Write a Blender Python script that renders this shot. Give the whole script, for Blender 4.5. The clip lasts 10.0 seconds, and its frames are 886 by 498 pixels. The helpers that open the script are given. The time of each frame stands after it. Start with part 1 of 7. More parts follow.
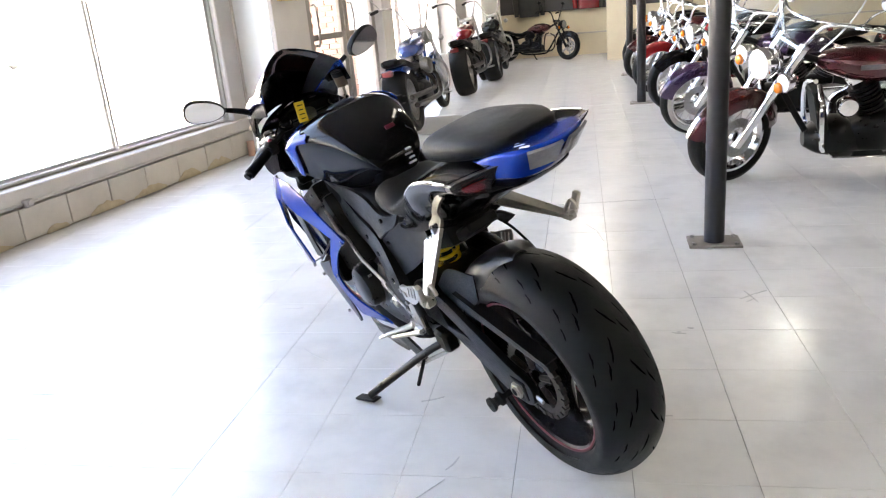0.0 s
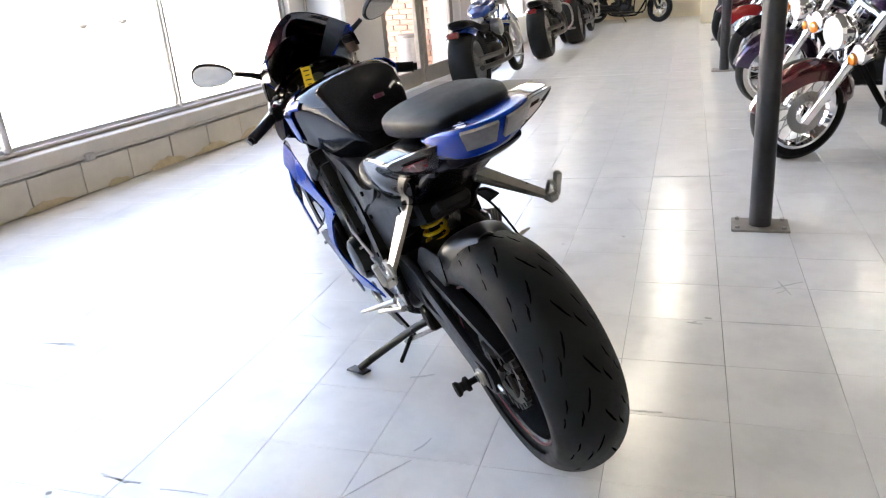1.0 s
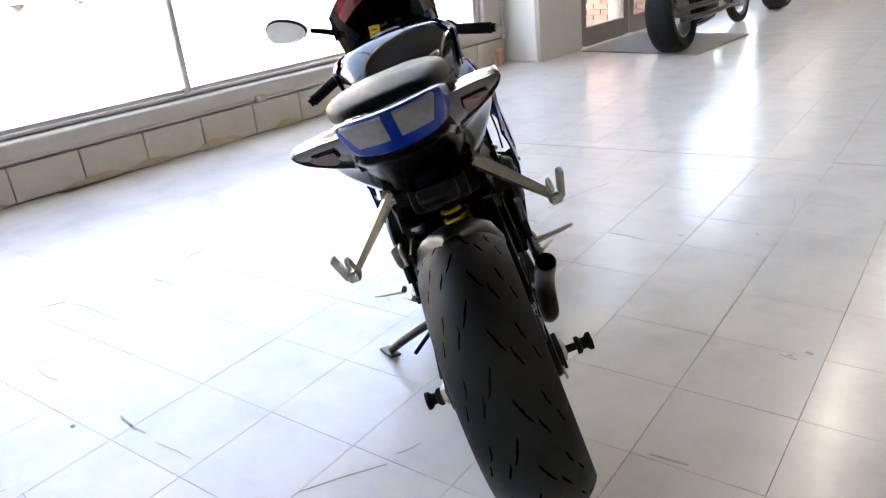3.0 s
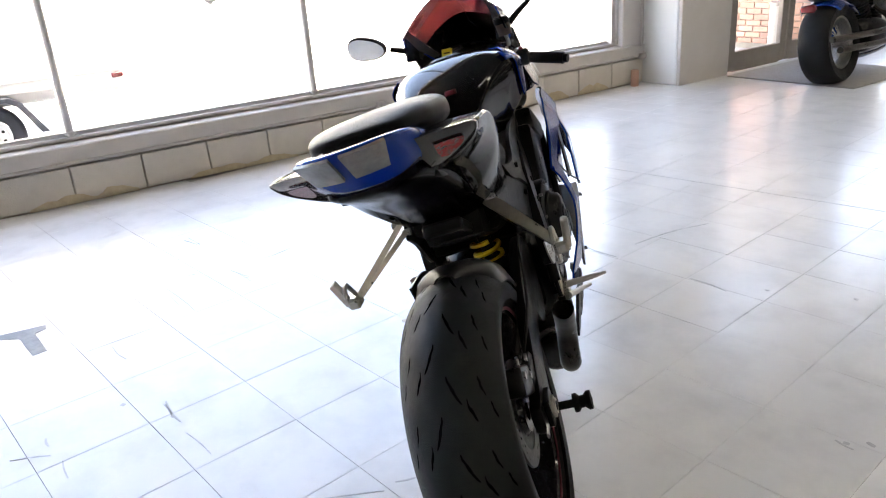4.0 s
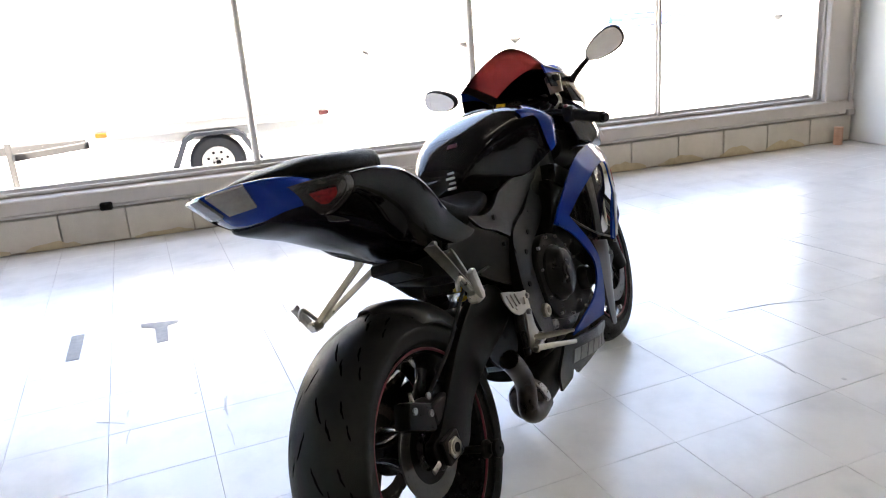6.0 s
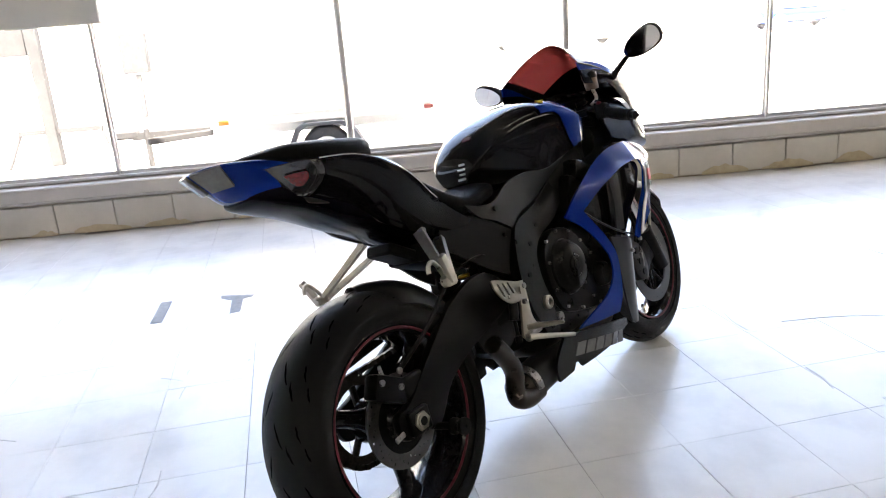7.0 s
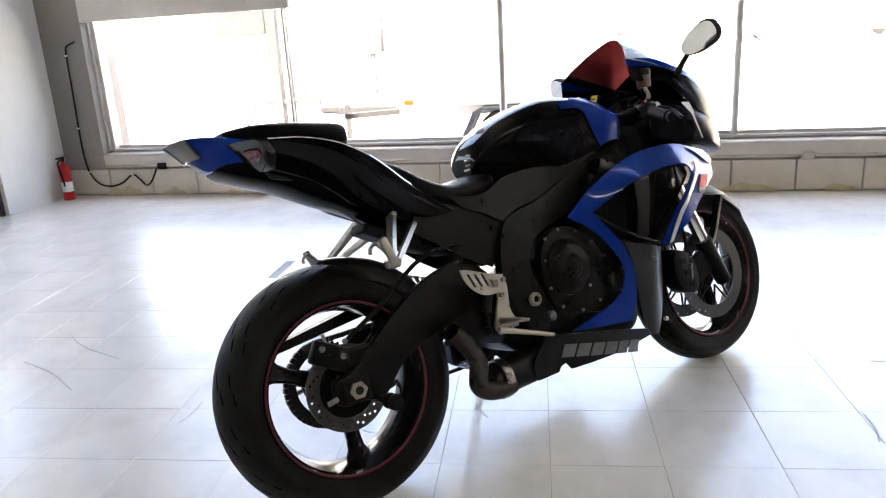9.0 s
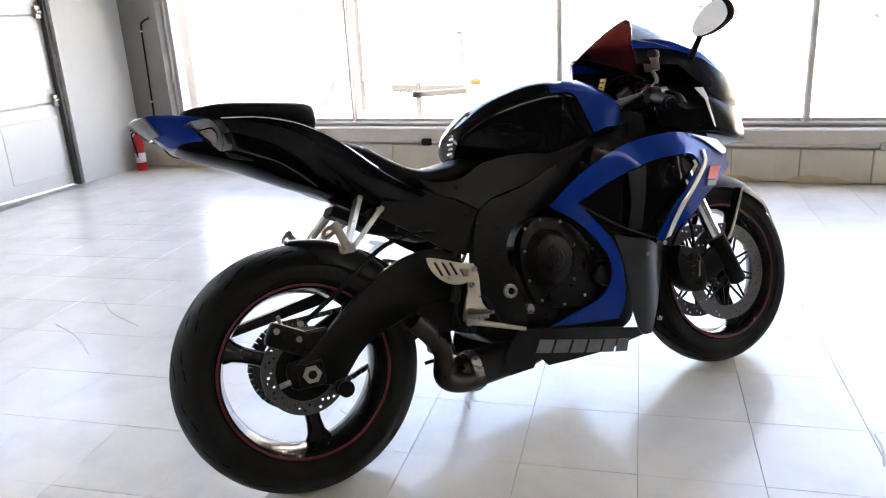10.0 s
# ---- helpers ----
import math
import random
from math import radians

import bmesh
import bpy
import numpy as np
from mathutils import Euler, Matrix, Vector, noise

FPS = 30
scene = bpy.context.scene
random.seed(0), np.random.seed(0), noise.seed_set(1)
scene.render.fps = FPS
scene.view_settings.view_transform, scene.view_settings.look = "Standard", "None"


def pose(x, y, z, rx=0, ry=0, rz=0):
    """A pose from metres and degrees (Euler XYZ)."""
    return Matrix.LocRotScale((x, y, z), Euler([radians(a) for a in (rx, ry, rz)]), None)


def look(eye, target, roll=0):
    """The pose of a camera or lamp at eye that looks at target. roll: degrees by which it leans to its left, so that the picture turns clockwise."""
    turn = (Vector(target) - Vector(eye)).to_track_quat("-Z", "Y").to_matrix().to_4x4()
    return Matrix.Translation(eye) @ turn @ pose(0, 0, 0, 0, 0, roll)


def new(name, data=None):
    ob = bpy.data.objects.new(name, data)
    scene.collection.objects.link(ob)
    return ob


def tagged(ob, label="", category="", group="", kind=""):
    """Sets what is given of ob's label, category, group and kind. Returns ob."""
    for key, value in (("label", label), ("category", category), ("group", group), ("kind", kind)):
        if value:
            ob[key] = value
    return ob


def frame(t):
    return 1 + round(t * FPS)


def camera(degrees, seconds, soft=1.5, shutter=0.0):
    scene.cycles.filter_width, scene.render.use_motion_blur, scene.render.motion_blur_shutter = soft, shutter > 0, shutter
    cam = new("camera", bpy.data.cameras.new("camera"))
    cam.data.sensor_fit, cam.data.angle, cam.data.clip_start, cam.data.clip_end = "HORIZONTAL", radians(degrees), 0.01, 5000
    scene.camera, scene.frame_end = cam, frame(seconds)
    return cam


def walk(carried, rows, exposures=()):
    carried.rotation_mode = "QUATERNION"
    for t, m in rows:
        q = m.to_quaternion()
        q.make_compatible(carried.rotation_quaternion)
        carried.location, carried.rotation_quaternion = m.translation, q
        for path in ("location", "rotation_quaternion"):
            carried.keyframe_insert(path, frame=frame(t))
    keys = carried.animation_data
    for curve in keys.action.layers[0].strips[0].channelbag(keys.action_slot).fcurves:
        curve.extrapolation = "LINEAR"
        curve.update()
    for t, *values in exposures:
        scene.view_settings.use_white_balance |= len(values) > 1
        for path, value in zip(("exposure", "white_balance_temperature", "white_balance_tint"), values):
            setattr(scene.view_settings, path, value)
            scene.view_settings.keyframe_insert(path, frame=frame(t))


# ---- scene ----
cam = camera(61.3, 10.0, soft=1.15)
PATH = [
    (0, (2.456, 1.612, 1.196), (1.854, 3.415, 0.576), -5.2),
    (0.5, (2.583, 1.714, 1.191), (1.877, 3.464, 0.529), -4.7),
    (1, (2.706, 1.79, 1.188), (1.886, 3.476, 0.492), -5.0),
    (1.5, (2.867, 1.87, 1.204), (1.893, 3.467, 0.496), -5.5),
    (2, (2.944, 1.985, 1.187), (1.871, 3.511, 0.465), -6.0),
    (2.5, (2.995, 2.141, 1.181), (1.818, 3.56, 0.405), -5.7),
    (2.7, (3.012, 2.204, 1.17), (1.79, 3.58, 0.387), -5.9),
    (4, (3.21, 2.551, 1.2), (1.653, 3.572, 0.469), -4.2),
    (4.5, (3.309, 2.669, 1.213), (1.667, 3.547, 0.485), -4.0),
    (5, (3.48, 2.79, 1.217), (1.735, 3.504, 0.55), -4.0),
    (6.5, (3.664, 3.241, 1.199), (1.776, 3.566, 0.626), -4.7),
    (7, (3.758, 3.397, 1.188), (1.845, 3.524, 0.618), -4.5),
    (7.5, (3.756, 3.547, 1.172), (1.841, 3.538, 0.594), -4.1),
    (8, (3.735, 3.693, 1.176), (1.835, 3.528, 0.574), -3.4),
    (8.5, (3.753, 3.862, 1.165), (1.869, 3.521, 0.587), -3.3),
    (9, (3.78, 4.052, 1.169), (1.924, 3.567, 0.602), -3.5),
    (9.5, (3.71, 4.209, 1.15), (1.879, 3.628, 0.594), -3.1),
    (10, (3.628, 4.34, 1.154), (1.863, 3.62, 0.548), -3.3),
]
walk(cam, [(t, look(eye, target, roll)) for t, eye, target, roll in PATH], [(0, 4.5, 7250, 10), (2.2, 4.19, 7250, 10), (6, 4.12, 7250, 10), (8, 4.12, 7300, 10), (10, 4.29, 7350, 10)])

# ---------------- world and light ----------------
SUN_EL, SUN_AZ = radians(66), radians(75)
world = bpy.data.worlds.new("sky")
scene.world = world
world.use_nodes = True
wn = world.node_tree.nodes
sky = wn.new("ShaderNodeTexSky")
sky.sky_type, sky.sun_disc = "NISHITA", False
sky.sun_elevation, sky.sun_rotation = SUN_EL, SUN_AZ
sky.air_density, sky.dust_density = 0.8, 5.0
wn["Background"].inputs[1].default_value = 0.15
world.node_tree.links.new(sky.outputs[0], wn["Background"].inputs[0])
sun = new("sun", bpy.data.lights.new("sun", "SUN"))
sun.data.energy, sun.data.angle, sun.data.color = 5.0, radians(0.6), (1.0, 0.95, 0.88)
sun.matrix_world = look((10 * math.sin(SUN_AZ), 10 * math.cos(SUN_AZ), 10 * math.tan(SUN_EL)), (0, 0, 0))

# ---------------- materials ----------------


def mat(name, col, rough=0.5, metal=0.0, col2=None, scale=8.0, mix=0.5, bump=0.0, bscale=60.0, coat=0.0,
        rvar=0.0, trans=0.0, ior=1.45, rand=0.0, emit=0.0, alpha=1.0, spec=0.5):
    m = bpy.data.materials.new(name)
    m.use_nodes = True
    n, l = m.node_tree.nodes, m.node_tree.links
    b = n["Principled BSDF"]
    b.inputs["Base Color"].default_value = (*col, 1)
    b.inputs["Roughness"].default_value, b.inputs["Metallic"].default_value = rough, metal
    b.inputs["Coat Weight"].default_value, b.inputs["Coat Roughness"].default_value = coat, 0.03
    b.inputs["Transmission Weight"].default_value, b.inputs["IOR"].default_value = trans, ior
    b.inputs["Specular IOR Level"].default_value = spec
    b.inputs["Alpha"].default_value = alpha
    if emit:
        b.inputs["Emission Color"].default_value, b.inputs["Emission Strength"].default_value = (*col, 1), emit
    geo = n.new("ShaderNodeNewGeometry")
    if col2 or rvar:
        t = n.new("ShaderNodeTexNoise")
        t.inputs["Scale"].default_value, t.inputs["Detail"].default_value, t.inputs["Roughness"].default_value = scale, 6, 0.62
        l.new(geo.outputs["Position"], t.inputs["Vector"])
        if col2:
            r = n.new("ShaderNodeValToRGB")
            r.color_ramp.elements[0].position, r.color_ramp.elements[1].position = 0.5 - mix * 0.35, 0.5 + mix * 0.35
            r.color_ramp.elements[0].color, r.color_ramp.elements[1].color = (*col2, 1), (*col, 1)
            l.new(t.outputs[0], r.inputs[0])
            out = r.outputs[0]
            if rand:
                info = n.new("ShaderNodeObjectInfo")
                hsv = n.new("ShaderNodeHueSaturation")
                mr = n.new("ShaderNodeMapRange")
                mr.inputs[3].default_value, mr.inputs[4].default_value = 1 - rand, 1 + rand
                l.new(info.outputs["Random"], mr.inputs[0])
                l.new(mr.outputs[0], hsv.inputs["Value"])
                l.new(out, hsv.inputs["Color"])
                out = hsv.outputs[0]
            l.new(out, b.inputs["Base Color"])
        if rvar:
            mr = n.new("ShaderNodeMapRange")
            mr.inputs[1].default_value, mr.inputs[2].default_value = 0.3, 0.7
            mr.inputs[3].default_value, mr.inputs[4].default_value = max(rough - rvar, 0.02), rough + rvar
            l.new(t.outputs[0], mr.inputs[0])
            l.new(mr.outputs[0], b.inputs["Roughness"])
    if bump:
        t2 = n.new("ShaderNodeTexNoise")
        t2.inputs["Scale"].default_value, t2.inputs["Detail"].default_value = bscale, 5
        l.new(geo.outputs["Position"], t2.inputs["Vector"])
        bp = n.new("ShaderNodeBump")
        bp.inputs["Strength"].default_value, bp.inputs["Distance"].default_value = bump, 0.004
        l.new(t2.outputs[0], bp.inputs["Height"])
        l.new(bp.outputs[0], b.inputs["Normal"])
    return m


M = {}
M["blue"] = mat("blue pearl paint", (0.0005, 0.028, 0.24), 0.26, 0.2, (0.0004, 0.021, 0.19), 900, 0.8, coat=0.3, spec=0.06)
M["black"] = mat("black gloss paint", (0.003, 0.003, 0.004), 0.1, 0.0, (0.005, 0.005, 0.006), 300, 0.8, coat=0.27, spec=0.05)
M["satin"] = mat("satin black plastic", (0.0022, 0.0022, 0.0025), 0.36, 0.0, (0.0034, 0.0034, 0.0038), 25, 0.8, bump=0.12, bscale=900, rvar=0.06, spec=0.26)
M["frame"] = mat("black coated alloy", (0.0026, 0.0026, 0.003), 0.33, 0.1, (0.0018, 0.0018, 0.002), 30, 0.8, bump=0.1, bscale=700, rvar=0.06, spec=0.2)
M["panelgrey"] = mat("dark metallic grey panel", (0.009, 0.009, 0.0105), 0.3, 0.0, (0.0075, 0.0075, 0.009), 14, 0.8, rvar=0.03, spec=0.45)
M["engine"] = mat("dark engine casting", (0.004, 0.004, 0.004), 0.3, 0.15, (0.0024, 0.0024, 0.0024), 40, 0.8, bump=0.06, bscale=300, rvar=0.04, spec=0.3)
M["vinyl"] = mat("black seat vinyl", (0.004, 0.004, 0.0043), 0.44, 0.0, (0.006, 0.006, 0.006), 18, 0.8, bump=0.3, bscale=1400, rvar=0.05, spec=0.11)
M["tyre"] = mat("tyre rubber", (0.005, 0.005, 0.0053), 0.5, 0.0, (0.0078, 0.0078, 0.0075), 14, 0.9, bump=0.2, bscale=500, rvar=0.1, spec=0.19)
# near-black colour for the shade in the tread grooves, which are not recessed
M["groove"] = mat("tyre groove shade", (0.002, 0.002, 0.002), 0.9, 0.0, (0.003, 0.003, 0.003), 40, spec=0.0)
M["wheel"] = mat("black wheel lacquer", (0.008, 0.008, 0.01), 0.2, 0.2, (0.014, 0.014, 0.016), 60, 0.8, coat=0.3, spec=0.2)
M["red"] = mat("red rim tape", (0.11, 0.003, 0.014), 0.45, 0.0, (0.08, 0.002, 0.01), 40)
M["alu"] = mat("brushed aluminium", (0.54, 0.51, 0.45), 0.34, 0.97, (0.42, 0.39, 0.34), 60, 0.8, bump=0.03, bscale=500, rvar=0.08)
M["steel"] = mat("ground steel", (0.4, 0.39, 0.38), 0.32, 1.0, (0.28, 0.27, 0.26), 160, 0.8, rvar=0.1)
M["pipe"] = mat("heat-stained exhaust steel", (0.06, 0.053, 0.047), 0.34, 0.9, (0.03, 0.025, 0.021), 22, 0.9, rvar=0.12)
M["disc"] = mat("worn brake disc steel", (0.14, 0.135, 0.13), 0.38, 1.0, (0.1, 0.097, 0.094), 120, 0.8, rvar=0.08)
M["redmark"] = mat("red printed mark", (0.5, 0.02, 0.04), 0.5, 0.0, (0.4, 0.015, 0.03), 40)
M["chrome"] = mat("chrome", (0.82, 0.82, 0.84), 0.08, 1.0, (0.7, 0.7, 0.72), 20, 0.7, rvar=0.04)
M["white"] = mat("white gloss paint", (0.8, 0.8, 0.8), 0.2, 0.0, (0.72, 0.72, 0.74), 30, 0.7, coat=0.8)
M["greyletter"] = mat("grey lettering", (0.16, 0.16, 0.165), 0.5, 0.0, (0.12, 0.12, 0.125), 60)
M["mirror"] = mat("mirror glass", (0.85, 0.85, 0.86), 0.03, 1.0)
M["screen"] = mat("red tinted acrylic", (0.009, 0.0018, 0.002), 0.05, 0.0, trans=1.0, ior=1.1)
M["lens"] = mat("smoked clear lens", (0.2, 0.2, 0.205), 0.22, 0.0, (0.13, 0.13, 0.135), 60, 0.8, bump=0.12, bscale=160, coat=0.3)
M["signal"] = mat("clear signal lens over reflector", (0.05, 0.046, 0.044), 0.12, 0.2, (0.02, 0.018, 0.018), 90, 0.8, bump=0.15, bscale=150, coat=0.8)
M["fluid"] = mat("cloudy brown plastic", (0.15, 0.105, 0.08), 0.3, 0.0, (0.09, 0.06, 0.045), 60)
M["redlens"] = mat("red signal lens", (0.22, 0.02, 0.02), 0.14, 0.0, (0.06, 0.008, 0.008), 110, 0.8, bump=0.3, bscale=240, coat=1.0)
M["yellow"] = mat("yellow paint", (0.75, 0.5, 0.02), 0.45, 0.0, (0.62, 0.4, 0.02), 60)
M["tray"] = mat("dull gloss black tray plastic", (0.002, 0.002, 0.004), 0.2, 0.0, (0.0035, 0.0035, 0.006), 40, 0.8, spec=0.05)
M["orange"] = mat("amber lens", (0.8, 0.22, 0.02), 0.12, 0.0, (0.6, 0.14, 0.01), 80, coat=1.0)
M["dark"] = mat("dark rubber and shadowed plastic", (0.007, 0.007, 0.007), 0.55, 0.0, (0.011, 0.011, 0.011), 30, bump=0.1, bscale=300, spec=0.13)
M["chain"] = mat("oiled chain steel", (0.06, 0.05, 0.045), 0.45, 0.8, (0.03, 0.026, 0.024), 200)
M["spring"] = M["yellow"]
M["maroon"] = mat("maroon metallic paint", (0.085, 0.004, 0.008), 0.2, 0.3, (0.06, 0.003, 0.006), 400, 0.8, coat=1.0)
M["redpaint"] = mat("red paint", (0.28, 0.006, 0.01), 0.2, 0.1, (0.2, 0.005, 0.008), 300, 0.8, coat=1.0)
M["purple"] = mat("dark purple paint", (0.035, 0.012, 0.06), 0.2, 0.3, (0.025, 0.008, 0.045), 300, 0.8, coat=1.0)
M["skyblue"] = mat("bright blue paint", (0.004, 0.035, 0.2), 0.2, 0.2, (0.003, 0.025, 0.14), 300, 0.8, coat=1.0)
M["whitewall"] = mat("white tyre wall", (0.62, 0.6, 0.56), 0.6, 0.0, (0.5, 0.48, 0.44), 30)
M["clear"] = mat("clear windshield acrylic", (0.86, 0.89, 0.9), 0.04, 0.0, trans=1.0, ior=1.25)
M["glass"] = mat("window glass", (1, 1, 1), 0.0, 0.0, trans=1.0, ior=1.03)
M["leather"] = mat("black leather", (0.02, 0.019, 0.018), 0.42, 0.0, (0.032, 0.03, 0.028), 14, bump=0.4, bscale=160)

M["tile"] = mat("pale vinyl tile", (0.8, 0.79, 0.775), 0.19, 0.0, (0.69, 0.685, 0.68), 2.3, 1.3, spec=0.8, bump=0.02, bscale=25, rvar=0.03, rand=0.015)
nt = M["tile"].node_tree
bs_ = nt.nodes["Principled BSDF"]
col_in = bs_.inputs["Base Color"].links[0].from_socket
spot = nt.nodes.new("ShaderNodeTexNoise")
spot.inputs["Scale"].default_value, spot.inputs["Detail"].default_value, spot.inputs["Roughness"].default_value, spot.inputs["Distortion"].default_value = 4.5, 8, 0.6, 0.0
nt.links.new(nt.nodes["Geometry"].outputs["Position"], spot.inputs["Vector"])
ramp = nt.nodes.new("ShaderNodeValToRGB")
ramp.color_ramp.elements[0].position, ramp.color_ramp.elements[1].position = 0.3, 0.55
ramp.color_ramp.elements[0].color, ramp.color_ramp.elements[1].color = (0.86, 0.86, 0.865, 1), (1, 1, 1, 1)
nt.links.new(spot.outputs[0], ramp.inputs[0])
mul = nt.nodes.new("ShaderNodeMixRGB")
mul.blend_type = "MULTIPLY"
mul.inputs[0].default_value = 1.0
nt.links.new(col_in, mul.inputs[1])
nt.links.new(ramp.outputs[0], mul.inputs[2])
nt.links.new(mul.outputs[0], bs_.inputs["Base Color"])
rr_ = nt.nodes.new("ShaderNodeMapRange")
rr_.inputs[1].default_value, rr_.inputs[2].default_value, rr_.inputs[3].default_value, rr_.inputs[4].default_value = 0.32, 0.62, 0.235, 0.2
nt.links.new(spot.outputs[0], rr_.inputs[0])
nt.links.new(rr_.outputs[0], bs_.inputs["Roughness"])
M["grout"] = mat("dirty tile joint", (0.5, 0.49, 0.47), 0.7, 0.0, (0.16, 0.15, 0.135), 3.2, 1.0)
M["scuff"] = mat("grey floor scuff", (0.36, 0.36, 0.36), 0.55, 0.0, (0.56, 0.56, 0.56), 35, 0.9)
M["tape"] = mat("worn grey adhesive tape", (0.36, 0.37, 0.38), 0.6, 0.0, (0.24, 0.25, 0.26), 40, 0.9, bump=0.3, bscale=90)
M["block"] = mat("cream painted concrete block", (0.55, 0.51, 0.44), 0.7, 0.0, (0.42, 0.385, 0.33), 4, 0.8, bump=0.5, bscale=120, rand=0.05)
M["bare"] = mat("flaking ochre patch", (0.5, 0.42, 0.28), 0.85, 0.0, (0.36, 0.29, 0.19), 22, 0.9, bump=0.6, bscale=90)
M["mortar"] = mat("block joint mortar", (0.42, 0.38, 0.31), 0.9, 0.0, (0.3, 0.26, 0.2), 8, 0.9, bump=0.5, bscale=150)
M["sillpaint"] = mat("grey-beige painted sill", (0.5, 0.46, 0.41), 0.5, 0.0, (0.42, 0.38, 0.34), 6, 0.8, bump=0.15, bscale=60)
M["alloy"] = mat("weathered window aluminium", (0.6, 0.58, 0.56), 0.42, 0.6, (0.48, 0.46, 0.44), 9, 0.8, rvar=0.08)
M["alloydark"] = mat("bronze window frame", (0.3, 0.27, 0.24), 0.45, 0.4, (0.24, 0.21, 0.19), 9, 0.8)
M["plaster"] = mat("off-white painted wall", (0.8, 0.8, 0.78), 0.65, 0.0, (0.73, 0.73, 0.71), 3, 0.8, bump=0.2, bscale=90)
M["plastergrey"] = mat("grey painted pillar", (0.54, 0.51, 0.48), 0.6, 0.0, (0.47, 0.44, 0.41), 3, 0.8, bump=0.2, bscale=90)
M["cream"] = mat("cream painted wall", (0.7, 0.62, 0.46), 0.65, 0.0, (0.62, 0.54, 0.4), 3, 0.8, bump=0.2, bscale=90)
M["ochre"] = mat("ochre wall panel", (0.6, 0.44, 0.16), 0.6, 0.0, (0.52, 0.37, 0.13), 3, 0.8)
M["darkwall"] = mat("dark display panel", (0.04, 0.035, 0.04), 0.7, 0.0, (0.055, 0.05, 0.055), 4, 0.8)
# far darker than a pale board, so less light bounces onto the bike
M["ceil"] = mat("darkened ceiling board", (0.13, 0.127, 0.12), 0.8, 0.0, (0.1, 0.097, 0.093), 2, 0.8, bump=0.2, bscale=80)
M["post"] = mat("black painted steel post", (0.018, 0.017, 0.02), 0.4, 0.2, (0.03, 0.028, 0.03), 12, 0.8, rvar=0.08)
M["plate"] = mat("tarnished base plate", (0.3, 0.28, 0.25), 0.6, 0.4, (0.2, 0.18, 0.16), 20, 0.9)
M["conduit"] = mat("painted steel conduit", (0.48, 0.44, 0.4), 0.5, 0.2, (0.4, 0.36, 0.32), 14, 0.8)
M["tube"] = mat("fluorescent tube", (1.0, 0.97, 0.9), 0.4, emit=0.75)
M["wallgrey"] = mat("off-white painted block", (0.7, 0.71, 0.7), 0.65, 0.0, (0.62, 0.63, 0.62), 3, 0.8, bump=0.2, bscale=90)
M["stripgrey"] = mat("dull grey-brown wall strip", (0.24, 0.222, 0.205), 0.65, 0.0, (0.19, 0.175, 0.16), 4, 0.8, bump=0.2, bscale=90)
# stronger glow for the added far tubes, standing in for far daylight
M["tubefill"] = mat("boosted fill tube", (1.0, 0.97, 0.9), 0.4, emit=2.3)
M["rubbermat"] = mat("grey entrance mat", (0.32, 0.31, 0.3), 0.85, 0.0, (0.24, 0.23, 0.22), 40, 0.9, bump=0.5, bscale=300)
M["extred"] = mat("red extinguisher paint", (0.5, 0.012, 0.012), 0.3, 0.0, (0.42, 0.01, 0.01), 30, coat=0.5)
M["garage"] = mat("white garage door steel", (0.85, 0.86, 0.87), 0.4, 0.0, (0.8, 0.81, 0.82), 4, 0.8, bump=0.1, bscale=200)
M["concrete"] = mat("pale concrete lot", (0.5, 0.49, 0.46), 0.8, 0.0, (0.4, 0.39, 0.37), 0.7, 0.9, bump=0.3, bscale=30)
M["brick"] = mat("red brick", (0.52, 0.32, 0.24), 0.8, 0.0, (0.42, 0.25, 0.18), 9, 0.9, bump=0.4, bscale=90, rand=0.12)
M["facade"] = mat("pale far facade", (0.62, 0.61, 0.58), 0.8, 0.0, (0.54, 0.53, 0.5), 0.6, 0.9)
M["farglass"] = mat("far window glass", (0.12, 0.13, 0.15), 0.12, 0.0, (0.2, 0.21, 0.23), 1.2)
M["trailer"] = mat("white trailer steel", (0.72, 0.72, 0.72), 0.4, 0.0, (0.64, 0.64, 0.64), 4, 0.8)
# near-black colour, so the sunlit steel reads faint grey instead of burning out
M["farpost"] = mat("far steel darkened against sun glare", (0.034, 0.034, 0.036), 0.8, 0.0, (0.044, 0.044, 0.046), 9, spec=0.1)
# light grey puts the glare into the colour of car glass and tyres
M["carpale"] = mat("car glass and rubber paled by glare", (0.3, 0.3, 0.31), 0.4, 0.0, (0.36, 0.36, 0.37), 6)
# slate tone includes the bright haze seen through the window
M["mudguard"] = mat("dark mudguard steel lifted by haze", (0.055, 0.063, 0.08), 0.6, 0.0, (0.07, 0.08, 0.096), 8, spec=0.3)
# blue-grey lift in the rubber's colour stands for outdoor glare
M["trailertyre"] = mat("tyre rubber lifted by glare", (0.036, 0.041, 0.05), 0.8, 0.0, (0.046, 0.05, 0.06), 12)
M["board"] = mat("pale painted board", (0.56, 0.53, 0.48), 0.6, 0.0, (0.48, 0.45, 0.41), 3, 0.8)

# ---------------- mesh tools ----------------


def V3(*a):
    return Vector(a)


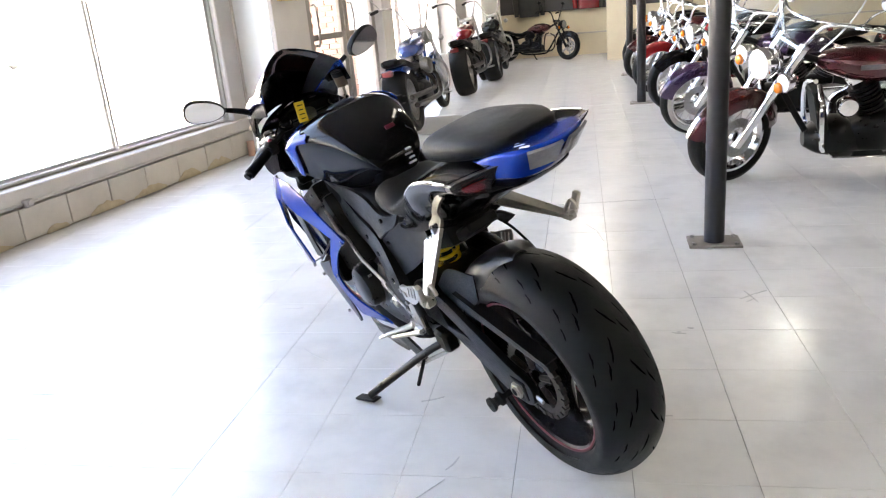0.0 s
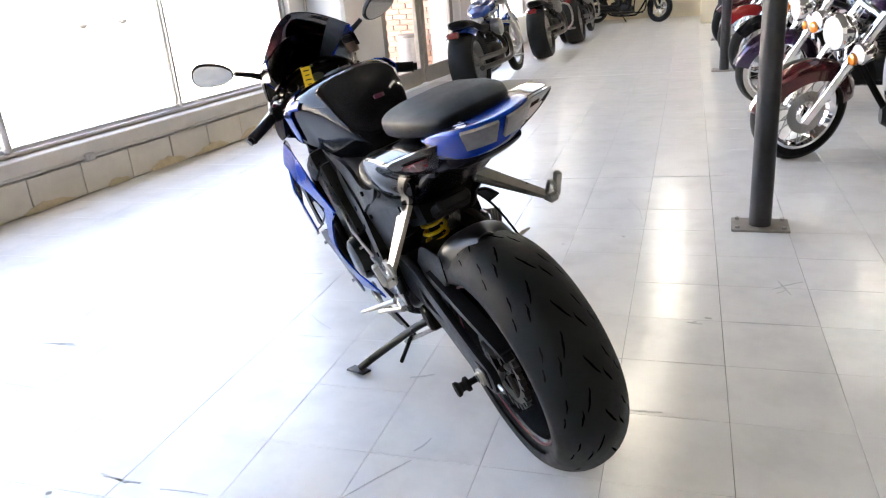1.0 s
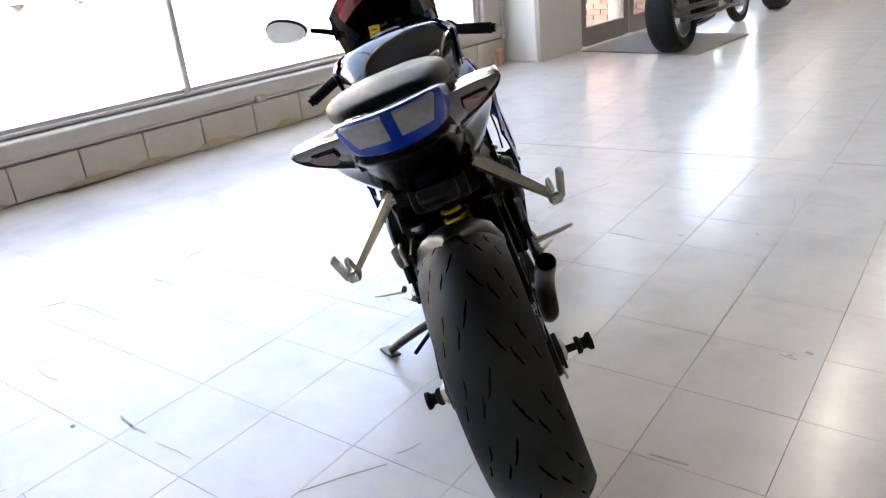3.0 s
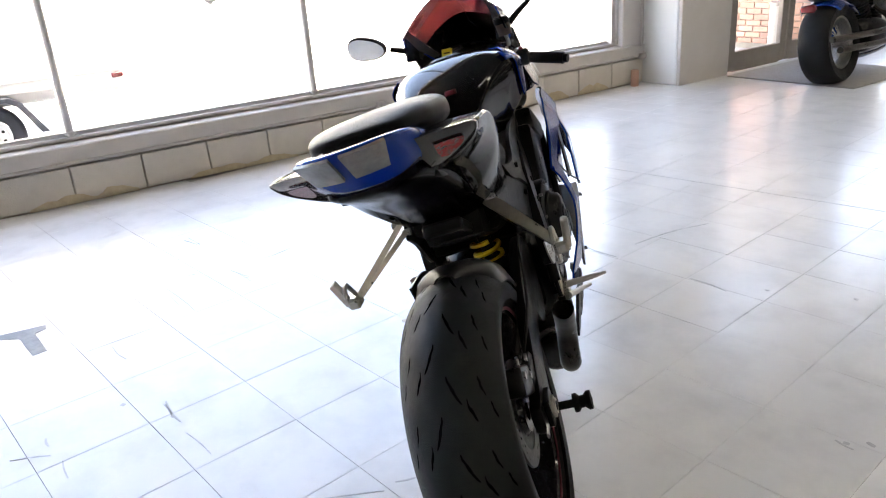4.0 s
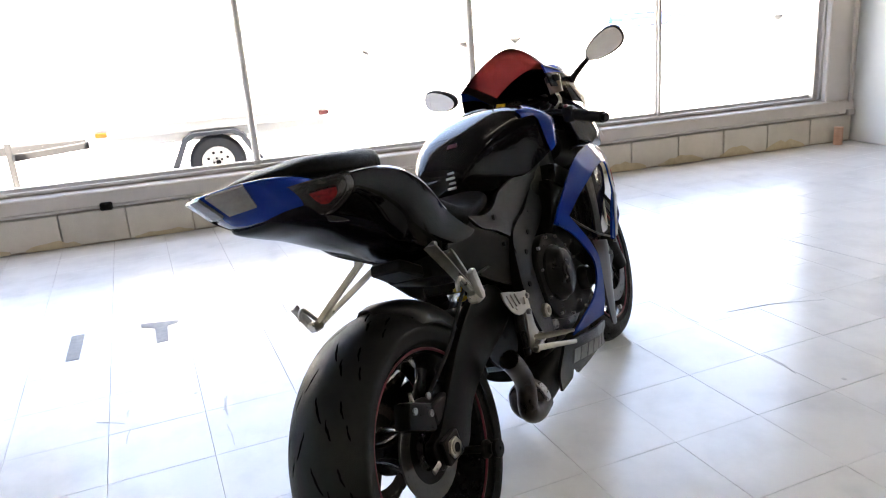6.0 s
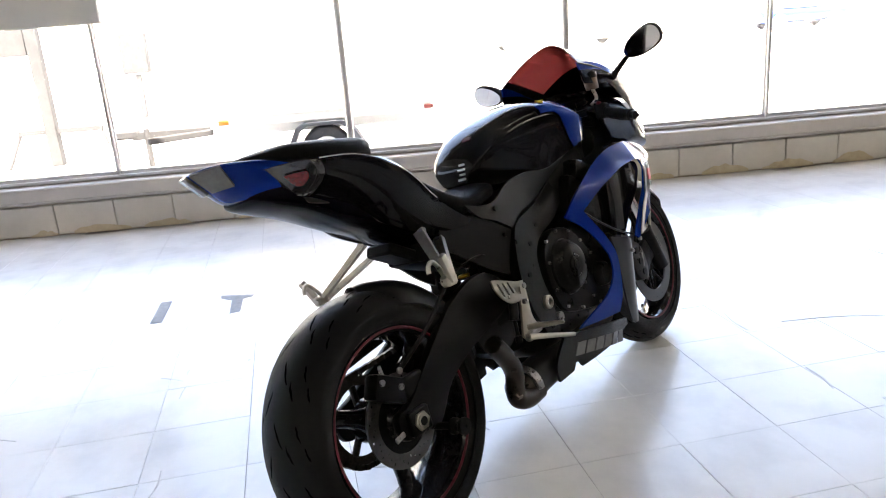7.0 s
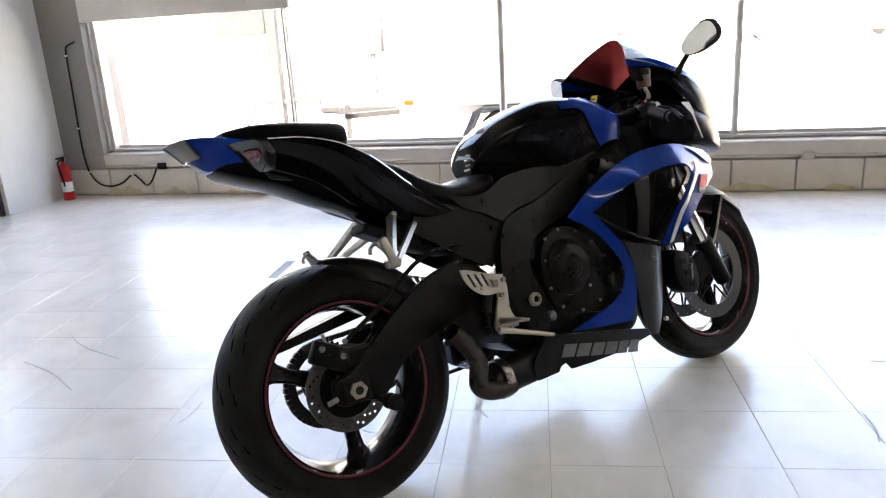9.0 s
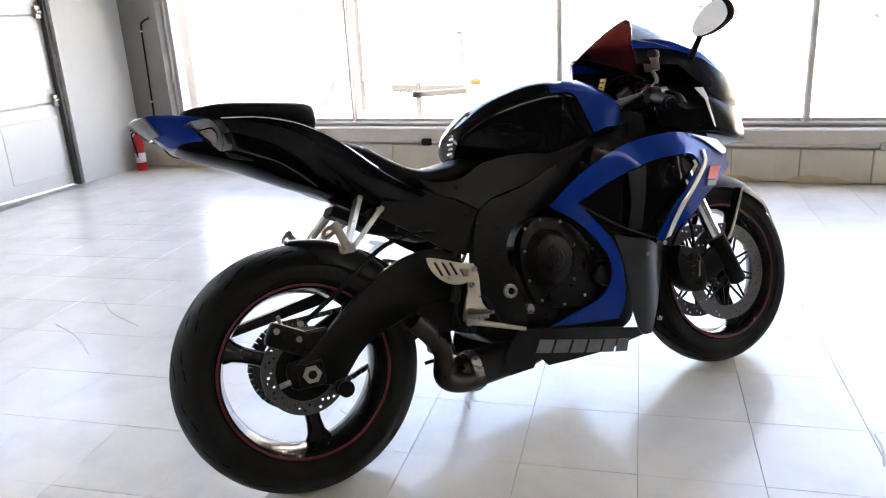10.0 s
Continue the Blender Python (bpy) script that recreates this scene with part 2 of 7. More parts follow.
def part(name, bm, material, parent=None, label="", smooth=True, sharp=38.0, extra=()):
    bmesh.ops.recalc_face_normals(bm, faces=bm.faces[:])
    lim = radians(sharp)
    for f in bm.faces:
        f.smooth = smooth
    if smooth:
        for e in bm.edges:
            if len(e.link_faces) == 2 and e.calc_face_angle(0) > lim:
                e.smooth = False
    me = bpy.data.meshes.new(name)
    bm.to_mesh(me)
    bm.free()
    me.materials.append(M[material] if isinstance(material, str) else material)
    for x in extra:
        me.materials.append(M[x])
    ob = new(name, me)
    if parent is not None:
        ob.parent = parent
    if label:
        ob["label"] = label
    return ob


def thing(name, label, category, m=None, group="", kind=""):
    ob = new(name)
    ob.empty_display_size = 0.1
    if m is not None:
        ob.matrix_world = m
    return tagged(ob, label, category, group, kind)


def B():
    return bmesh.new()


def add_box(bm, c, s, m=None, bev=0.0, seg=1):
    r = bmesh.ops.create_cube(bm, size=1.0)
    vs = r["verts"]
    bmesh.ops.scale(bm, vec=s, verts=vs)
    if bev:
        es = list({e for v in vs for e in v.link_edges})
        g = bmesh.ops.bevel(bm, geom=es, offset=bev, segments=seg, affect="EDGES", profile=0.6)
        vs = list({v for f in g["faces"] for v in f.verts} | {v for v in vs if v.is_valid})
    mm = Matrix.Translation(c) @ (m if m is not None else Matrix())
    bmesh.ops.transform(bm, matrix=mm, verts=vs)
    return bm


def box(c, s, bev=0.0, m=None, seg=1):
    return add_box(B(), c, s, m, bev, seg)


def frame_of(d):
    d = d.normalized()
    a = V3(0, 0, 1) if abs(d.z) < 0.9 else V3(1, 0, 0)
    s = d.cross(a).normalized()
    return s, s.cross(d).normalized()


def add_loft(bm, rings, cap=True, closed=True):
    vv = [[bm.verts.new(p) for p in r] for r in rings]
    n = len(vv[0])
    for a, b in zip(vv, vv[1:]):
        for i in range(n if closed else n - 1):
            j = (i + 1) % n
            bm.faces.new((a[i], a[j], b[j], b[i]))
    if cap and closed:
        bm.faces.new(vv[0][::-1])
        bm.faces.new(vv[-1])
    return bm


def add_cyl(bm, p0, p1, r0, r1=None, n=16, cap=True):
    p0, p1 = Vector(p0), Vector(p1)
    r1 = r0 if r1 is None else r1
    s, t = frame_of(p1 - p0)
    ring = lambda p, r: [p + r * (math.cos(a) * s + math.sin(a) * t) for a in (2 * math.pi * i / n for i in range(n))]
    return add_loft(bm, [ring(p0, r0), ring(p1, r1)], cap)


def smooth_path(pts, k=6):
    pts = [Vector(p) for p in pts]
    q = [2 * pts[0] - pts[1]] + pts + [2 * pts[-1] - pts[-2]]
    out = []
    for i in range(1, len(q) - 2):
        a, b, c, d = q[i - 1:i + 3]
        for j in range(k):
            t = j / k
            out.append(0.5 * (2 * b + (c - a) * t + (2 * a - 5 * b + 4 * c - d) * t * t + (3 * b - a - 3 * c + d) * t ** 3))
    return out + [pts[-1]]


def add_tube(bm, pts, r, n=10, k=6, cap=True, taper=None):
    ps = smooth_path(pts, k) if k > 1 and len(pts) > 2 else [Vector(p) for p in pts]
    rings, up = [], None
    for i, p in enumerate(ps):
        d = (ps[min(i + 1, len(ps) - 1)] - ps[max(i - 1, 0)]).normalized()
        if up is None:
            s, up = frame_of(d)
        s = d.cross(up).normalized()
        up = s.cross(d).normalized()
        rr = r if taper is None else r + (taper - r) * i / (len(ps) - 1)
        rings.append([p + rr * (math.cos(a) * s + math.sin(a) * up) for a in (2 * math.pi * j / n for j in range(n))])
    return add_loft(bm, rings, cap)


def add_lathe(bm, prof, c=(0, 0, 0), n=64, closed=False):
    """Turns (radius, side) pairs about the y axis through c."""
    c = Vector(c)
    rings = []
    for i in range(n):
        a = 2 * math.pi * i / n
        rings.append([c + V3(r * math.cos(a), y, r * math.sin(a)) for r, y in prof])
    vv = [[bm.verts.new(p) for p in r] for r in rings]
    m = len(prof)
    for i in range(n):
        a, b = vv[i], vv[(i + 1) % n]
        for j in range(m if closed else m - 1):
            k = (j + 1) % m
            bm.faces.new((a[j], b[j], b[k], a[k]))
    return bm


def curve2(pts, k=5, closed=True):
    """A smooth closed outline through 2D points; a third entry marks a sharp corner."""
    n = len(pts)
    out = []
    for i in range(n):
        b, c = pts[i], pts[(i + 1) % n]
        a, d = pts[(i - 1) % n], pts[(i + 2) % n]
        B2, C2 = Vector(b[:2]), Vector(c[:2])
        A2 = Vector(a[:2]) if len(b) == 2 else 2 * B2 - C2
        D2 = Vector(d[:2]) if len(c) == 2 else 2 * C2 - B2
        for j in range(k):
            t = j / k
            out.append(0.5 * (2 * B2 + (C2 - A2) * t + (2 * A2 - 5 * B2 + 4 * C2 - D2) * t * t + (3 * B2 - A2 - 3 * C2 + D2) * t ** 3))
    return out


def shell(outline, side, f, th=0.005, step=0.04, k=5, round_edge=0.0, holes=()):
    """A curved panel: an outline in x and z, laid at y = side * f(x, z), with thickness."""
    bm = B()
    pts = curve2(outline, k)
    loops = [[bm.verts.new((p.x, 0, p.y)) for p in pts]]
    edges = []
    for h in holes:
        loops.append([bm.verts.new((p.x, 0, p.y)) for p in curve2(h, k)])
    if holes:
        for lp in loops:
            for i in range(len(lp)):
                edges.append(bm.edges.new((lp[i], lp[(i + 1) % len(lp)])))
        bmesh.ops.triangle_fill(bm, edges=edges, use_beauty=True, use_dissolve=False, normal=(0, 1, 0))
    else:
        bm.faces.new(loops[0])
    xs, zs = [p.x for p in pts], [p.y for p in pts]
    for lo, hi, axis in ((min(xs), max(xs), (1, 0, 0)), (min(zs), max(zs), (0, 0, 1))):
        q = lo + step
        while q < hi - 0.3 * step:
            bmesh.ops.bisect_plane(bm, geom=bm.verts[:] + bm.edges[:] + bm.faces[:], dist=1e-5,
                                   plane_co=(q, 0, 0) if axis[0] else (0, 0, q), plane_no=axis)
            q += step
    bmesh.ops.triangulate(bm, faces=[fc for fc in bm.faces if len(fc.verts) > 4])
    for v in bm.verts:
        v.co.y = side * f(v.co.x, v.co.z)
    bmesh.ops.recalc_face_normals(bm, faces=bm.faces[:])
    if sum(fc.normal.y * fc.calc_area() for fc in bm.faces) * side < 0:
        bmesh.ops.reverse_faces(bm, faces=bm.faces[:])
    bmesh.ops.solidify(bm, geom=bm.faces[:], thickness=th)
    return bm


def plate(outline, y0, y1, k=1, bev=0.0, holes=()):
    """A flat plate: an outline in x and z from y0 to y1."""
    bm = B()
    loops = [[bm.verts.new((p.x, y0, p.y)) for p in curve2(o, k)] for o in (outline, *holes)]
    if holes:
        ed = []
        for lp in loops:
            for i in range(len(lp)):
                ed.append(bm.edges.new((lp[i], lp[(i + 1) % len(lp)])))
        bmesh.ops.triangle_fill(bm, edges=ed, use_beauty=True, use_dissolve=False, normal=(0, 1, 0))
        fs = bm.faces[:]
    else:
        fs = [bm.faces.new(loops[0])]
    r = bmesh.ops.extrude_face_region(bm, geom=fs)
    bmesh.ops.translate(bm, vec=(0, y1 - y0, 0), verts=[v for v in r["geom"] if isinstance(v, bmesh.types.BMVert)])
    if bev:
        bmesh.ops.recalc_face_normals(bm, faces=bm.faces[:])
        es = [e for e in bm.edges if len(e.link_faces) == 2 and abs(e.calc_face_angle(0)) > 1.0]
        bmesh.ops.bevel(bm, geom=es, offset=bev, segments=2, affect="EDGES", profile=0.6)
    return bm


def sup_ring(x, zc, hw, ht, hb, p=2.4, n=32, yc=0.0, pb=None):
    """A rounded cross-section at x: half width, height above and below its middle."""
    out = []
    for i in range(n):
        a = 2 * math.pi * i / n
        c, s = math.cos(a), math.sin(a)
        q = p if s >= 0 or pb is None else pb
        cy = math.copysign(abs(c) ** (2 / q), c) * hw
        cz = math.copysign(abs(s) ** (2 / q), s) * (ht if s >= 0 else hb)
        out.append(V3(x, yc + cy, zc + cz))
    return out


def blend(rows, per=4):
    """Smoothly finer rows of section numbers."""
    q = [Vector(r) for r in rows]
    return [list(v) for v in smooth_path_n(q, per)]


def smooth_path_n(pts, k):
    q = [2 * pts[0] - pts[1]] + pts + [2 * pts[-1] - pts[-2]]
    out = []
    for i in range(1, len(q) - 2):
        a, b, c, d = q[i - 1:i + 3]
        for j in range(k):
            t = j / k
            out.append(0.5 * (2 * b + (c - a) * t + (2 * a - 5 * b + 4 * c - d) * t * t + (3 * b - a - 3 * c + d) * t ** 3))
    return out + [pts[-1]]


def hull(rows, p=2.4, n=32, per=4, pb=None):
    """A lofted body from rows of x, mid height, half width, rise, drop."""
    return add_loft(B(), [sup_ring(r[0], r[1], max(r[2], 0.002), max(r[3], 0.002), max(r[4], 0.002), p, n, pb=pb) for r in blend(rows, per)])


# ---------------- the room ----------------
XW, YG, YB, XR, HC = -1.44, -0.5, 17.2, 9.0, 3.7
GLASS_X, SILL = -1.6, 0.35
TURN = radians(7.0)


def wall_piece(name, x0, x1, y0, y1, z0, z1, material, label, bev=0.0):
    ob = part(name, box(((x0 + x1) / 2, (y0 + y1) / 2, (z0 + z1) / 2), (x1 - x0, y1 - y0, z1 - z0), bev), material, smooth=False)
    return tagged(ob, label, "wall", kind="structure")


# ceiling and closing walls; the ceiling is out of view and darkened to limit bounce
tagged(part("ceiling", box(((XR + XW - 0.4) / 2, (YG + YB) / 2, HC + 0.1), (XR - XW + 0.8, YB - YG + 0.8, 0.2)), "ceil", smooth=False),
       "flat unseen ceiling over the showroom, darkened to cut bounce light", "ceiling", kind="structure")
# unseen wall, coloured dark to keep the bike's right side in shade
wall_piece("wall_east", XR, XR + 0.2, YG - 0.2, YB + 0.2, 0, HC, "darkwall", "unseen wall closing the showroom, dark to hold back bounce")
back = wall_piece("wall_north", XW - 0.3, XR, YB, YB + 0.2, 0, HC, "cream", "cream lower wall at the showroom's far end")
tagged(part("trim", box((2.2, YB - 0.03, 0.42), (7.4, 0.02, 0.03), 0.004), "sillpaint"), "thin painted rail along the far wall", "rail", kind="structure")
panel = part("wall_panel", box((2.4, YB - 0.03, 2.27), (7.6, 0.05, 2.8), 0.006), "darkwall", smooth=False)
tagged(panel, "dark display panel on the far wall", "wall panel", kind="structure")

# wall with the garage door, near the fire extinguisher
GX0, GX1, GH = -0.77, 2.4, 2.6
wall_piece("wall_south", XW - 0.3, GX0, YG - 0.2, YG, 0, HC, "wallgrey", "white painted block wall beside the garage door")
wall_piece("wall_south", GX1, XR, YG - 0.2, YG, 0, HC, "plaster", "white painted block wall beside the garage door")
wall_piece("wall_south", GX0, GX1, YG - 0.2, YG, GH, HC, "plaster", "white painted block wall over the garage door")

garage = thing("garage_door", "closed white sectional garage door with a glazed panel", "garage door", kind="")
for i in range(4):
    z0 = 0.004 + i * 0.645
    bm = B()
    if i < 3:
        add_box(bm, ((GX0 + GX1) / 2, YG - 0.125, z0 + 0.642), (GX1 - GX0, 0.02, 0.03))
    if i == 2:
        for a, b, c, d in ((GX0, GX1, z0, z0 + 0.09), (GX0, GX1, z0 + 0.55, z0 + 0.64)):
            add_box(bm, ((a + b) / 2, YG - 0.1, (c + d) / 2), (b - a, 0.045, d - c), bev=0.004)
        for j in range(5):
            xx = GX0 + 0.05 + j * (GX1 - GX0 - 0.1) / 4
            add_box(bm, (xx, YG - 0.1, z0 + 0.32), (0.1, 0.045, 0.46), bev=0.004)
    else:
        add_box(bm, ((GX0 + GX1) / 2, YG - 0.1, z0 + 0.32), (GX1 - GX0, 0.045, 0.635), bev=0.006)
        for j in range(5):
            xx = GX0 + 0.32 + j * 0.59
            add_box(bm, (xx, YG - 0.078, z0 + 0.32), (0.5, 0.012, 0.44), bev=0.005)
    sec = part("panel", bm, "garage", garage)
    if i == 2:
        for j in range(4):
            xx = GX0 + 0.05 + (j + 0.5) * (GX1 - GX0 - 0.1) / 4
            gl = part("pane", box((xx, YG - 0.1, z0 + 0.32), (0.64, 0.006, 0.47)), "glass", sec)
            gl.visible_shadow = False
bm = B()
for xx in (GX0 + 0.03, GX1 - 0.03):
    add_box(bm, (xx, YG - 0.045, 1.32), (0.035, 0.05, 2.64), bev=0.004)
part("track", bm, "post", garage, "dark steel door track")
for i in range(1, 4):
    for xx in (GX0 + 0.07, GX1 - 0.07):
        bm = box((xx, YG - 0.06, 0.02 + i * 0.645), (0.05, 0.03, 0.09), 0.004)
        add_cyl(bm, (xx - 0.05, YG - 0.05, 0.02 + i * 0.645), (xx + 0.02, YG - 0.05, 0.02 + i * 0.645), 0.016, n=10)
        part("hinge", bm, "steel", garage, "steel hinge and roller")

# window wall: core, sill, posts
core = part("wall_west", box((XW - 0.16, (YG + 7.9) / 2, 0.115), (0.26, 7.9 - YG, 0.23)), "mortar", smooth=False)
tagged(core, "low block wall under the shop window with flaking paint", "wall", kind="structure")
# wall strip in a darker tone than the block wall it continues
wall_piece("wall_west", XW - 0.36, XW - 0.004, YG - 0.2, -0.115, 0.23, HC, "stripgrey", "dark grey-brown wall strip at the window's end")
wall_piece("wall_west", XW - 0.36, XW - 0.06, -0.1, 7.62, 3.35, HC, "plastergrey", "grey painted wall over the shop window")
sill = part("window_sill", add_box(box((XW - 0.09, 3.8925, 0.287), (0.2, 8.015, 0.11), 0.008), (GLASS_X, 3.76, 0.346), (0.1, 7.72, 0.016), bev=0.003), "sillpaint", smooth=False)
tagged(sill, "grey-beige painted sill beam along the shop window", "window sill", kind="structure")
rail = part("trim", add_box(box((GLASS_X + 0.052, 3.76, 0.362), (0.03, 7.72, 0.02), 0.003), (GLASS_X, 3.76, 0.376), (0.045, 7.72, 0.035), bev=0.004), "alloy", smooth=False)
tagged(rail, "pale aluminium glazing rail on the sill", "window rail", kind="structure")
win = thing("window_1", "wide shop window with slim aluminium mullions and bright glass", "window", kind="structure")
MULL = (1.54, 3.164, 4.72, 6.2)
for i, y in enumerate(MULL):
    bm = B()
    r = 0.024 if i in (1, 2) else 0.013
    add_cyl(bm, (GLASS_X + 0.04, y, 0.37), (GLASS_X + 0.04, y, 3.35), r, n=14)
    add_box(bm, (GLASS_X, y, 1.86), (0.03, 0.03, 2.98), bev=0.004)
    post_ob = part("mullion", bm, "alloy", win)
    if i in (1, 2):
        bm = add_cyl(B(), (GLASS_X + 0.04, y, 1.245), (GLASS_X + 0.04, y, 1.262), 0.029, n=16)
        add_cyl(bm, (GLASS_X + 0.04, y, 0.385), (GLASS_X + 0.04, y, 0.4), 0.034, n=16)
        part("collar", bm, "alloy", post_ob)
for y0, y1 in zip((-0.08,) + MULL, MULL + (7.6,)):
    g = part("pane", box((GLASS_X, (y0 + y1) / 2, 1.86), (0.006, y1 - y0 - 0.03, 2.96)), "glass", win)
    g.visible_shadow = False
for y in (-0.09, 7.61):
    part("window_frame", add_box(box((GLASS_X + 0.02, y, 1.86), (0.1, 0.06, 3.0), 0.006), (GLASS_X + 0.06, y + (0.03 if y > 1 else -0.03), 1.86), (0.06, 0.05, 3.0), bev=0.006), "alloy", win)
part("window_frame", box((GLASS_X + 0.02, 3.76, 3.34), (0.1, 7.7, 0.05), 0.006), "alloy", win)

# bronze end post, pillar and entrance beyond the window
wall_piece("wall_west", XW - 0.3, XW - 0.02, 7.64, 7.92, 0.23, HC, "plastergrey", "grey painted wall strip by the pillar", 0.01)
pil = wall_piece("pillar", -1.72, -1.10, 7.92, 8.6, 0, HC, "plaster", "square white painted pillar by the entrance", 0.008)
# thin slab makes the pillar's room side greyer than its other sides
wall_piece("pillar", -1.098, -1.06, 7.925, 8.6, 0, HC, "plastergrey", "thin grey layer over the pillar's room side", 0.004)
ent = thing("door_1", "closed glazed entrance doors in bronze aluminium frames", "door", kind="structure")
XD = -1.1
for i, (y0, y1) in enumerate(((8.62, 9.5), (9.52, 10.4))):
    bm = B()
    for yy in (y0 + 0.045, y1 - 0.045):
        add_box(bm, (XD, yy, 1.12), (0.05, 0.09, 2.2), bev=0.005)
    for zz, hh in ((0.1, 0.18), (2.18, 0.1), (0.98, 0.06)):
        add_box(bm, (XD, (y0 + y1) / 2, zz), (0.045, y1 - y0 - 0.16, hh), bev=0.005)
    leaf = part("door_leaf", bm, "alloydark", ent)
    g = part("pane", box((XD, (y0 + y1) / 2, 1.15), (0.006, y1 - y0 - 0.17, 1.98)), "glass", leaf)
    g.visible_shadow = False
    part("door_handle", add_tube(B(), [(XD + 0.02, y0 + 0.12, 0.9), (XD + 0.07, y0 + 0.12, 0.93), (XD + 0.07, y0 + 0.12, 1.27), (XD + 0.02, y0 + 0.12, 1.3)], 0.011), "steel", leaf)
# transom glazing added above the doors to let more daylight onto the far floor
part("transom_bar", box((XD, 9.51, 2.3), (0.06, 1.8, 0.09), 0.006), "alloydark", ent)
g = part("transom_pane", box((XD, 9.51, 2.82), (0.006, 1.78, 0.94)), "glass", ent)
g.visible_shadow = False
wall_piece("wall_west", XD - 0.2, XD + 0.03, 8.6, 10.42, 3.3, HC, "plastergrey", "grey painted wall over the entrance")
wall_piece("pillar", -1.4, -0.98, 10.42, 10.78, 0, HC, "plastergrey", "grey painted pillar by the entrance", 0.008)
wall_piece("wall_west", -1.55, -1.25, 10.78, 16.9, 0, 0.42, "plaster", "low white wall under the far windows", 0.006)
wall_piece("wall_west", -1.55, -1.25, 10.78, 16.9, 3.3, HC, "plaster", "white wall over the far windows", 0.006)
wall_piece("pillar", -1.5, -1.05, 13.9, 14.5, 0.42, 3.3, "plastergrey", "grey painted pillar between the far windows", 0.008)
wall_piece("wall_west", -1.55, -1.05, 15.6, YB, 0, HC, "plaster", "white wall at the showroom's far corner", 0.006)
# far window, its top raised to 3.3 to admit extra daylight
win2 = thing("window_2", "far shop window with slim aluminium mullions", "window", kind="structure")
for y in (10.8, 12.0, 13.0, 13.88, 14.52, 15.58):
    part("mullion", box((-1.38, y, 1.86), (0.05, 0.05, 2.88), 0.005), "alloy", win2)
for y0, y1 in ((10.8, 12.0), (12.0, 13.0), (13.0, 13.88), (14.52, 15.58)):
    g = part("pane", box((-1.38, (y0 + y1) / 2, 1.86), (0.006, y1 - y0 - 0.05, 2.88)), "glass", win2)
    g.visible_shadow = False
wall_piece("wall_panel", -1.04, -1.0, 8.0, 8.55, 1.35, 2.5, "ochre", "ochre notice board fixed to the entrance pillar", 0.004)
wall_piece("pillar", 1.2, 1.55, 15.5, 15.85, 0, HC, "cream", "cream painted column near the far wall", 0.01)

# low wall blocks, proud of their joints
def block_mesh(w):
    bm = box((0, 0, 0), (0.03, w, 0.206), 0.005)
    me = bpy.data.meshes.new("block")
    for f in bm.faces:
        f.smooth = False
    bm.to_mesh(me)
    bm.free()
    me.materials.append(M["block"])
    return me


blk = block_mesh(0.394)
yy = YG + 0.2
while yy < 7.9:
    ob = new("block", blk)
    ob.parent = core
    ob.location = (XW - 0.02 + random.uniform(-0.002, 0.002), yy, 0.115)
    yy += 0.4
rnd = random.Random(5)
for i in range(16):
    y = YG + 0.5 + i * 0.49 + rnd.uniform(-0.12, 0.12)
    w, h = rnd.uniform(0.15, 0.4), rnd.uniform(0.04, 0.09)
    pts = []
    for j in range(9):
        pts.append((y - w / 2 + w * j / 8, 0.012 + h * (0.5 + 0.5 * rnd.random()) * math.sin(math.pi * (j + 0.6) / 9.2)))
    bm = B()
    top = [bm.verts.new((XW - 0.0005, a, b)) for a, b in pts]
    low = [bm.verts.new((XW - 0.0005, a, 0.006)) for a, b in pts]
    for j in range(8):
        bm.faces.new((low[j], low[j + 1], top[j + 1], top[j]))
    r = bmesh.ops.extrude_face_region(bm, geom=bm.faces[:])
    bmesh.ops.translate(bm, vec=(-0.01, 0, 0), verts=[v for v in r["geom"] if isinstance(v, bmesh.types.BMVert)])
    ob = part("paint_patch", bm, "bare", core, "bare ochre patch where paint has flaked", smooth=False)

# conduit along the sill with boxes
con = thing("conduit", "painted steel conduit running under the sill with outlet boxes", "conduit")
bm = add_tube(B(), [(XW + 0.008, -0.1, 0.243), (XW + 0.008, 3.0, 0.243), (XW + 0.008, 7.75, 0.243)], 0.011, n=8, k=1)
part("pipe", bm, "conduit", con)
part("pipe", add_tube(B(), [(XW + 0.02, 7.84, 0.33), (XW + 0.02, 7.84, 1.5), (XW + 0.02, 7.84, 3.4)], 0.014, n=8, k=1), "conduit", con)
for y, dk in ((5.16, False), (2.2, True), (0.42, True), (7.86, False)):
    bm = box((XW + 0.015, y, 0.243), (0.045, 0.075, 0.05), 0.008)
    add_cyl(bm, (XW + 0.035, y, 0.243), (XW + 0.043, y, 0.243), 0.017, n=12)
    part("outlet_box", bm, "dark" if dk else "conduit", con, "dark outlet box" if dk else "painted outlet box")
part("red_can", add_cyl(B(), (XW + 0.06, 7.72, 0.0), (XW + 0.06, 7.72, 0.14), 0.035, n=14), "brick", con, "rusty red valve cap")

# cable hanging at the window's end
cable = thing("cable", "black cable drooping from the window's end to the conduit", "cable")
CX = XW + 0.012
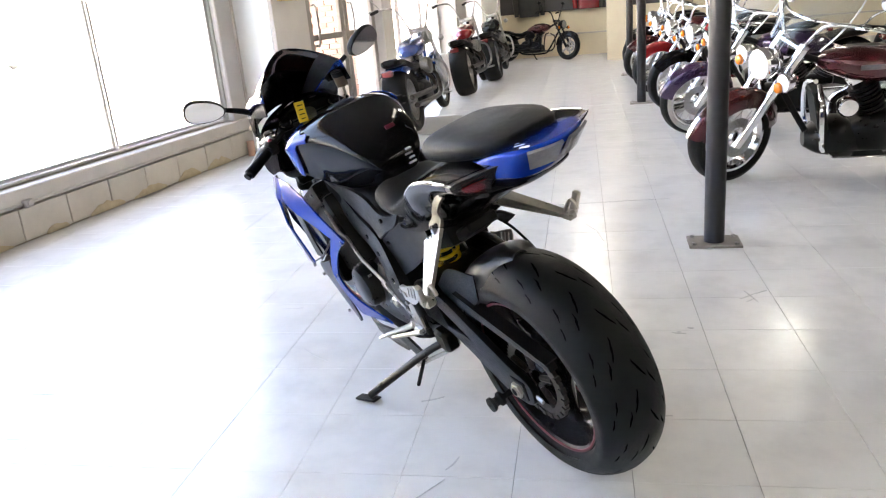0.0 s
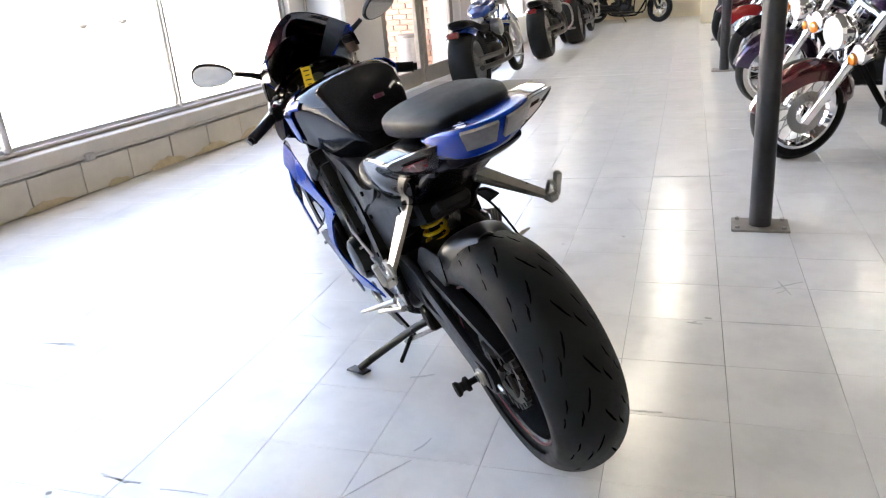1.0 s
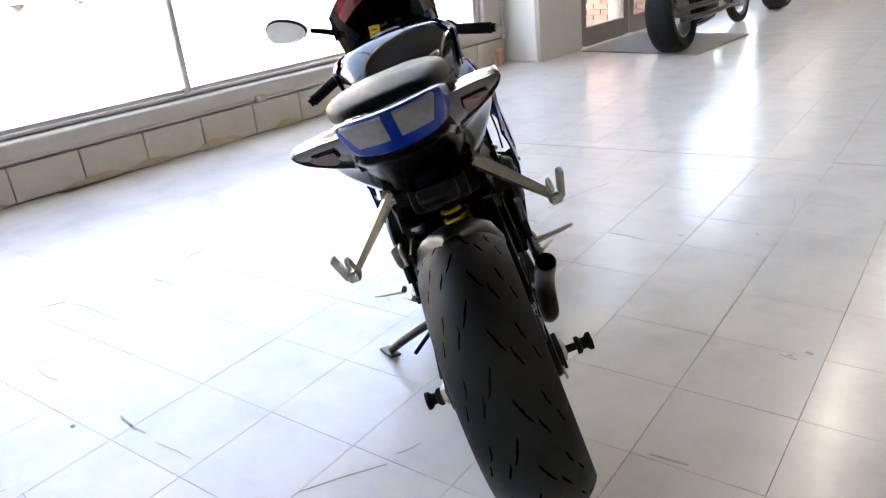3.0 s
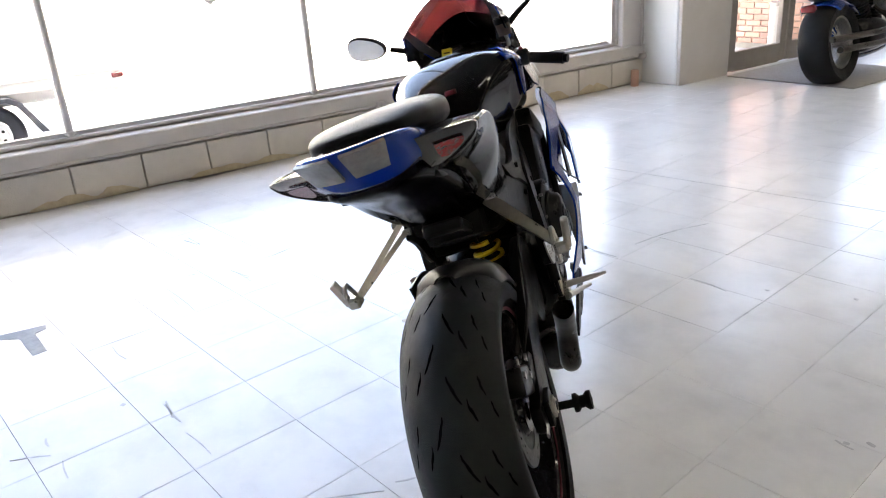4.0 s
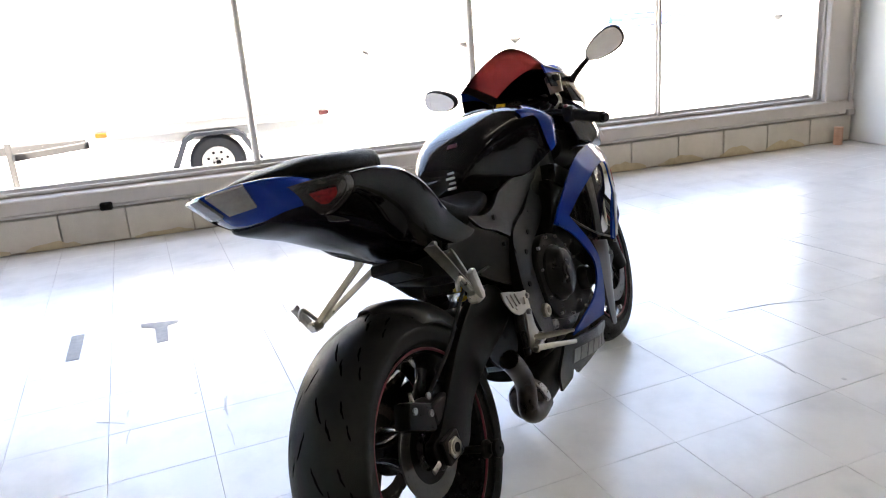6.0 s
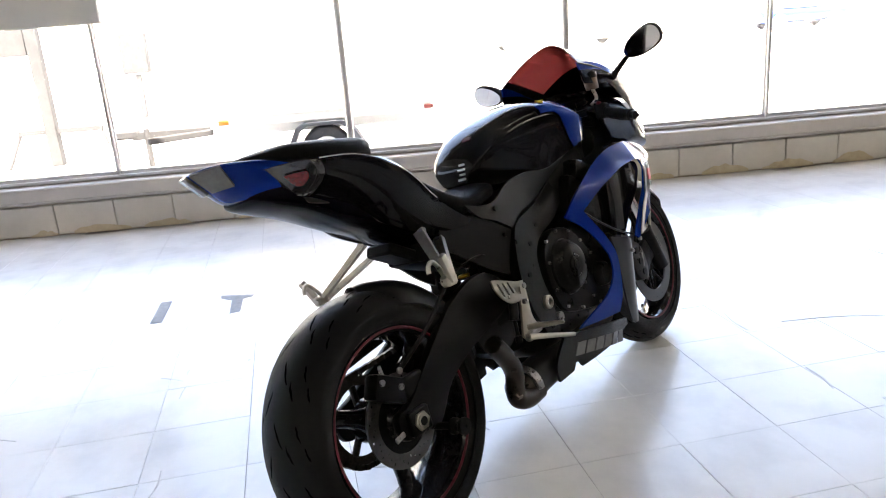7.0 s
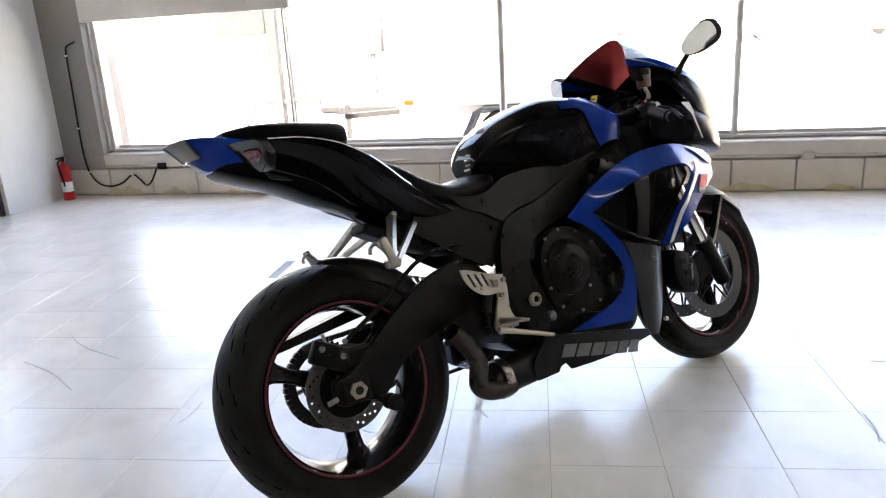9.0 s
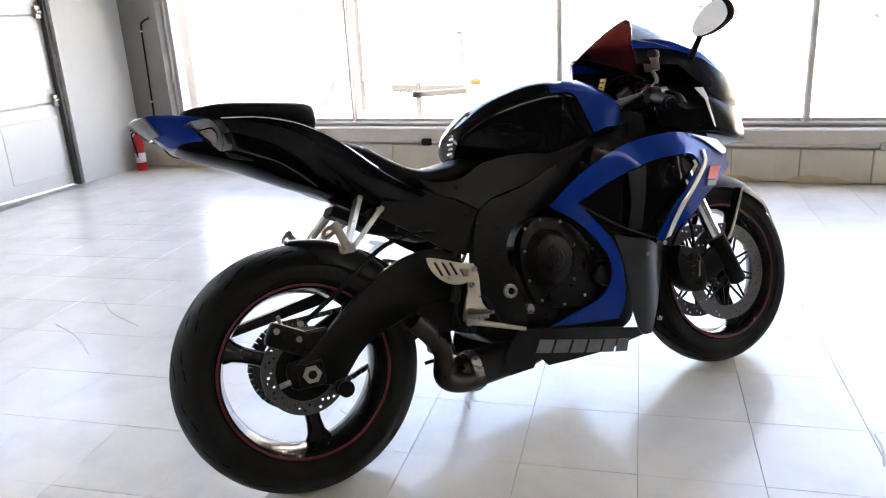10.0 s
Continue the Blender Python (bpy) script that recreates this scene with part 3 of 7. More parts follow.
part("cord", add_tube(B(), [(CX, -0.18, 1.23), (CX, -0.25, 1.205), (CX, -0.275, 1.155), (CX, -0.283, 0.91), (CX, -0.293, 0.56), (CX, -0.295, 0.335), (CX, -0.266, 0.19), (CX, -0.197, 0.105), (CX, -0.088, 0.08), (CX, 0.032, 0.112), (CX, 0.132, 0.177), (CX, 0.197, 0.132), (CX, 0.249, 0.086), (CX, 0.307, 0.131), (CX, 0.36, 0.22)], 0.0068, n=8, k=3), "dark", cable)
for y, z in ((-0.277, 1.13), (-0.293, 0.56), (-0.27, 0.2), (0.132, 0.177)):
    part("clip", box((CX + 0.004, y, z), (0.012, 0.026, 0.012), 0.003), "white", cable, "small white cable clip")

# board across the window's end
bd = thing("valance_board", "pale painted board hanging across the window's upper part", "board")
part("panel", box((XW - 0.03, 0.7, 1.62), (0.05, 1.9, 0.5), 0.006), "board", bd)
for yb in (-0.1, 1.5):
    part("bracket", box((XW - 0.06, yb, 2.2), (0.05, 0.04, 1.3), 0.004), "alloy", bd)

# fire extinguisher in the corner
ext = thing("fire_extinguisher", "small red fire extinguisher with a white label, standing on the floor", "fire extinguisher", pose(-1.3, -0.4, 0.0))
part("body", add_loft(B(), [[V3(r * math.cos(a), r * math.sin(a), z) for a in (2 * math.pi * i / 20 for i in range(20))] for r, z in ((0.04, 0), (0.044, 0.01), (0.044, 0.25), (0.036, 0.285), (0.016, 0.3), (0.016, 0.315))]), "extred", ext)
part("label", add_cyl(B(), (0, 0, 0.07), (0, 0, 0.15), 0.0447, n=20), "white", ext, "white label band")
part("valve", add_box(add_cyl(B(), (0, 0, 0.315), (0, 0, 0.34), 0.014, n=12), (0.02, 0, 0.345), (0.09, 0.016, 0.014), bev=0.003), "dark", ext)
part("hose", add_tube(B(), [(0.03, 0, 0.33), (0.07, 0.01, 0.3), (0.06, 0.02, 0.2), (0.05, 0.02, 0.12)], 0.007, n=8), "dark", ext)

# steel posts in a row
def steel_post(x, y):
    p = thing("steel_post", "slim round black steel post on a bolted plate", "post", pose(x, y, 0, 0, 0, 5), "posts in a row")
    part("shaft", add_cyl(B(), (0, 0, 0.008), (0, 0, HC), 0.047, n=24), "post", p)
    bm = box((0, 0, 0.006), (0.24, 0.17, 0.012), 0.003)
    base = part("base_plate", bm, "plate", p, "tarnished steel base plate")
    for a, b in ((-0.095, -0.06), (0.095, -0.06), (-0.095, 0.06), (0.095, 0.06)):
        part("bolt", add_cyl(B(), (a, b, 0.012), (a, b, 0.022), 0.011, n=6), "steel", base)


steel_post(2.615, 5.23)
steel_post(2.05, 10.03)
steel_post(1.75, 12.93)

# fluorescent fixtures, all out of view; those beyond y = 8 are added fill light
def tube_light(x, y, rz):
    p = thing("tube_light", "unseen twin fluorescent ceiling light", "ceiling light", pose(x, y, HC - 0.02, 0, 0, rz), "ceiling lights")
    part("housing", box((0, 0, -0.03), (2.4, 0.2, 0.06), 0.008), "white", p)
    for s in (-0.05, 0.05):
        part("tube", add_cyl(B(), (-1.18, s, -0.075), (1.18, s, -0.075), 0.018, n=10), "tube" if y < 8 else "tubefill", p)


for x, y in ((6.2, 1.5), (1.5, 6.3), (6.2, 5.0), (6.0, 9.0), (3.8, 12.2), (7.8, 1.5), (7.8, 5.0), (1.4, 9.2), (1.2, 12.6), (0.8, 15.4)):
    tube_light(x, y, 97)

# entrance mat
em = part("entrance_mat", box((-0.42, 9.05, 0.008), (1.15, 1.1, 0.012), 0.003), "rubbermat")
tagged(em, "flat grey entrance mat by the glazed doors", "mat")

# tiled floor, laid askew to the window
floor = part("floor", box(((XR + XW - 0.2) / 2, (YG + YB) / 2, -0.11), (XR - XW + 0.6, YB - YG + 0.4, 0.2)), "grout", smooth=False)
tagged(floor, "pale vinyl tile floor with fine dirty joints and scuffs", "floor", kind="structure")
TS = 0.305
ct, st = math.cos(TURN), math.sin(TURN)
U = V3(ct, st, 0)
W = V3(-st, ct, 0)
ORG = V3(1.598, 4.416, 0)


def tile_verts(h=0.0):
    g, b = TS / 2 - 0.0005, TS / 2 - 0.0011
    out = []
    for s, z in ((g, -0.01), (g, -0.0012), (b, 0.0)):
        out += [(-s, -s, z), (s, -s, z), (s, s, z), (-s, s, z)]
    return out


TF = [(8, 9, 10, 11)] + [(k + i, k + (i + 1) % 4, k + 4 + (i + 1) % 4, k + 4 + i) for k in (0, 4) for i in range(4)]
tme = bpy.data.meshes.new("tile")
tme.from_pydata(tile_verts(), [], TF)
tme.materials.append(M["tile"])
rest_v, rest_f, cnt = [], [], 0
for i in range(-16, 30):
    for j in range(-20, 48):
        c = ORG + U * (TS * (i + 0.5)) + W * (TS * (j + 0.5))
        if not (XW - 0.1 < c.x < XR and YG < c.y < YB):
            continue
        if 0.2 < c.x < 3.4 and 1.5 < c.y < 5.9 and cnt < 300 and (c - V3(1.9, 3.6, 0)).length < 2.75:
            ob = new("tile", tme)
            ob.parent = floor
            ob.location, ob.rotation_euler = (c.x, c.y, random.uniform(-0.0005, 0.0005)), (random.uniform(-0.0012, 0.0012), random.uniform(-0.0012, 0.0012), TURN)
            cnt += 1
        else:
            k = len(rest_v)
            for x, y, z in tile_verts():
                q = c + U * x + W * y
                rest_v.append((q.x, q.y, z))
            rest_f += [tuple(a + k for a in f) for f in TF]
rme = bpy.data.meshes.new("tiles")
rme.from_pydata(rest_v, [], rest_f)
rme.materials.append(M["tile"])
rob = new("tiles", rme)
rob.parent = floor
tagged(rob, kind="stuff")

# tape letters and scuffs left on the floor
def floor_strip(name, pts, w, material, label, cat, z=0.0012):
    bm = B()
    ps = [Vector((p[0], p[1], z)) for p in pts]
    if len(ps) > 2:
        ps = smooth_path(ps, 4)
    L, R = [], []
    for i, p in enumerate(ps):
        d = (ps[min(i + 1, len(ps) - 1)] - ps[max(i - 1, 0)]).normalized()
        s = V3(-d.y, d.x, 0) * (w / 2 * (0.6 + 0.4 * math.sin(math.pi * (i + 0.5) / len(ps))))
        L.append(bm.verts.new(p + s))
        R.append(bm.verts.new(p - s))
    for i in range(len(ps) - 1):
        bm.faces.new((R[i], R[i + 1], L[i + 1], L[i]))
    r = bmesh.ops.extrude_face_region(bm, geom=bm.faces[:])
    bmesh.ops.translate(bm, vec=(0, 0, -0.005), verts=[v for v in r["geom"] if isinstance(v, bmesh.types.BMVert)])
    return tagged(part(name, bm, material, smooth=False), label, cat)


def tape_piece(pts, label):
    bm = B()
    f = bm.faces.new([bm.verts.new((x, y, 0.0016)) for x, y in pts])
    r = bmesh.ops.extrude_face_region(bm, geom=[f])
    bmesh.ops.translate(bm, vec=(0, 0, -0.006), verts=[v for v in r["geom"] if isinstance(v, bmesh.types.BMVert)])
    return tagged(part("tape_mark", bm, "tape", smooth=False), label, "tape mark", group="tape marks on the floor")


tape_piece([(0.2, 2.52), (0.225, 2.69), (0.262, 2.685), (0.28, 2.645), (0.46, 2.66), (0.47, 2.612), (0.285, 2.59), (0.245, 2.53)], "worn grey letter T of tape on the floor")
tape_piece([(0.215, 2.235), (0.205, 2.29), (0.5, 2.315), (0.505, 2.262)], "worn grey bar of tape on the floor")
rnd = random.Random(11)
SCUFF_LEFT = [(-0.29, 3.42, 6, 0.139), (0.14, 3.29, 80, 0.08), (0.27, 3.44, 16, 0.132), (0.16, 3.66, 105, 0.149), (0.35, 3.16, 5, 0.323), (0.66, 2.86, 7, 0.129), (1.16, 2.9, 1, 0.14), (1.37, 2.91, 9, 0.142), (1.02, 2.79, 9, 0.015), (2.03, 5.4, -67, 0.32), (1.82, 3.11, 63, 0.22), (1.87, 3.28, 73, 0.07), (2.72, 4.52, 53, 0.044), (2.5, 4.24, -8, 0.022), (2.06, 4.99, -27, 0.016), (1.82, 4.84, 0, 0.015), (2.4, 3.61, 10, 0.09)]
SCUFF_MID = [(-0.28, 3.4, 15, 0.11), (0.32, 3.44, 5, 0.126), (0.32, 3.14, 1, 0.238), (1.02, 2.79, 38, 0.015), (1.15, 2.89, -1, 0.086), (1.13, 2.52, 63, 0.107), (1.25, 2.59, -1, 0.093), (1.08, 2.57, 1, 0.047), (0.11, 3.08, 61, 0.111), (2.46, 4.2, 13, 0.015), (1.22, 5.06, 82, 0.42)]
SCUFF_RIGHT = [(1.37, 1.9, 62, 0.475), (1.65, 1.92, 63, 0.429), (1.84, 2.65, 0, 0.152), (1.71, 3.61, 31, 0.078), (1.17, 3.86, 149, 0.162), (1.14, 4.69, 2, 0.19), (1.65, 4.73, 0, 0.158), (0.59, 4.58, 59, 0.035), (0.29, 3.44, 8, 0.105), (2.74, 4.58, 44, 0.141), (2.73, 4.56, -69, 0.122), (0.86, 4.27, 13, 0.095), (2.46, 4.19, -5, 0.049)]
for x, y, a, l in SCUFF_LEFT + SCUFF_MID + SCUFF_RIGHT:
    dx, dy = math.cos(radians(a)) * l / 2, math.sin(radians(a)) * l / 2
    b = rnd.uniform(-0.12, 0.12)
    floor_strip("floor_scuff", [(x - dx, y - dy), (x - dy * b, y + dx * b), (x + dx, y + dy)], rnd.uniform(0.003, 0.008) if l > 0.03 else 0.012, "scuff",
                "thin grey scuff on the tile floor", "scuff")
floor_strip("floor_crack", [(-0.35, 9.75), (0.6, 9.82), (1.5, 10.0), (1.95, 10.05)], 0.02, "scuff", "dark joint line crossing the tile floor", "floor joint")
floor_strip("floor_crack", [(0.2, 5.62), (1.45, 5.87), (2.42, 6.06)], 0.008, "scuff", "dark joint line crossing the tile floor", "floor joint")

# ---------------- sport motorcycle ----------------
bike = thing("sport_motorcycle", "blue and black sport motorcycle leaning on its side stand", "motorcycle", pose(2.224, 3.393, 0.005, -15.9, 0, 136.93))


exact = set()


def xpart(*a, **k):
    ob = part(*a, **k)
    exact.add(ob.name)
    return ob


def lerp(x, x0, x1, y0, y1):
    t = min(max((x - x0) / (x1 - x0), 0), 1)
    return y0 + (y1 - y0) * t


def tyre_profile(R, half, bead, rear):
    """Round crown and side walls as (radius, side) pairs."""
    m = 40
    prof = []
    for i in range(m + 1):
        a = (-1 + 2 * i / m) * 1.12
        prof.append((R - half * 1.0 * (1 - math.cos(a)), half * math.sin(a) / math.sin(1.12)))
    r0 = prof[-1][0]
    wall = [(r0 - 0.012, half * 0.995), (r0 - 0.028, half * 0.97), (bead + 0.022, half * 0.88), (bead + 0.016, half * 0.875), (bead + 0.006, half * 0.8), (bead - 0.006, half * 0.68)]
    return [(r, -y) for r, y in wall[::-1]] + prof + wall


def tread_slashes(R, half, rear):
    """Curved slashes of the tread as (around, across, half width) rows."""
    out = []
    n = 15 if rear else 17
    p = 2 * math.pi * R / n
    h = half / 0.094
    for i in range(n):
        for sd, off in ((1, 0), (-1, 0.5)):
            a = (i + off) * p
            for u0, u1, v0, v1, w in ((0.0, 0.052, 0.008, 0.027, 0.0026), (0.045, 0.085, 0.036, 0.048, 0.0024), (0.006, 0.042, 0.06, 0.069, 0.0021), (0.054, 0.086, 0.077, 0.085, 0.0019)):
                out.append([(a + u0 + (u1 - u0) * t, sd * h * (v0 + (v1 - v0) * t ** 1.4), w * math.sin(math.pi * (0.08 + 0.86 * t)) ** 0.6) for t in (k / 6 for k in range(7))])
    return out


def tread_mesh(R, half, rear):
    """Thin dark ribbons laid on the crown, painting the shade inside the tread slashes."""
    bm = B()
    arc = [(0.0, 0.0)]
    for i in range(1, 61):
        a = 1.12 * i / 60
        y, r = half * math.sin(a) / math.sin(1.12), half * (1 - math.cos(a))
        b = 1.12 * (i - 1) / 60
        y0, r0 = half * math.sin(b) / math.sin(1.12), half * (1 - math.cos(b))
        arc.append((arc[-1][0] + math.hypot(y - y0, r - r0), a))

    def crown(u, v):
        d = abs(v)
        a = next((q[1] for q in arc if q[0] >= d), 1.12)
        r = R - half * (1 - math.cos(a)) + 0.0004
        return V3(r * math.cos(u / R), math.copysign(half * math.sin(a) / math.sin(1.12), v), r * math.sin(u / R))

    for row in tread_slashes(R, half, rear):
        prev = None
        for k, (u, v, w) in enumerate(row):
            u2, v2, _ = row[min(k + 1, len(row) - 1)]
            u1, v1, _ = row[max(k - 1, 0)]
            L = math.hypot(u2 - u1, v2 - v1)
            du, dv = -(v2 - v1) / L * w, (u2 - u1) / L * w
            cur = [bm.verts.new(crown(u + du * q, v + dv * q)) for q in (-1, -0.33, 0.33, 1)]
            if prev:
                for j in range(3):
                    bm.faces.new((prev[j], prev[j + 1], cur[j + 1], cur[j]))
            prev = cur
    return bm


def tyre_mesh(R, half, bead, rear):
    return add_lathe(B(), tyre_profile(R, half, bead, rear), n=160)


def ring_disc(r0, r1, y, th, n=120, holes=True, rows=6):
    """A brake disc with drilled rows."""
    bm = B()
    for s in (-1, 1):
        vv = [[bm.verts.new((r * math.cos(2 * math.pi * i / n), y + s * th / 2, r * math.sin(2 * math.pi * i / n)))
               for r in (r0 + (r1 - r0) * k / rows for k in range(rows + 1))] for i in range(n)]
        for i in range(n):
            for k in range(rows):
                if holes and ((i % 6 == 0 and k == 1) or (i % 6 == 2 and k == rows // 2) or (i % 6 == 4 and k == rows - 2)):
                    continue
                j = (i + 1) % n
                bm.faces.new((vv[i][k], vv[j][k], vv[j][k + 1], vv[i][k + 1]))
    add_lathe(bm, [(r1, y - th / 2), (r1, y + th / 2)], n=n)
    add_lathe(bm, [(r0, y + th / 2), (r0, y - th / 2)], n=n)
    return bm


def moved(ob, x, y, z):
    ob.location = (x, y, z)
    return ob


def sport_wheel(name, x, z, R, half, bead, rear):
    hub = part(name, add_lathe(B(), [(0.018, -half * 0.75), (0.04, -half * 0.75), (0.055, -half * 0.55), (0.05, 0), (0.055, half * 0.55), (0.04, half * 0.75), (0.018, half * 0.75)], n=32, closed=True), "wheel", bike)
    moved(hub, x, 0, z)
    ty = part("tyre", tyre_mesh(R, half, bead, rear), "tyre", hub, "worn black sport tyre with slash tread", sharp=60)
    tagged(part("tread_cut", tread_mesh(R, half, rear), "groove", ty), kind="stuff")
    hw = half * 0.72
    rim = add_lathe(B(), [(bead + 0.004, -hw - 0.006), (bead + 0.006, -hw), (bead - 0.002, -hw + 0.006), (bead - 0.012, -hw * 0.55), (bead - 0.016, 0), (bead - 0.012, hw * 0.55), (bead - 0.002, hw - 0.006), (bead + 0.006, hw), (bead + 0.004, hw + 0.006),
                          (bead - 0.002, hw + 0.01), (bead - 0.011, hw + 0.003), (bead - 0.018, hw * 0.6), (bead - 0.026, 0), (bead - 0.018, -hw * 0.6), (bead - 0.011, -hw - 0.003), (bead - 0.002, -hw - 0.01)], n=96, closed=True)
    part("rim", rim, "wheel", hub)
    bm = B()
    for s in (-1, 1):
        add_lathe(bm, [(bead + 0.0015, s * (hw + 0.0115)), (bead - 0.002, s * (hw + 0.0122)), (bead - 0.0052, s * (hw + 0.0105)), (bead - 0.0052, s * (hw + 0.0085)), (bead - 0.002, s * (hw + 0.009))], n=96, closed=True)
    part("rim_tape", bm, "red", hub, "thin red rim tape")
    for k in range(3):
        a = radians(-90 + 120 * k + (4 if rear else 20))
        c, s = math.cos(a), math.sin(a)
        bm = B()
        rings = []
        for q in range(7):
            r = 0.04 + (bead - 0.02 - 0.04) * q / 6
            w = (0.036, 0.027, 0.022, 0.02, 0.02, 0.024, 0.04)[q]
            t = lerp(q, 0, 6, 0.03, 0.018)
            ring = []
            for e in range(12):
                b = 2 * math.pi * e / 12
                tang, ax = math.cos(b) * w, math.sin(b) * t
                ring.append(V3(r * c - tang * s, ax, r * s + tang * c))
            rings.append(ring)
        add_loft(bm, rings)
        part("spoke", bm, "wheel", hub)
    return hub


rw = sport_wheel("rear_wheel", 0.0, 0.314, 0.314, 0.097, 0.216, True)
fw = sport_wheel("front_wheel", 1.385, 0.298, 0.298, 0.06, 0.216, False)
part("brake_disc", ring_disc(0.075, 0.11, -0.062, 0.005, 90, rows=5), "disc", rw, "drilled steel brake disc")
part("disc_carrier", ring_disc(0.03, 0.077, -0.058, 0.008, 40, False, 1), "frame", rw)
for s in (-1, 1):
    part("brake_disc", ring_disc(0.112, 0.155, s * 0.066, 0.005, 120, rows=6), "disc", fw, "drilled steel brake disc")
    for k in range(9):
        bm = B()
        a = 2 * math.pi * k / 9
        for da in (-0.3, 0.3):
            add_cyl(bm, (0.045 * math.cos(a), s * 0.062, 0.045 * math.sin(a)), (0.115 * math.cos(a + da), s * 0.064, 0.115 * math.sin(a + da)), 0.004, n=6)
        part("disc_arm", bm, "frame", fw)

# sprocket and chain on the left
bm = B()
n = 90
for s in (-1, 1):
    vv = []
    for i in range(n):
        a = 2 * math.pi * i / n
        ro = 0.112 if i % 2 else 0.103
        vv.append([bm.verts.new((r * math.cos(a), 0.078 + s * 0.003, r * math.sin(a))) for r in (0.085, ro)])
    for i in range(n):
        j = (i + 1) % n
        bm.faces.new((vv[i][0], vv[j][0], vv[j][1], vv[i][1]))
for k in range(5):
    a = 2 * math.pi * k / 5 + 0.3
    add_cyl(bm, (0.03 * math.cos(a), 0.076, 0.03 * math.sin(a)), (0.088 * math.cos(a), 0.078, 0.088 * math.sin(a)), 0.009, n=8)
part("sprocket", bm, "chain", rw, "dark toothed steel sprocket", smooth=False)
bm = B()
loop = []
for i in range(20):
    a = radians(85 + 190 * i / 19)
    loop.append((0.112 * math.cos(a), 0.313 + 0.112 * math.sin(a)))
loop += [(0.02 + 0.5 * t / 16, 0.2 + (0.36 - 0.2) * t / 16) for t in range(1, 16)]
loop += [(0.53 + 0.04 * math.cos(a), 0.4 + 0.04 * math.sin(a)) for a in (radians(-80 + 160 * i / 6) for i in range(7))]
loop += [(0.52 - 0.5 * t / 16, 0.445 - (0.445 - 0.424) * t / 16) for t in range(1, 16)]
P2 = [Vector(p) for p in loop]
tot = sum((b - a).length for a, b in zip(P2, P2[1:] + P2[:1]))
d, k = 0.0, 0
for a, b in zip(P2, P2[1:] + P2[:1]):
    L = (b - a).length
    while d < L:
        p = a + (b - a) * (d / L)
        ang = math.atan2(b.y - a.y, b.x - a.x)
        add_box(bm, (p.x, 0.078, p.y), (0.0135, 0.016 if k % 2 else 0.011, 0.013), Matrix.Rotation(-ang, 4, "Y"))
        d += 0.0158
        k += 1
    d -= L
part("chain", bm, "chain", bike, "oily drive chain", smooth=False)

# swingarm with arched beams
swing = xpart("swingarm", plate([(-0.05, 0.342), (0.001, 0.36), (0.127, 0.456), (0.23, 0.521), (0.33, 0.552), (0.41, 0.54), (0.47, 0.47), (0.42, 0.43), (0.268, 0.392), (0.152, 0.345), (0.077, 0.274), (0.02, 0.279), (-0.045, 0.284)], -0.086, -0.112, 4, 0.008), "frame", bike)
armL = [(-0.05, 0.34), (0.03, 0.372), (0.16, 0.43), (0.3, 0.49), (0.42, 0.5), (0.47, 0.45), (0.46, 0.38), (0.3, 0.36), (0.14, 0.3), (0.05, 0.268), (-0.04, 0.275)]
part("beam", plate(armL, 0.112, 0.146, 4, 0.008, holes=([(0.2, 0.385, 1), (0.33, 0.44, 1), (0.31, 0.385, 1)],)), "frame", swing)
part("cross_brace", box((0.40, 0, 0.44), (0.09, 0.24, 0.1), 0.015, seg=2), "frame", swing)
for s in (-1, 1):
    bm = box((0.0, s * 0.14, 0.313), (0.062, 0.03, 0.058), 0.004)
    ab = part("axle_block", bm, "engine", swing, "dark alloy axle block")
    part("axle_nut", add_cyl(add_cyl(B(), (0, s * 0.155, 0.313), (0, s * 0.167, 0.313), 0.0225, n=6), (0, s * 0.166, 0.313), (0, s * 0.1745, 0.313), 0.0155, n=16), "alu", ab, "bright axle nut")
    # solid dark disc on the nut paints the shade of a hollow axle
    part("axle_bore", add_cyl(B(), (0, s * 0.17, 0.313), (0, s * 0.1755, 0.313), 0.0105, n=16), "dark", ab)
    bm = add_cyl(B(), (0.06, s * 0.09, 0.272), (0.06, s * 0.16, 0.272), 0.009, n=10)
    add_lathe(bm, [(0.004, s * 0.158), (0.02, s * 0.158), (0.02, s * 0.166), (0.013, s * 0.172), (0.013, s * 0.18), (0.02, s * 0.187), (0.02, s * 0.195), (0.004, s * 0.197)], (0.06, 0, 0.272), 18)
    part("stand_spool", bm, "dark", swing, "black paddock stand spool")
    part("adjuster", add_cyl(B(), (-0.05, s * 0.13, 0.305), (-0.078, s * 0.13, 0.3), 0.007, n=8), "steel", swing)

# rear caliper and hose
cal = part("rear_caliper", add_box(box((-0.035, -0.085, 0.405), (0.1, 0.05, 0.06), 0.012, Matrix.Rotation(0.5, 4, "Y"), 2), (0.03, -0.1, 0.39), (0.07, 0.03, 0.05), bev=0.008), "engine", bike)
for q in ((-0.06, 0.43), (-0.01, 0.4), (0.0, 0.435)):
    part("bolt", add_cyl(B(), (q[0], -0.108, q[1]), (q[0], -0.118, q[1]), 0.008, n=8), "steel", cal)
part("bleed_nipple", add_cyl(B(), (-0.045, -0.095, 0.44), (-0.05, -0.1, 0.465), 0.005, n=8), "steel", cal)
part("brake_hose", add_tube(B(), [(0.0, -0.1, 0.43), (0.1, -0.155, 0.5), (0.22, -0.158, 0.585), (0.34, -0.15, 0.6), (0.4, -0.14, 0.55)], 0.006, n=8), "dark", bike)

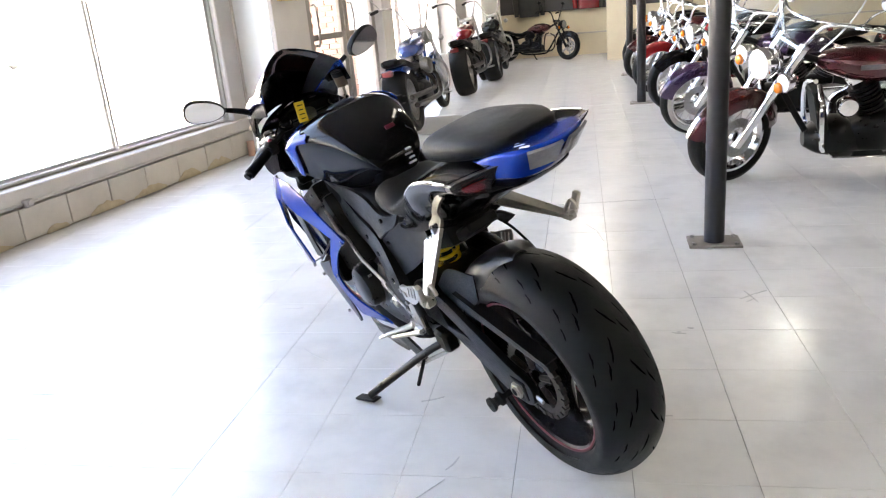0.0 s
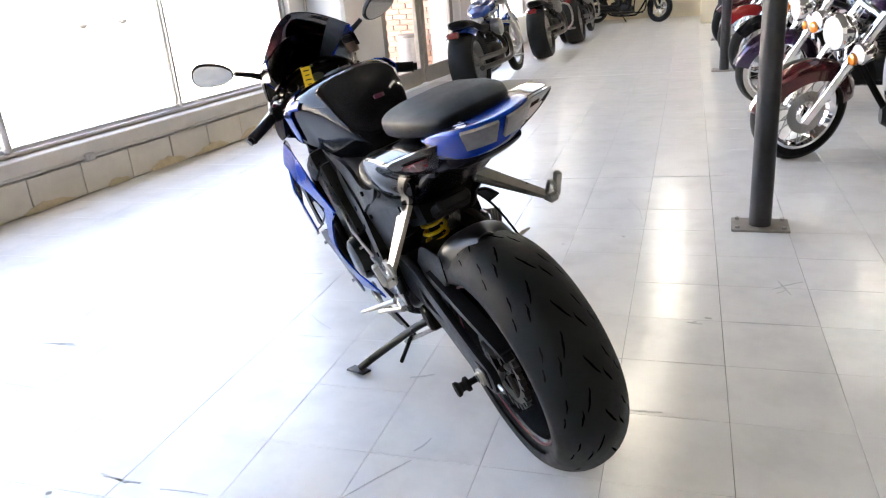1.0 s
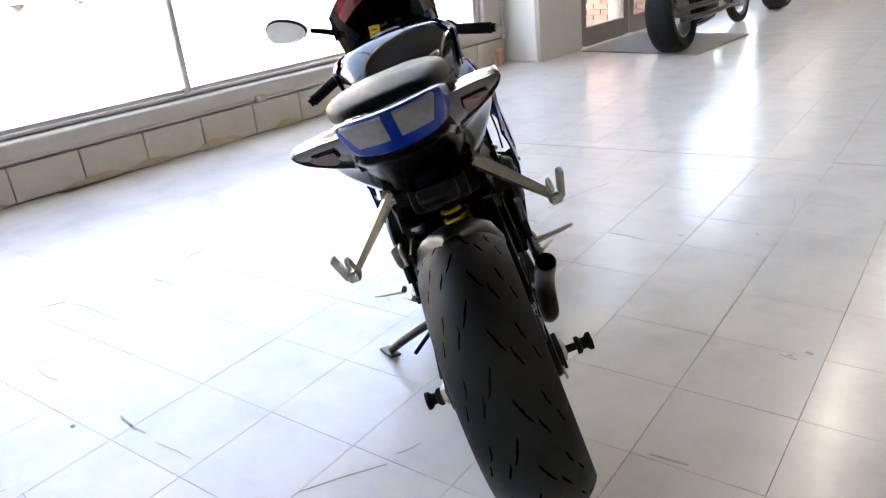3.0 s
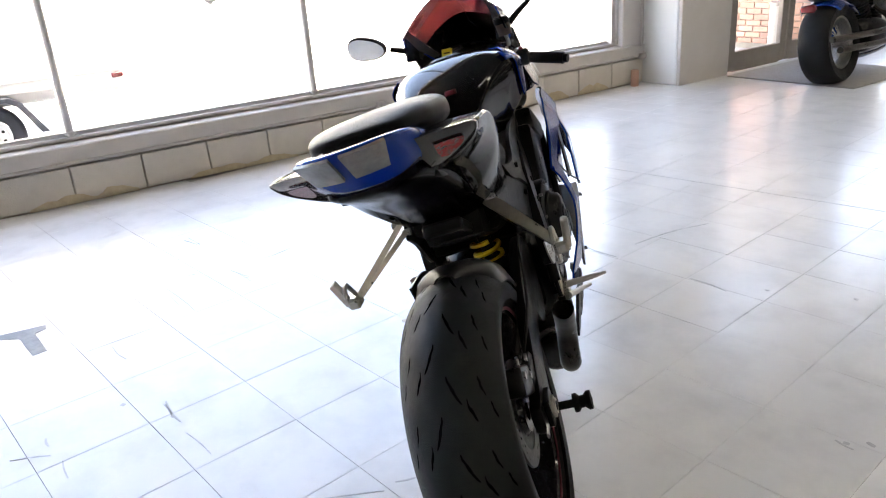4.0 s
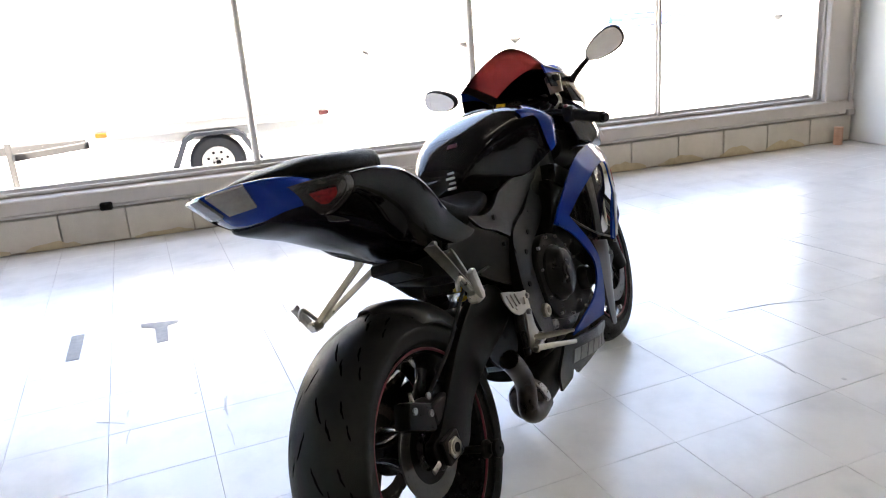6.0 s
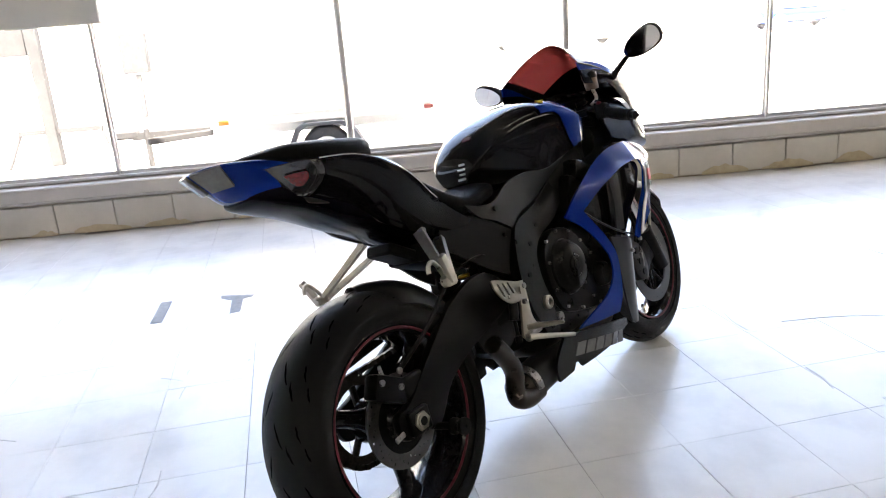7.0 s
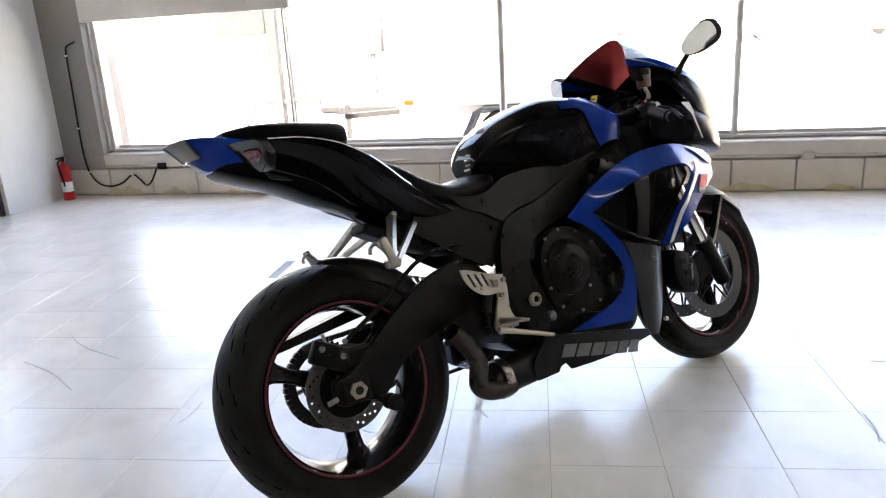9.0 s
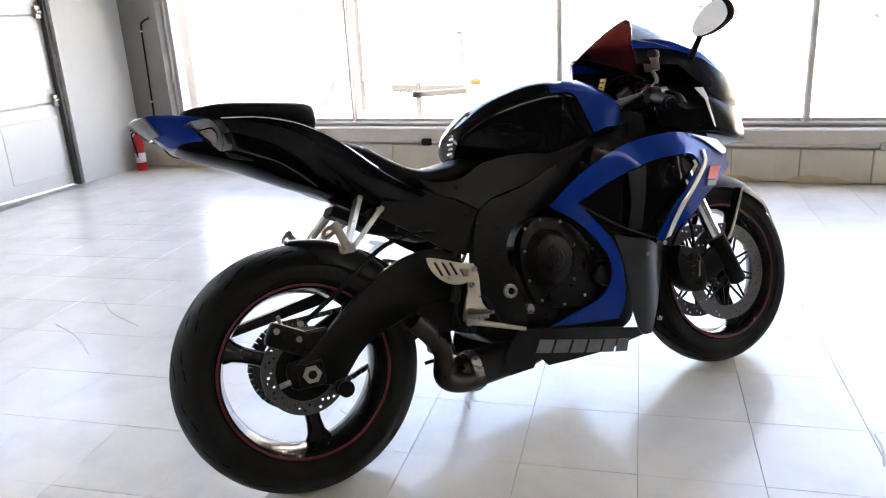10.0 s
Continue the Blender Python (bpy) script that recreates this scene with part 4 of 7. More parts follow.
# hugger over the rear tyre, and chain guard
bm = B()
rings = []
for i in range(19):
    a = radians(86 - 76 * i / 18)
    R0 = 0.326 + 0.012 * math.sin(math.pi * i / 18)
    tip = 1.0 if i > 3 else 0.35 + 0.18 * i
    ring = []
    for j in range(13):
        s = -1 + 2 * j / 12
        y = s * 0.1 * tip
        drop = 0.045 * abs(s) ** 3.0 + (0.02 if abs(s) > 0.95 else 0)
        r = R0 - drop
        ring.append(V3(r * math.cos(a), y, 0.313 + r * math.sin(a)))
    rings.append(ring)
add_loft(bm, rings, closed=False)
bmesh.ops.recalc_face_normals(bm, faces=bm.faces[:])
bmesh.ops.solidify(bm, geom=bm.faces[:], thickness=0.004)
hug = part("rear_hugger", bm, "panelgrey", bike)
part("side_web", shell([(0.1, 0.6, 1), (0.24, 0.58), (0.34, 0.5, 1), (0.3, 0.44, 1), (0.2, 0.46), (0.12, 0.52, 1)], 1, lambda x, z: 0.101, 0.004), "satin", hug)
cg = [(0.24, 0.47, 1), (0.22, 0.505, 1), (0.0, 0.462), (-0.14, 0.432, 1), (-0.145, 0.415, 1), (0.0, 0.436)]
part("chain_guard", add_box(plate(cg, 0.086, 0.118, 3, 0.004), (0.05, 0.1, 0.473), (0.38, 0.045, 0.005), Matrix.Rotation(-0.19, 4, "Y")), "satin", bike)

# frame spars
def spar_y(x, z):
    return lerp(x, 0.5, 1.06, 0.152, 0.108) + 0.012 * math.sin(max(0, min(1, (z - 0.3) / 0.4)) * math.pi)


spar = [(1.06, 0.81, 1), (0.97, 0.785), (0.88, 0.765), (0.766, 0.717), (0.649, 0.672), (0.562, 0.655), (0.503, 0.63), (0.471, 0.564), (0.46, 0.49), (0.475, 0.42), (0.498, 0.37), (0.53, 0.312, 1), (0.598, 0.304, 1), (0.592, 0.361), (0.566, 0.45), (0.562, 0.519), (0.585, 0.56), (0.632, 0.585), (0.727, 0.61), (0.82, 0.655), (0.95, 0.7), (1.04, 0.72, 1)]
fr = None
for s in (1, -1):
    ob = xpart("frame_spar", shell(spar, s, spar_y, 0.03, 0.05), "frame", bike if fr is None else fr)
    fr = fr or ob
for s in (1, -1):
    bm = add_lathe(B(), [(0.009, s * 0.15), (0.019, s * 0.15), (0.019, s * 0.168), (0.015, s * 0.172), (0.0105, s * 0.172), (0.009, s * 0.166)], (0.549, 0, 0.406), 20)
    xpart("pivot_cap", bm, "alu", fr, "bright swingarm pivot cap")
    for q in ((0.55, 0.575), (0.555, 0.335), (0.61, 0.615), (0.88, 0.735), (0.5, 0.5)):
        yy = s * (spar_y(*q) + 0.003)
        xpart("bolt", add_cyl(B(), (q[0], yy - s * 0.01, q[1]), (q[0], yy, q[1]), 0.0075, n=12), "dark", fr)
part("steering_head", add_cyl(B(), (1.1, 0, 0.86), (1.2, 0, 0.66), 0.04, n=20), "frame", fr)
part("cross_member", box((0.48, 0, 0.55), (0.06, 0.28, 0.06), 0.01), "frame", fr)

# engine: crankcase, barrels, covers
eng = part("engine", hull([(0.46, 0.36, 0.12, 0.06, 0.06), (0.52, 0.37, 0.165, 0.1, 0.11), (0.62, 0.38, 0.17, 0.13, 0.13), (0.78, 0.37, 0.165, 0.12, 0.12), (0.9, 0.36, 0.14, 0.07, 0.08)], 3.5), "engine", bike)
part("cylinder_block", box((0.86, 0, 0.56), (0.2, 0.34, 0.26), 0.02, Matrix.Rotation(radians(24), 4, "Y"), 2), "engine", eng)
part("head_cover", box((0.95, 0, 0.68), (0.22, 0.36, 0.07), 0.02, Matrix.Rotation(radians(24), 4, "Y"), 2), "engine", eng)
part("clutch_cover", add_lathe(B(), [(0.001, -0.236), (0.03, -0.236), (0.034, -0.232), (0.058, -0.232), (0.066, -0.226), (0.074, -0.205), (0.08, -0.2), (0.085, -0.17), (0.085, -0.14)], (0.672, 0, 0.47), 48), "engine", eng, "round dark clutch cover")
part("cover_badge", add_lathe(B(), [(0.001, -0.2375), (0.016, -0.2375), (0.018, -0.2355)], (0.672, 0, 0.47), 24), "frame", eng)
bm = B()
add_lathe(bm, [(0.001, -0.225), (0.03, -0.225), (0.036, -0.217), (0.038, -0.19), (0.038, -0.14)], (0.838, 0, 0.398), 32)
part("starter_cover", bm, "engine", eng, "round dark starter clutch cover")
part("side_cover", plate([(0.585, 0.54), (0.66, 0.585), (0.75, 0.56), (0.83, 0.47), (0.895, 0.41), (0.88, 0.34), (0.8, 0.315), (0.7, 0.33), (0.6, 0.36), (0.565, 0.45)], -0.15, -0.19, 4, 0.006), "engine", eng)
for q in ((0.585, 0.5), (0.6, 0.56), (0.66, 0.578), (0.73, 0.562), (0.78, 0.52), (0.82, 0.47), (0.888, 0.4), (0.872, 0.345), (0.8, 0.322), (0.7, 0.338), (0.62, 0.362), (0.585, 0.42), (0.745, 0.4), (0.77, 0.35)):
    part("cover_bolt", add_cyl(B(), (q[0], -0.185, q[1]), (q[0], -0.198, q[1]), 0.0046, n=8), "steel", eng)
part("oil_filler", add_cyl(B(), (0.575, -0.15, 0.345), (0.575, -0.19, 0.345), 0.014, n=12), "steel", eng)
part("stator_cover", add_lathe(B(), [(0.001, 0.225), (0.05, 0.225), (0.066, 0.215), (0.074, 0.19), (0.074, 0.14)], (0.72, 0, 0.42), 40), "engine", eng, "round dark stator cover")
part("sprocket_cover", plate([(0.48, 0.46), (0.56, 0.48), (0.6, 0.42), (0.57, 0.35), (0.49, 0.34)], 0.14, 0.185, 4, 0.006), "engine", eng)
for q in ((0.66, 0.475), (0.72, 0.5), (0.78, 0.47), (0.785, 0.38), (0.72, 0.345), (0.655, 0.37), (0.5, 0.45), (0.58, 0.4), (0.5, 0.35)):
    part("cover_bolt", add_cyl(B(), (q[0], 0.185, q[1]), (q[0], 0.197, q[1]), 0.0046, n=8), "steel", eng)
part("clutch_arm", add_tube(B(), [(0.57, 0.195, 0.47), (0.62, 0.2, 0.52), (0.7, 0.19, 0.56), (0.85, 0.17, 0.66)], 0.006, n=8), "steel", eng)
part("shift_rod", add_cyl(B(), (0.44, 0.19, 0.36), (0.58, 0.2, 0.47), 0.006, n=8), "steel", eng)
part("radiator", box((1.0, 0, 0.5), (0.05, 0.36, 0.3), 0.008, Matrix.Rotation(radians(14), 4, "Y")), "dark", bike, "dark finned radiator")
part("air_box", hull([(0.62, 0.66, 0.1, 0.06, 0.06), (0.75, 0.7, 0.13, 0.07, 0.08), (0.95, 0.73, 0.13, 0.07, 0.07), (1.05, 0.74, 0.09, 0.05, 0.05)], 3), "dark", bike)

# exhaust, low on the right
ex = part("muffler", hull([(0.392, 0.212, 0.028, 0.028, 0.028), (0.405, 0.212, 0.046, 0.046, 0.042), (0.45, 0.214, 0.052, 0.05, 0.046), (0.56, 0.222, 0.055, 0.05, 0.045), (0.66, 0.235, 0.05, 0.045, 0.04)], 2.2), "satin", bike, "dark underslung muffler")
for v in ex.data.vertices:
    v.co.y -= 0.1
part("clamp", add_lathe(B(), [(0.05, -0.013), (0.055, -0.013), (0.056, 0), (0.055, 0.013), (0.05, 0.013)], n=32), "steel", ex)
cl = ex.children[0]
cl.matrix_basis = pose(0.425, -0.1, 0.212, 0, 0, 90)
part("end_cap", add_lathe(B(), [(0.001, -0.02), (0.03, -0.02), (0.044, -0.01), (0.05, 0.004)], n=28), "pipe", ex)
ex.children[1].matrix_basis = pose(0.4, -0.1, 0.212, 0, 0, -90)
bm = add_tube(B(), [(0.44, -0.13, 0.195), (0.375, -0.135, 0.197), (0.33, -0.14, 0.225), (0.335, -0.15, 0.285), (0.31, -0.16, 0.335), (0.262, -0.17, 0.39)], 0.0255, n=20, cap=False)
add_tube(bm, [(0.335, -0.15, 0.285), (0.31, -0.16, 0.335), (0.263, -0.17, 0.389)], 0.0225, n=20, cap=False)
part("outlet_pipe", bm, "pipe", ex, "heat-stained bent outlet pipe")
part("heat_shield", shell([(0.27, 0.4), (0.3, 0.53), (0.38, 0.52), (0.43, 0.46), (0.42, 0.36), (0.34, 0.33)], -1, lambda x, z: 0.118, 0.01), "satin", bike)

# fuel tank
TANK = [(0.509, 0.8, 0.045, 0.01), (0.517, 0.834, 0.066, 0.015), (0.542, 0.87, 0.088, 0.022), (0.603, 0.914, 0.112, 0.032), (0.682, 0.945, 0.134, 0.04), (0.771, 0.964, 0.158, 0.046), (0.857, 0.956, 0.18, 0.052), (0.93, 0.932, 0.184, 0.056), (1.0, 0.895, 0.15, 0.046), (1.045, 0.85, 0.08, 0.03)]


def tank_half(x, top, w, fall, grow=0.0):
    """Half section from the crest over the shoulder ridge to the foot: a knee recess lies below the ridge."""
    k = lerp(x, 0.8, 0.91, 1, 0)
    zr = top - fall
    w, top = w + grow, top + grow
    out = [(w * q, top - fall * (0.35 * q * q + 0.65 * q ** 5)) for q in (0, 0.2, 0.4, 0.58, 0.72, 0.84, 0.93)]
    out.append((w, zr))
    foot = lerp(x, 0.5, 0.68, 0.765, 0.742) + lerp(x, 0.76, 0.92, 0, 0.055)
    for q in (0.06, 0.14, 0.26, 0.4, 0.55, 0.7, 0.85, 1.0):
        dent = -0.007 * k * math.sin(math.pi * min(1, q * 1.15) ** 0.6) + 0.012 * (1 - k) * q
        out.append((w - dent - 0.034 * k * q, zr + (foot - zr) * q))
    return out


def tank_ring(r):
    h = tank_half(*r)
    pts = [(y, z) for y, z in h] + [(0.0, 0.73)] + [(-y, z) for y, z in h[:0:-1]]
    return [V3(r[0], y, z) for y, z in pts]


ft = xpart("fuel_tank", add_loft(B(), [tank_ring(r) for r in blend(TANK, 5)]), "black", bike, "glossy black fuel tank with knee recesses", sharp=34)
bm = B()
for s in (1, -1):
    rings = []
    for r in blend(TANK, 5):
        if 0.77 < r[0] < 1.05:
            h = tank_half(*r, 0.003)
            last = int(round(lerp(r[0], 0.83, 0.89, 8, 15)))
            first = int(round(lerp(r[0], 0.8, 0.92, 6, 3)))
            a, b = h[first], h[last]
            seg = h[first:last + 1]
            pick = [seg[min(int(i * (len(seg) - 1) / 12), len(seg) - 1)] for i in range(13)]
            frac = [i * (len(seg) - 1) / 12 - int(i * (len(seg) - 1) / 12) for i in range(13)]
            nxt = [seg[min(int(i * (len(seg) - 1) / 12) + 1, len(seg) - 1)] for i in range(13)]
            rings.append([V3(r[0], s * (p[0] + (n_[0] - p[0]) * f + 0.002), p[1] + (n_[1] - p[1]) * f + 0.001) for p, n_, f in zip(pick, nxt, frac)])
    add_loft(bm, rings, closed=False)
bmesh.ops.recalc_face_normals(bm, faces=bm.faces[:])
bmesh.ops.solidify(bm, geom=bm.faces[:], thickness=-0.003)
xpart("tank_panel", bm, "blue", ft, "blue painted tank corner")
xpart("filler_cap", add_loft(B(), [[V3(0.82 + r * math.cos(a), r * math.sin(a), z - 0.004 - 0.10 * r * math.cos(a)) for a in (2 * math.pi * i / 24 for i in range(24))] for r, z in ((0.045, 0.957), (0.045, 0.966), (0.035, 0.971), (0.012, 0.972))]), "frame", ft)
xpart("tank_badge", box((0.575, -0.03, 0.898), (0.014, 0.03, 0.003), 0.001, Matrix.Rotation(radians(-44), 4, "Y")), "red", ft, "small red tank badge")
for k in range(4):
    z = 0.79 + k * 0.013
    xpart("tank_mark", box((0.505 + k * 0.0035, -0.03 - 0.004 * (k % 2), z + 0.004), (0.005, 0.026 - 0.007 * (k % 2), 0.006), 0.001, Matrix.Rotation(radians(-14), 4, "Y")), "white", ft, "short white mark")

# plastic covers between tank, seat and spars
def cover_y(x, z):
    return lerp(z, 0.64, 0.76, spar_y(max(x, 0.45), z) - 0.006, 0.138) - 0.12 * max(0, 0.45 - x)


cov = [(0.36, 0.735, 1), (0.42, 0.718), (0.48, 0.722), (0.55, 0.752), (0.66, 0.762), (0.79, 0.752), (0.9, 0.8, 1), (0.91, 0.785, 1), (0.77, 0.722), (0.65, 0.678), (0.56, 0.66), (0.503, 0.634, 1), (0.45, 0.668), (0.4, 0.69)]
low = [(0.28, 0.735, 1), (0.34, 0.716), (0.42, 0.682), (0.5, 0.63, 1), (0.468, 0.57), (0.45, 0.52, 1), (0.38, 0.56), (0.3, 0.62), (0.24, 0.66, 1)]
for s in (1, -1):
    c = xpart("side_cover", shell(cov, s, cover_y, 0.01, 0.05), "satin", bike, "satin black side cover")
    xpart("fastener", add_cyl(B(), (0.46, s * 0.13, 0.7), (0.46, s * 0.149, 0.7), 0.007, n=12), "dark", c)
    c = xpart("frame_cover", shell(low, s, lambda x, z: lerp(x, 0.28, 0.5, 0.112, 0.148), 0.008, 0.05), "satin", bike, "satin black frame cover below the seat")
    xpart("fastener", add_cyl(B(), (0.47, s * 0.13, 0.625), (0.47, s * 0.15, 0.625), 0.007, n=12), "dark", c)

part("seat_base", hull([(0.3, 0.7, 0.1, 0.03, 0.05), (0.4, 0.69, 0.115, 0.035, 0.06), (0.55, 0.69, 0.125, 0.035, 0.06), (0.7, 0.71, 0.125, 0.035, 0.06), (0.85, 0.74, 0.12, 0.035, 0.05), (0.95, 0.77, 0.1, 0.02, 0.03)], 3.2), "satin", bike)

# rider seat, pillion pad
xpart("rider_seat", hull([(0.15, 0.84, 0.05, 0.028, 0.03), (0.175, 0.838, 0.1, 0.034, 0.06), (0.24, 0.815, 0.118, 0.034, 0.06), (0.31, 0.772, 0.126, 0.028, 0.06), (0.38, 0.742, 0.132, 0.026, 0.045), (0.45, 0.742, 0.132, 0.03, 0.035), (0.52, 0.748, 0.112, 0.03, 0.034), (0.56, 0.752, 0.07, 0.014, 0.03), (0.575, 0.75, 0.03, 0.004, 0.02)], 2.4), "vinyl", bike, "black vinyl rider's seat")
ps = xpart("pillion_seat", hull([(-0.178, 0.97, 0.03, 0.006, 0.01), (-0.165, 0.97, 0.075, 0.014, 0.02), (-0.1, 0.967, 0.104, 0.024, 0.03), (-0.03, 0.959, 0.114, 0.028, 0.036), (0.05, 0.948, 0.115, 0.031, 0.038), (0.105, 0.94, 0.108, 0.033, 0.038), (0.13, 0.936, 0.094, 0.029, 0.036), (0.14, 0.934, 0.06, 0.018, 0.024)], 3.0), "vinyl", bike, "thick black vinyl pillion pad")
xpart("seam", add_loft(B(), [sup_ring(x, 0.941, 0.1105, 0.0335, 0.039, 3.0, 32) for x in (0.092, 0.096)]), "dark", ps)

# tail unit
def offset(bm, y):
    for v in bm.verts:
        v.co.y += y
    return bm


def sweep(y, z):
    """How far the back face lies ahead of the tip."""
    return 0.92 * max(0, 0.978 - z) + 0.04 * (y / 0.085) ** 2


bm = hull([(-0.2885, 0.955, 0.002, 0.002, 0.002), (-0.2882, 0.955, 0.03, 0.009, 0.018), (-0.288, 0.955, 0.058, 0.015, 0.032), (-0.286, 0.955, 0.08, 0.02, 0.052), (-0.274, 0.955, 0.089, 0.022, 0.06), (-0.235, 0.95, 0.097, 0.022, 0.062), (-0.15, 0.936, 0.1, 0.022, 0.056), (-0.05, 0.916, 0.1, 0.022, 0.06), (0.06, 0.892, 0.1, 0.02, 0.08), (0.15, 0.856, 0.1, 0.018, 0.095), (0.25, 0.8, 0.098, 0.016, 0.1), (0.32, 0.755, 0.09, 0.012, 0.08)], 4.2, 56)
for v in bm.verts:
    v.co.x += min(max((-0.1 - v.co.x) / 0.15, 0), 1) * sweep(v.co.y, v.co.z)
tail = xpart("tail_cowl", bm, "blue", bike, "blue painted tail cowl")


def pod_ring(x, w, zt, zb, s, k, grow=0.0):
    """Section of the wing-like pod: flat top, sharp outer ridge, side curving in below; k sweeps the back face."""
    w, zt, zb = w + grow, zt + grow, zb - grow
    pts = [(0.07, zt + 0.006), (0.07 + 0.5 * (w - 0.07), zt + 0.005), (w - 0.012, zt + 0.0005), (w - 0.003, zt - 0.002), (w, zt - 0.007)]
    for i in range(1, 10):
        t = i / 9
        pts.append((0.098 + (w - 0.099) * (1 - t ** 1.9), zt - 0.007 - (zt - 0.007 - zb) * t ** 0.95))
    pts += [(0.085, zb + 0.002), (0.07, zb + 0.008), (0.066, (zt + zb) / 2)]
    return [V3(x + k * (0.95 * (zt - z) + 0.4 * (y - 0.08)), s * y, z) for y, z in pts]


POD = [(-0.176, 0.186, 0.938, 0.872), (-0.13, 0.189, 0.936, 0.858), (-0.05, 0.189, 0.93, 0.83), (0.03, 0.187, 0.914, 0.795), (0.09, 0.183, 0.893, 0.765), (0.14, 0.176, 0.866, 0.738), (0.19, 0.163, 0.83, 0.714), (0.24, 0.147, 0.79, 0.69), (0.3, 0.136, 0.747, 0.668), (0.37, 0.128, 0.705, 0.648), (0.45, 0.12, 0.664, 0.63)]
for s in (1, -1):
    rows = blend(POD, 4)
    shear = lambda x: min(max((0.1 - x) / 0.27, 0), 1)
    tp = xpart("tail_panel", add_loft(B(), [pod_ring(r[0], r[1], r[2], r[3], s, shear(r[0])) for r in rows if r[0] > -0.156]), "black", tail, "glossy black tail side panel")
    # chrome tube along the ridge puts in the gloss panel's highlight
    xpart("stripe", add_tube(B(), [(r[0] + 0.04 * shear(r[0]), s * (r[1] - 0.003), r[2] - 0.002) for r in rows[3:30:2]], 0.0017, n=6, k=1), "chrome", tp, "thin bright edge line")
    w = xpart("turn_signal", add_loft(B(), [pod_ring(r[0], r[1], r[2], r[3], s, shear(r[0]), -0.001) for r in rows if r[0] < -0.15]), "signal", tail, "clear wedge-shaped turn signal")
    face = pod_ring(*POD[0], s, 1.0)
    mid = sum(face, V3(0, 0, 0)) / len(face)
    back = V3(-0.003, 0, -0.001)
    xpart("bulb_lens", add_loft(B(), [[mid + V3(0.0, s * 0.004, -0.002) + (p - mid) * 0.4 + back * q for p in face] for q in (0.1, 0.7)]), "redlens", w, "red inner lens")
    xpart("lens_rim", add_tube(B(), [p + back * 0.4 for p in face[:14]], 0.001, n=6, k=1), "signal", w)
    # tail lamp panes set flush in the sloping back
    grid = []
    for a in range(7):
        z = 0.974 - 0.043 * a / 6
        w = 0.073 - 0.014 * a / 6
        grid.append([V3(-0.2895 + sweep(y, z), s * y, z) for y in (0.0085 + (w - 0.0085) * q / 6 for q in range(7))])
    bm = add_loft(B(), grid, closed=False)
    bmesh.ops.recalc_face_normals(bm, faces=bm.faces[:])
    bmesh.ops.solidify(bm, geom=bm.faces[:], thickness=0.006)
    bmesh.ops.translate(bm, vec=(-0.003, 0, 0), verts=bm.verts[:])
    lm = xpart("tail_lamp", bm, "lens", tail, "smoked clear tail lamp")
    for q in range(5):
        yy = 0.015 + 0.0085 * q
        xpart("lens_rib", add_tube(B(), [(-0.2935 + sweep(yy, z), s * yy, z) for z in (0.967, 0.952, 0.938)], 0.0009, n=5, k=1), "lens", lm)
ut = xpart("undertray", hull([(-0.198, 0.896, 0.05, 0.012, 0.004), (-0.18, 0.893, 0.074, 0.025, 0.016), (-0.135, 0.888, 0.088, 0.035, 0.032), (-0.058, 0.866, 0.098, 0.045, 0.04), (0.038, 0.826, 0.1, 0.055, 0.05), (0.12, 0.788, 0.1, 0.055, 0.05), (0.2, 0.745, 0.098, 0.055, 0.052), (0.33, 0.684, 0.09, 0.05, 0.05)], 2.6, pb=2.2), "tray", tail, "glossy black undertray")
for sd in (1, -1):
    xpart("vent", plate([(-0.1, 0.87, 1), (-0.045, 0.853, 1), (-0.035, 0.84, 1), (-0.085, 0.853, 1)], sd * 0.084, sd * 0.094, 1, 0.002), "dark", ut)
for k in range(4):
    xpart("cowl_mark", box((-0.235 + 0.03 * k, 0.06 - 0.008 * k, 0.9745 - 0.0055 * k), (0.024, 0.009, 0.0015), 0.0005, pose(0, 0, 0, -12, 6, 25 + 10 * (k % 2))), "white", tail, "short white mark on the cowl")

# subframe, battery box and shock
part("subframe", box((0.33, 0, 0.645), (0.2, 0.14, 0.1), 0.02, Matrix.Rotation(radians(20), 4, "Y"), 2), "dark", bike)
part("inner_guard", hull([(0.28, 0.66, 0.1, 0.03, 0.025), (0.34, 0.655, 0.115, 0.04, 0.03), (0.44, 0.65, 0.12, 0.04, 0.03), (0.52, 0.64, 0.1, 0.03, 0.03)], 3), "dark", bike)
xpart("plate_bracket", box((0.19, 0, 0.672), (0.1, 0.09, 0.03), 0.006, Matrix.Rotation(radians(28), 4, "Y")), "dark", bike)
sh = xpart("rear_shock", add_cyl(B(), (0.475, -0.01, 0.34), (0.45, -0.01, 0.67), 0.018, n=14), "engine", bike)
bm = add_tube(B(), [(0.464 - 0.0003 * i + 0.034 * math.cos(i * 0.5), -0.01 + 0.034 * math.sin(i * 0.5), 0.445 + 0.0022 * i) for i in range(46)], 0.0062, n=6, k=1)
xpart("spring", bm, "yellow", sh, "yellow coil spring")
xpart("reservoir", add_cyl(B(), (0.3, -0.075, 0.635), (0.36, -0.075, 0.61), 0.022, n=14), "dark", sh)

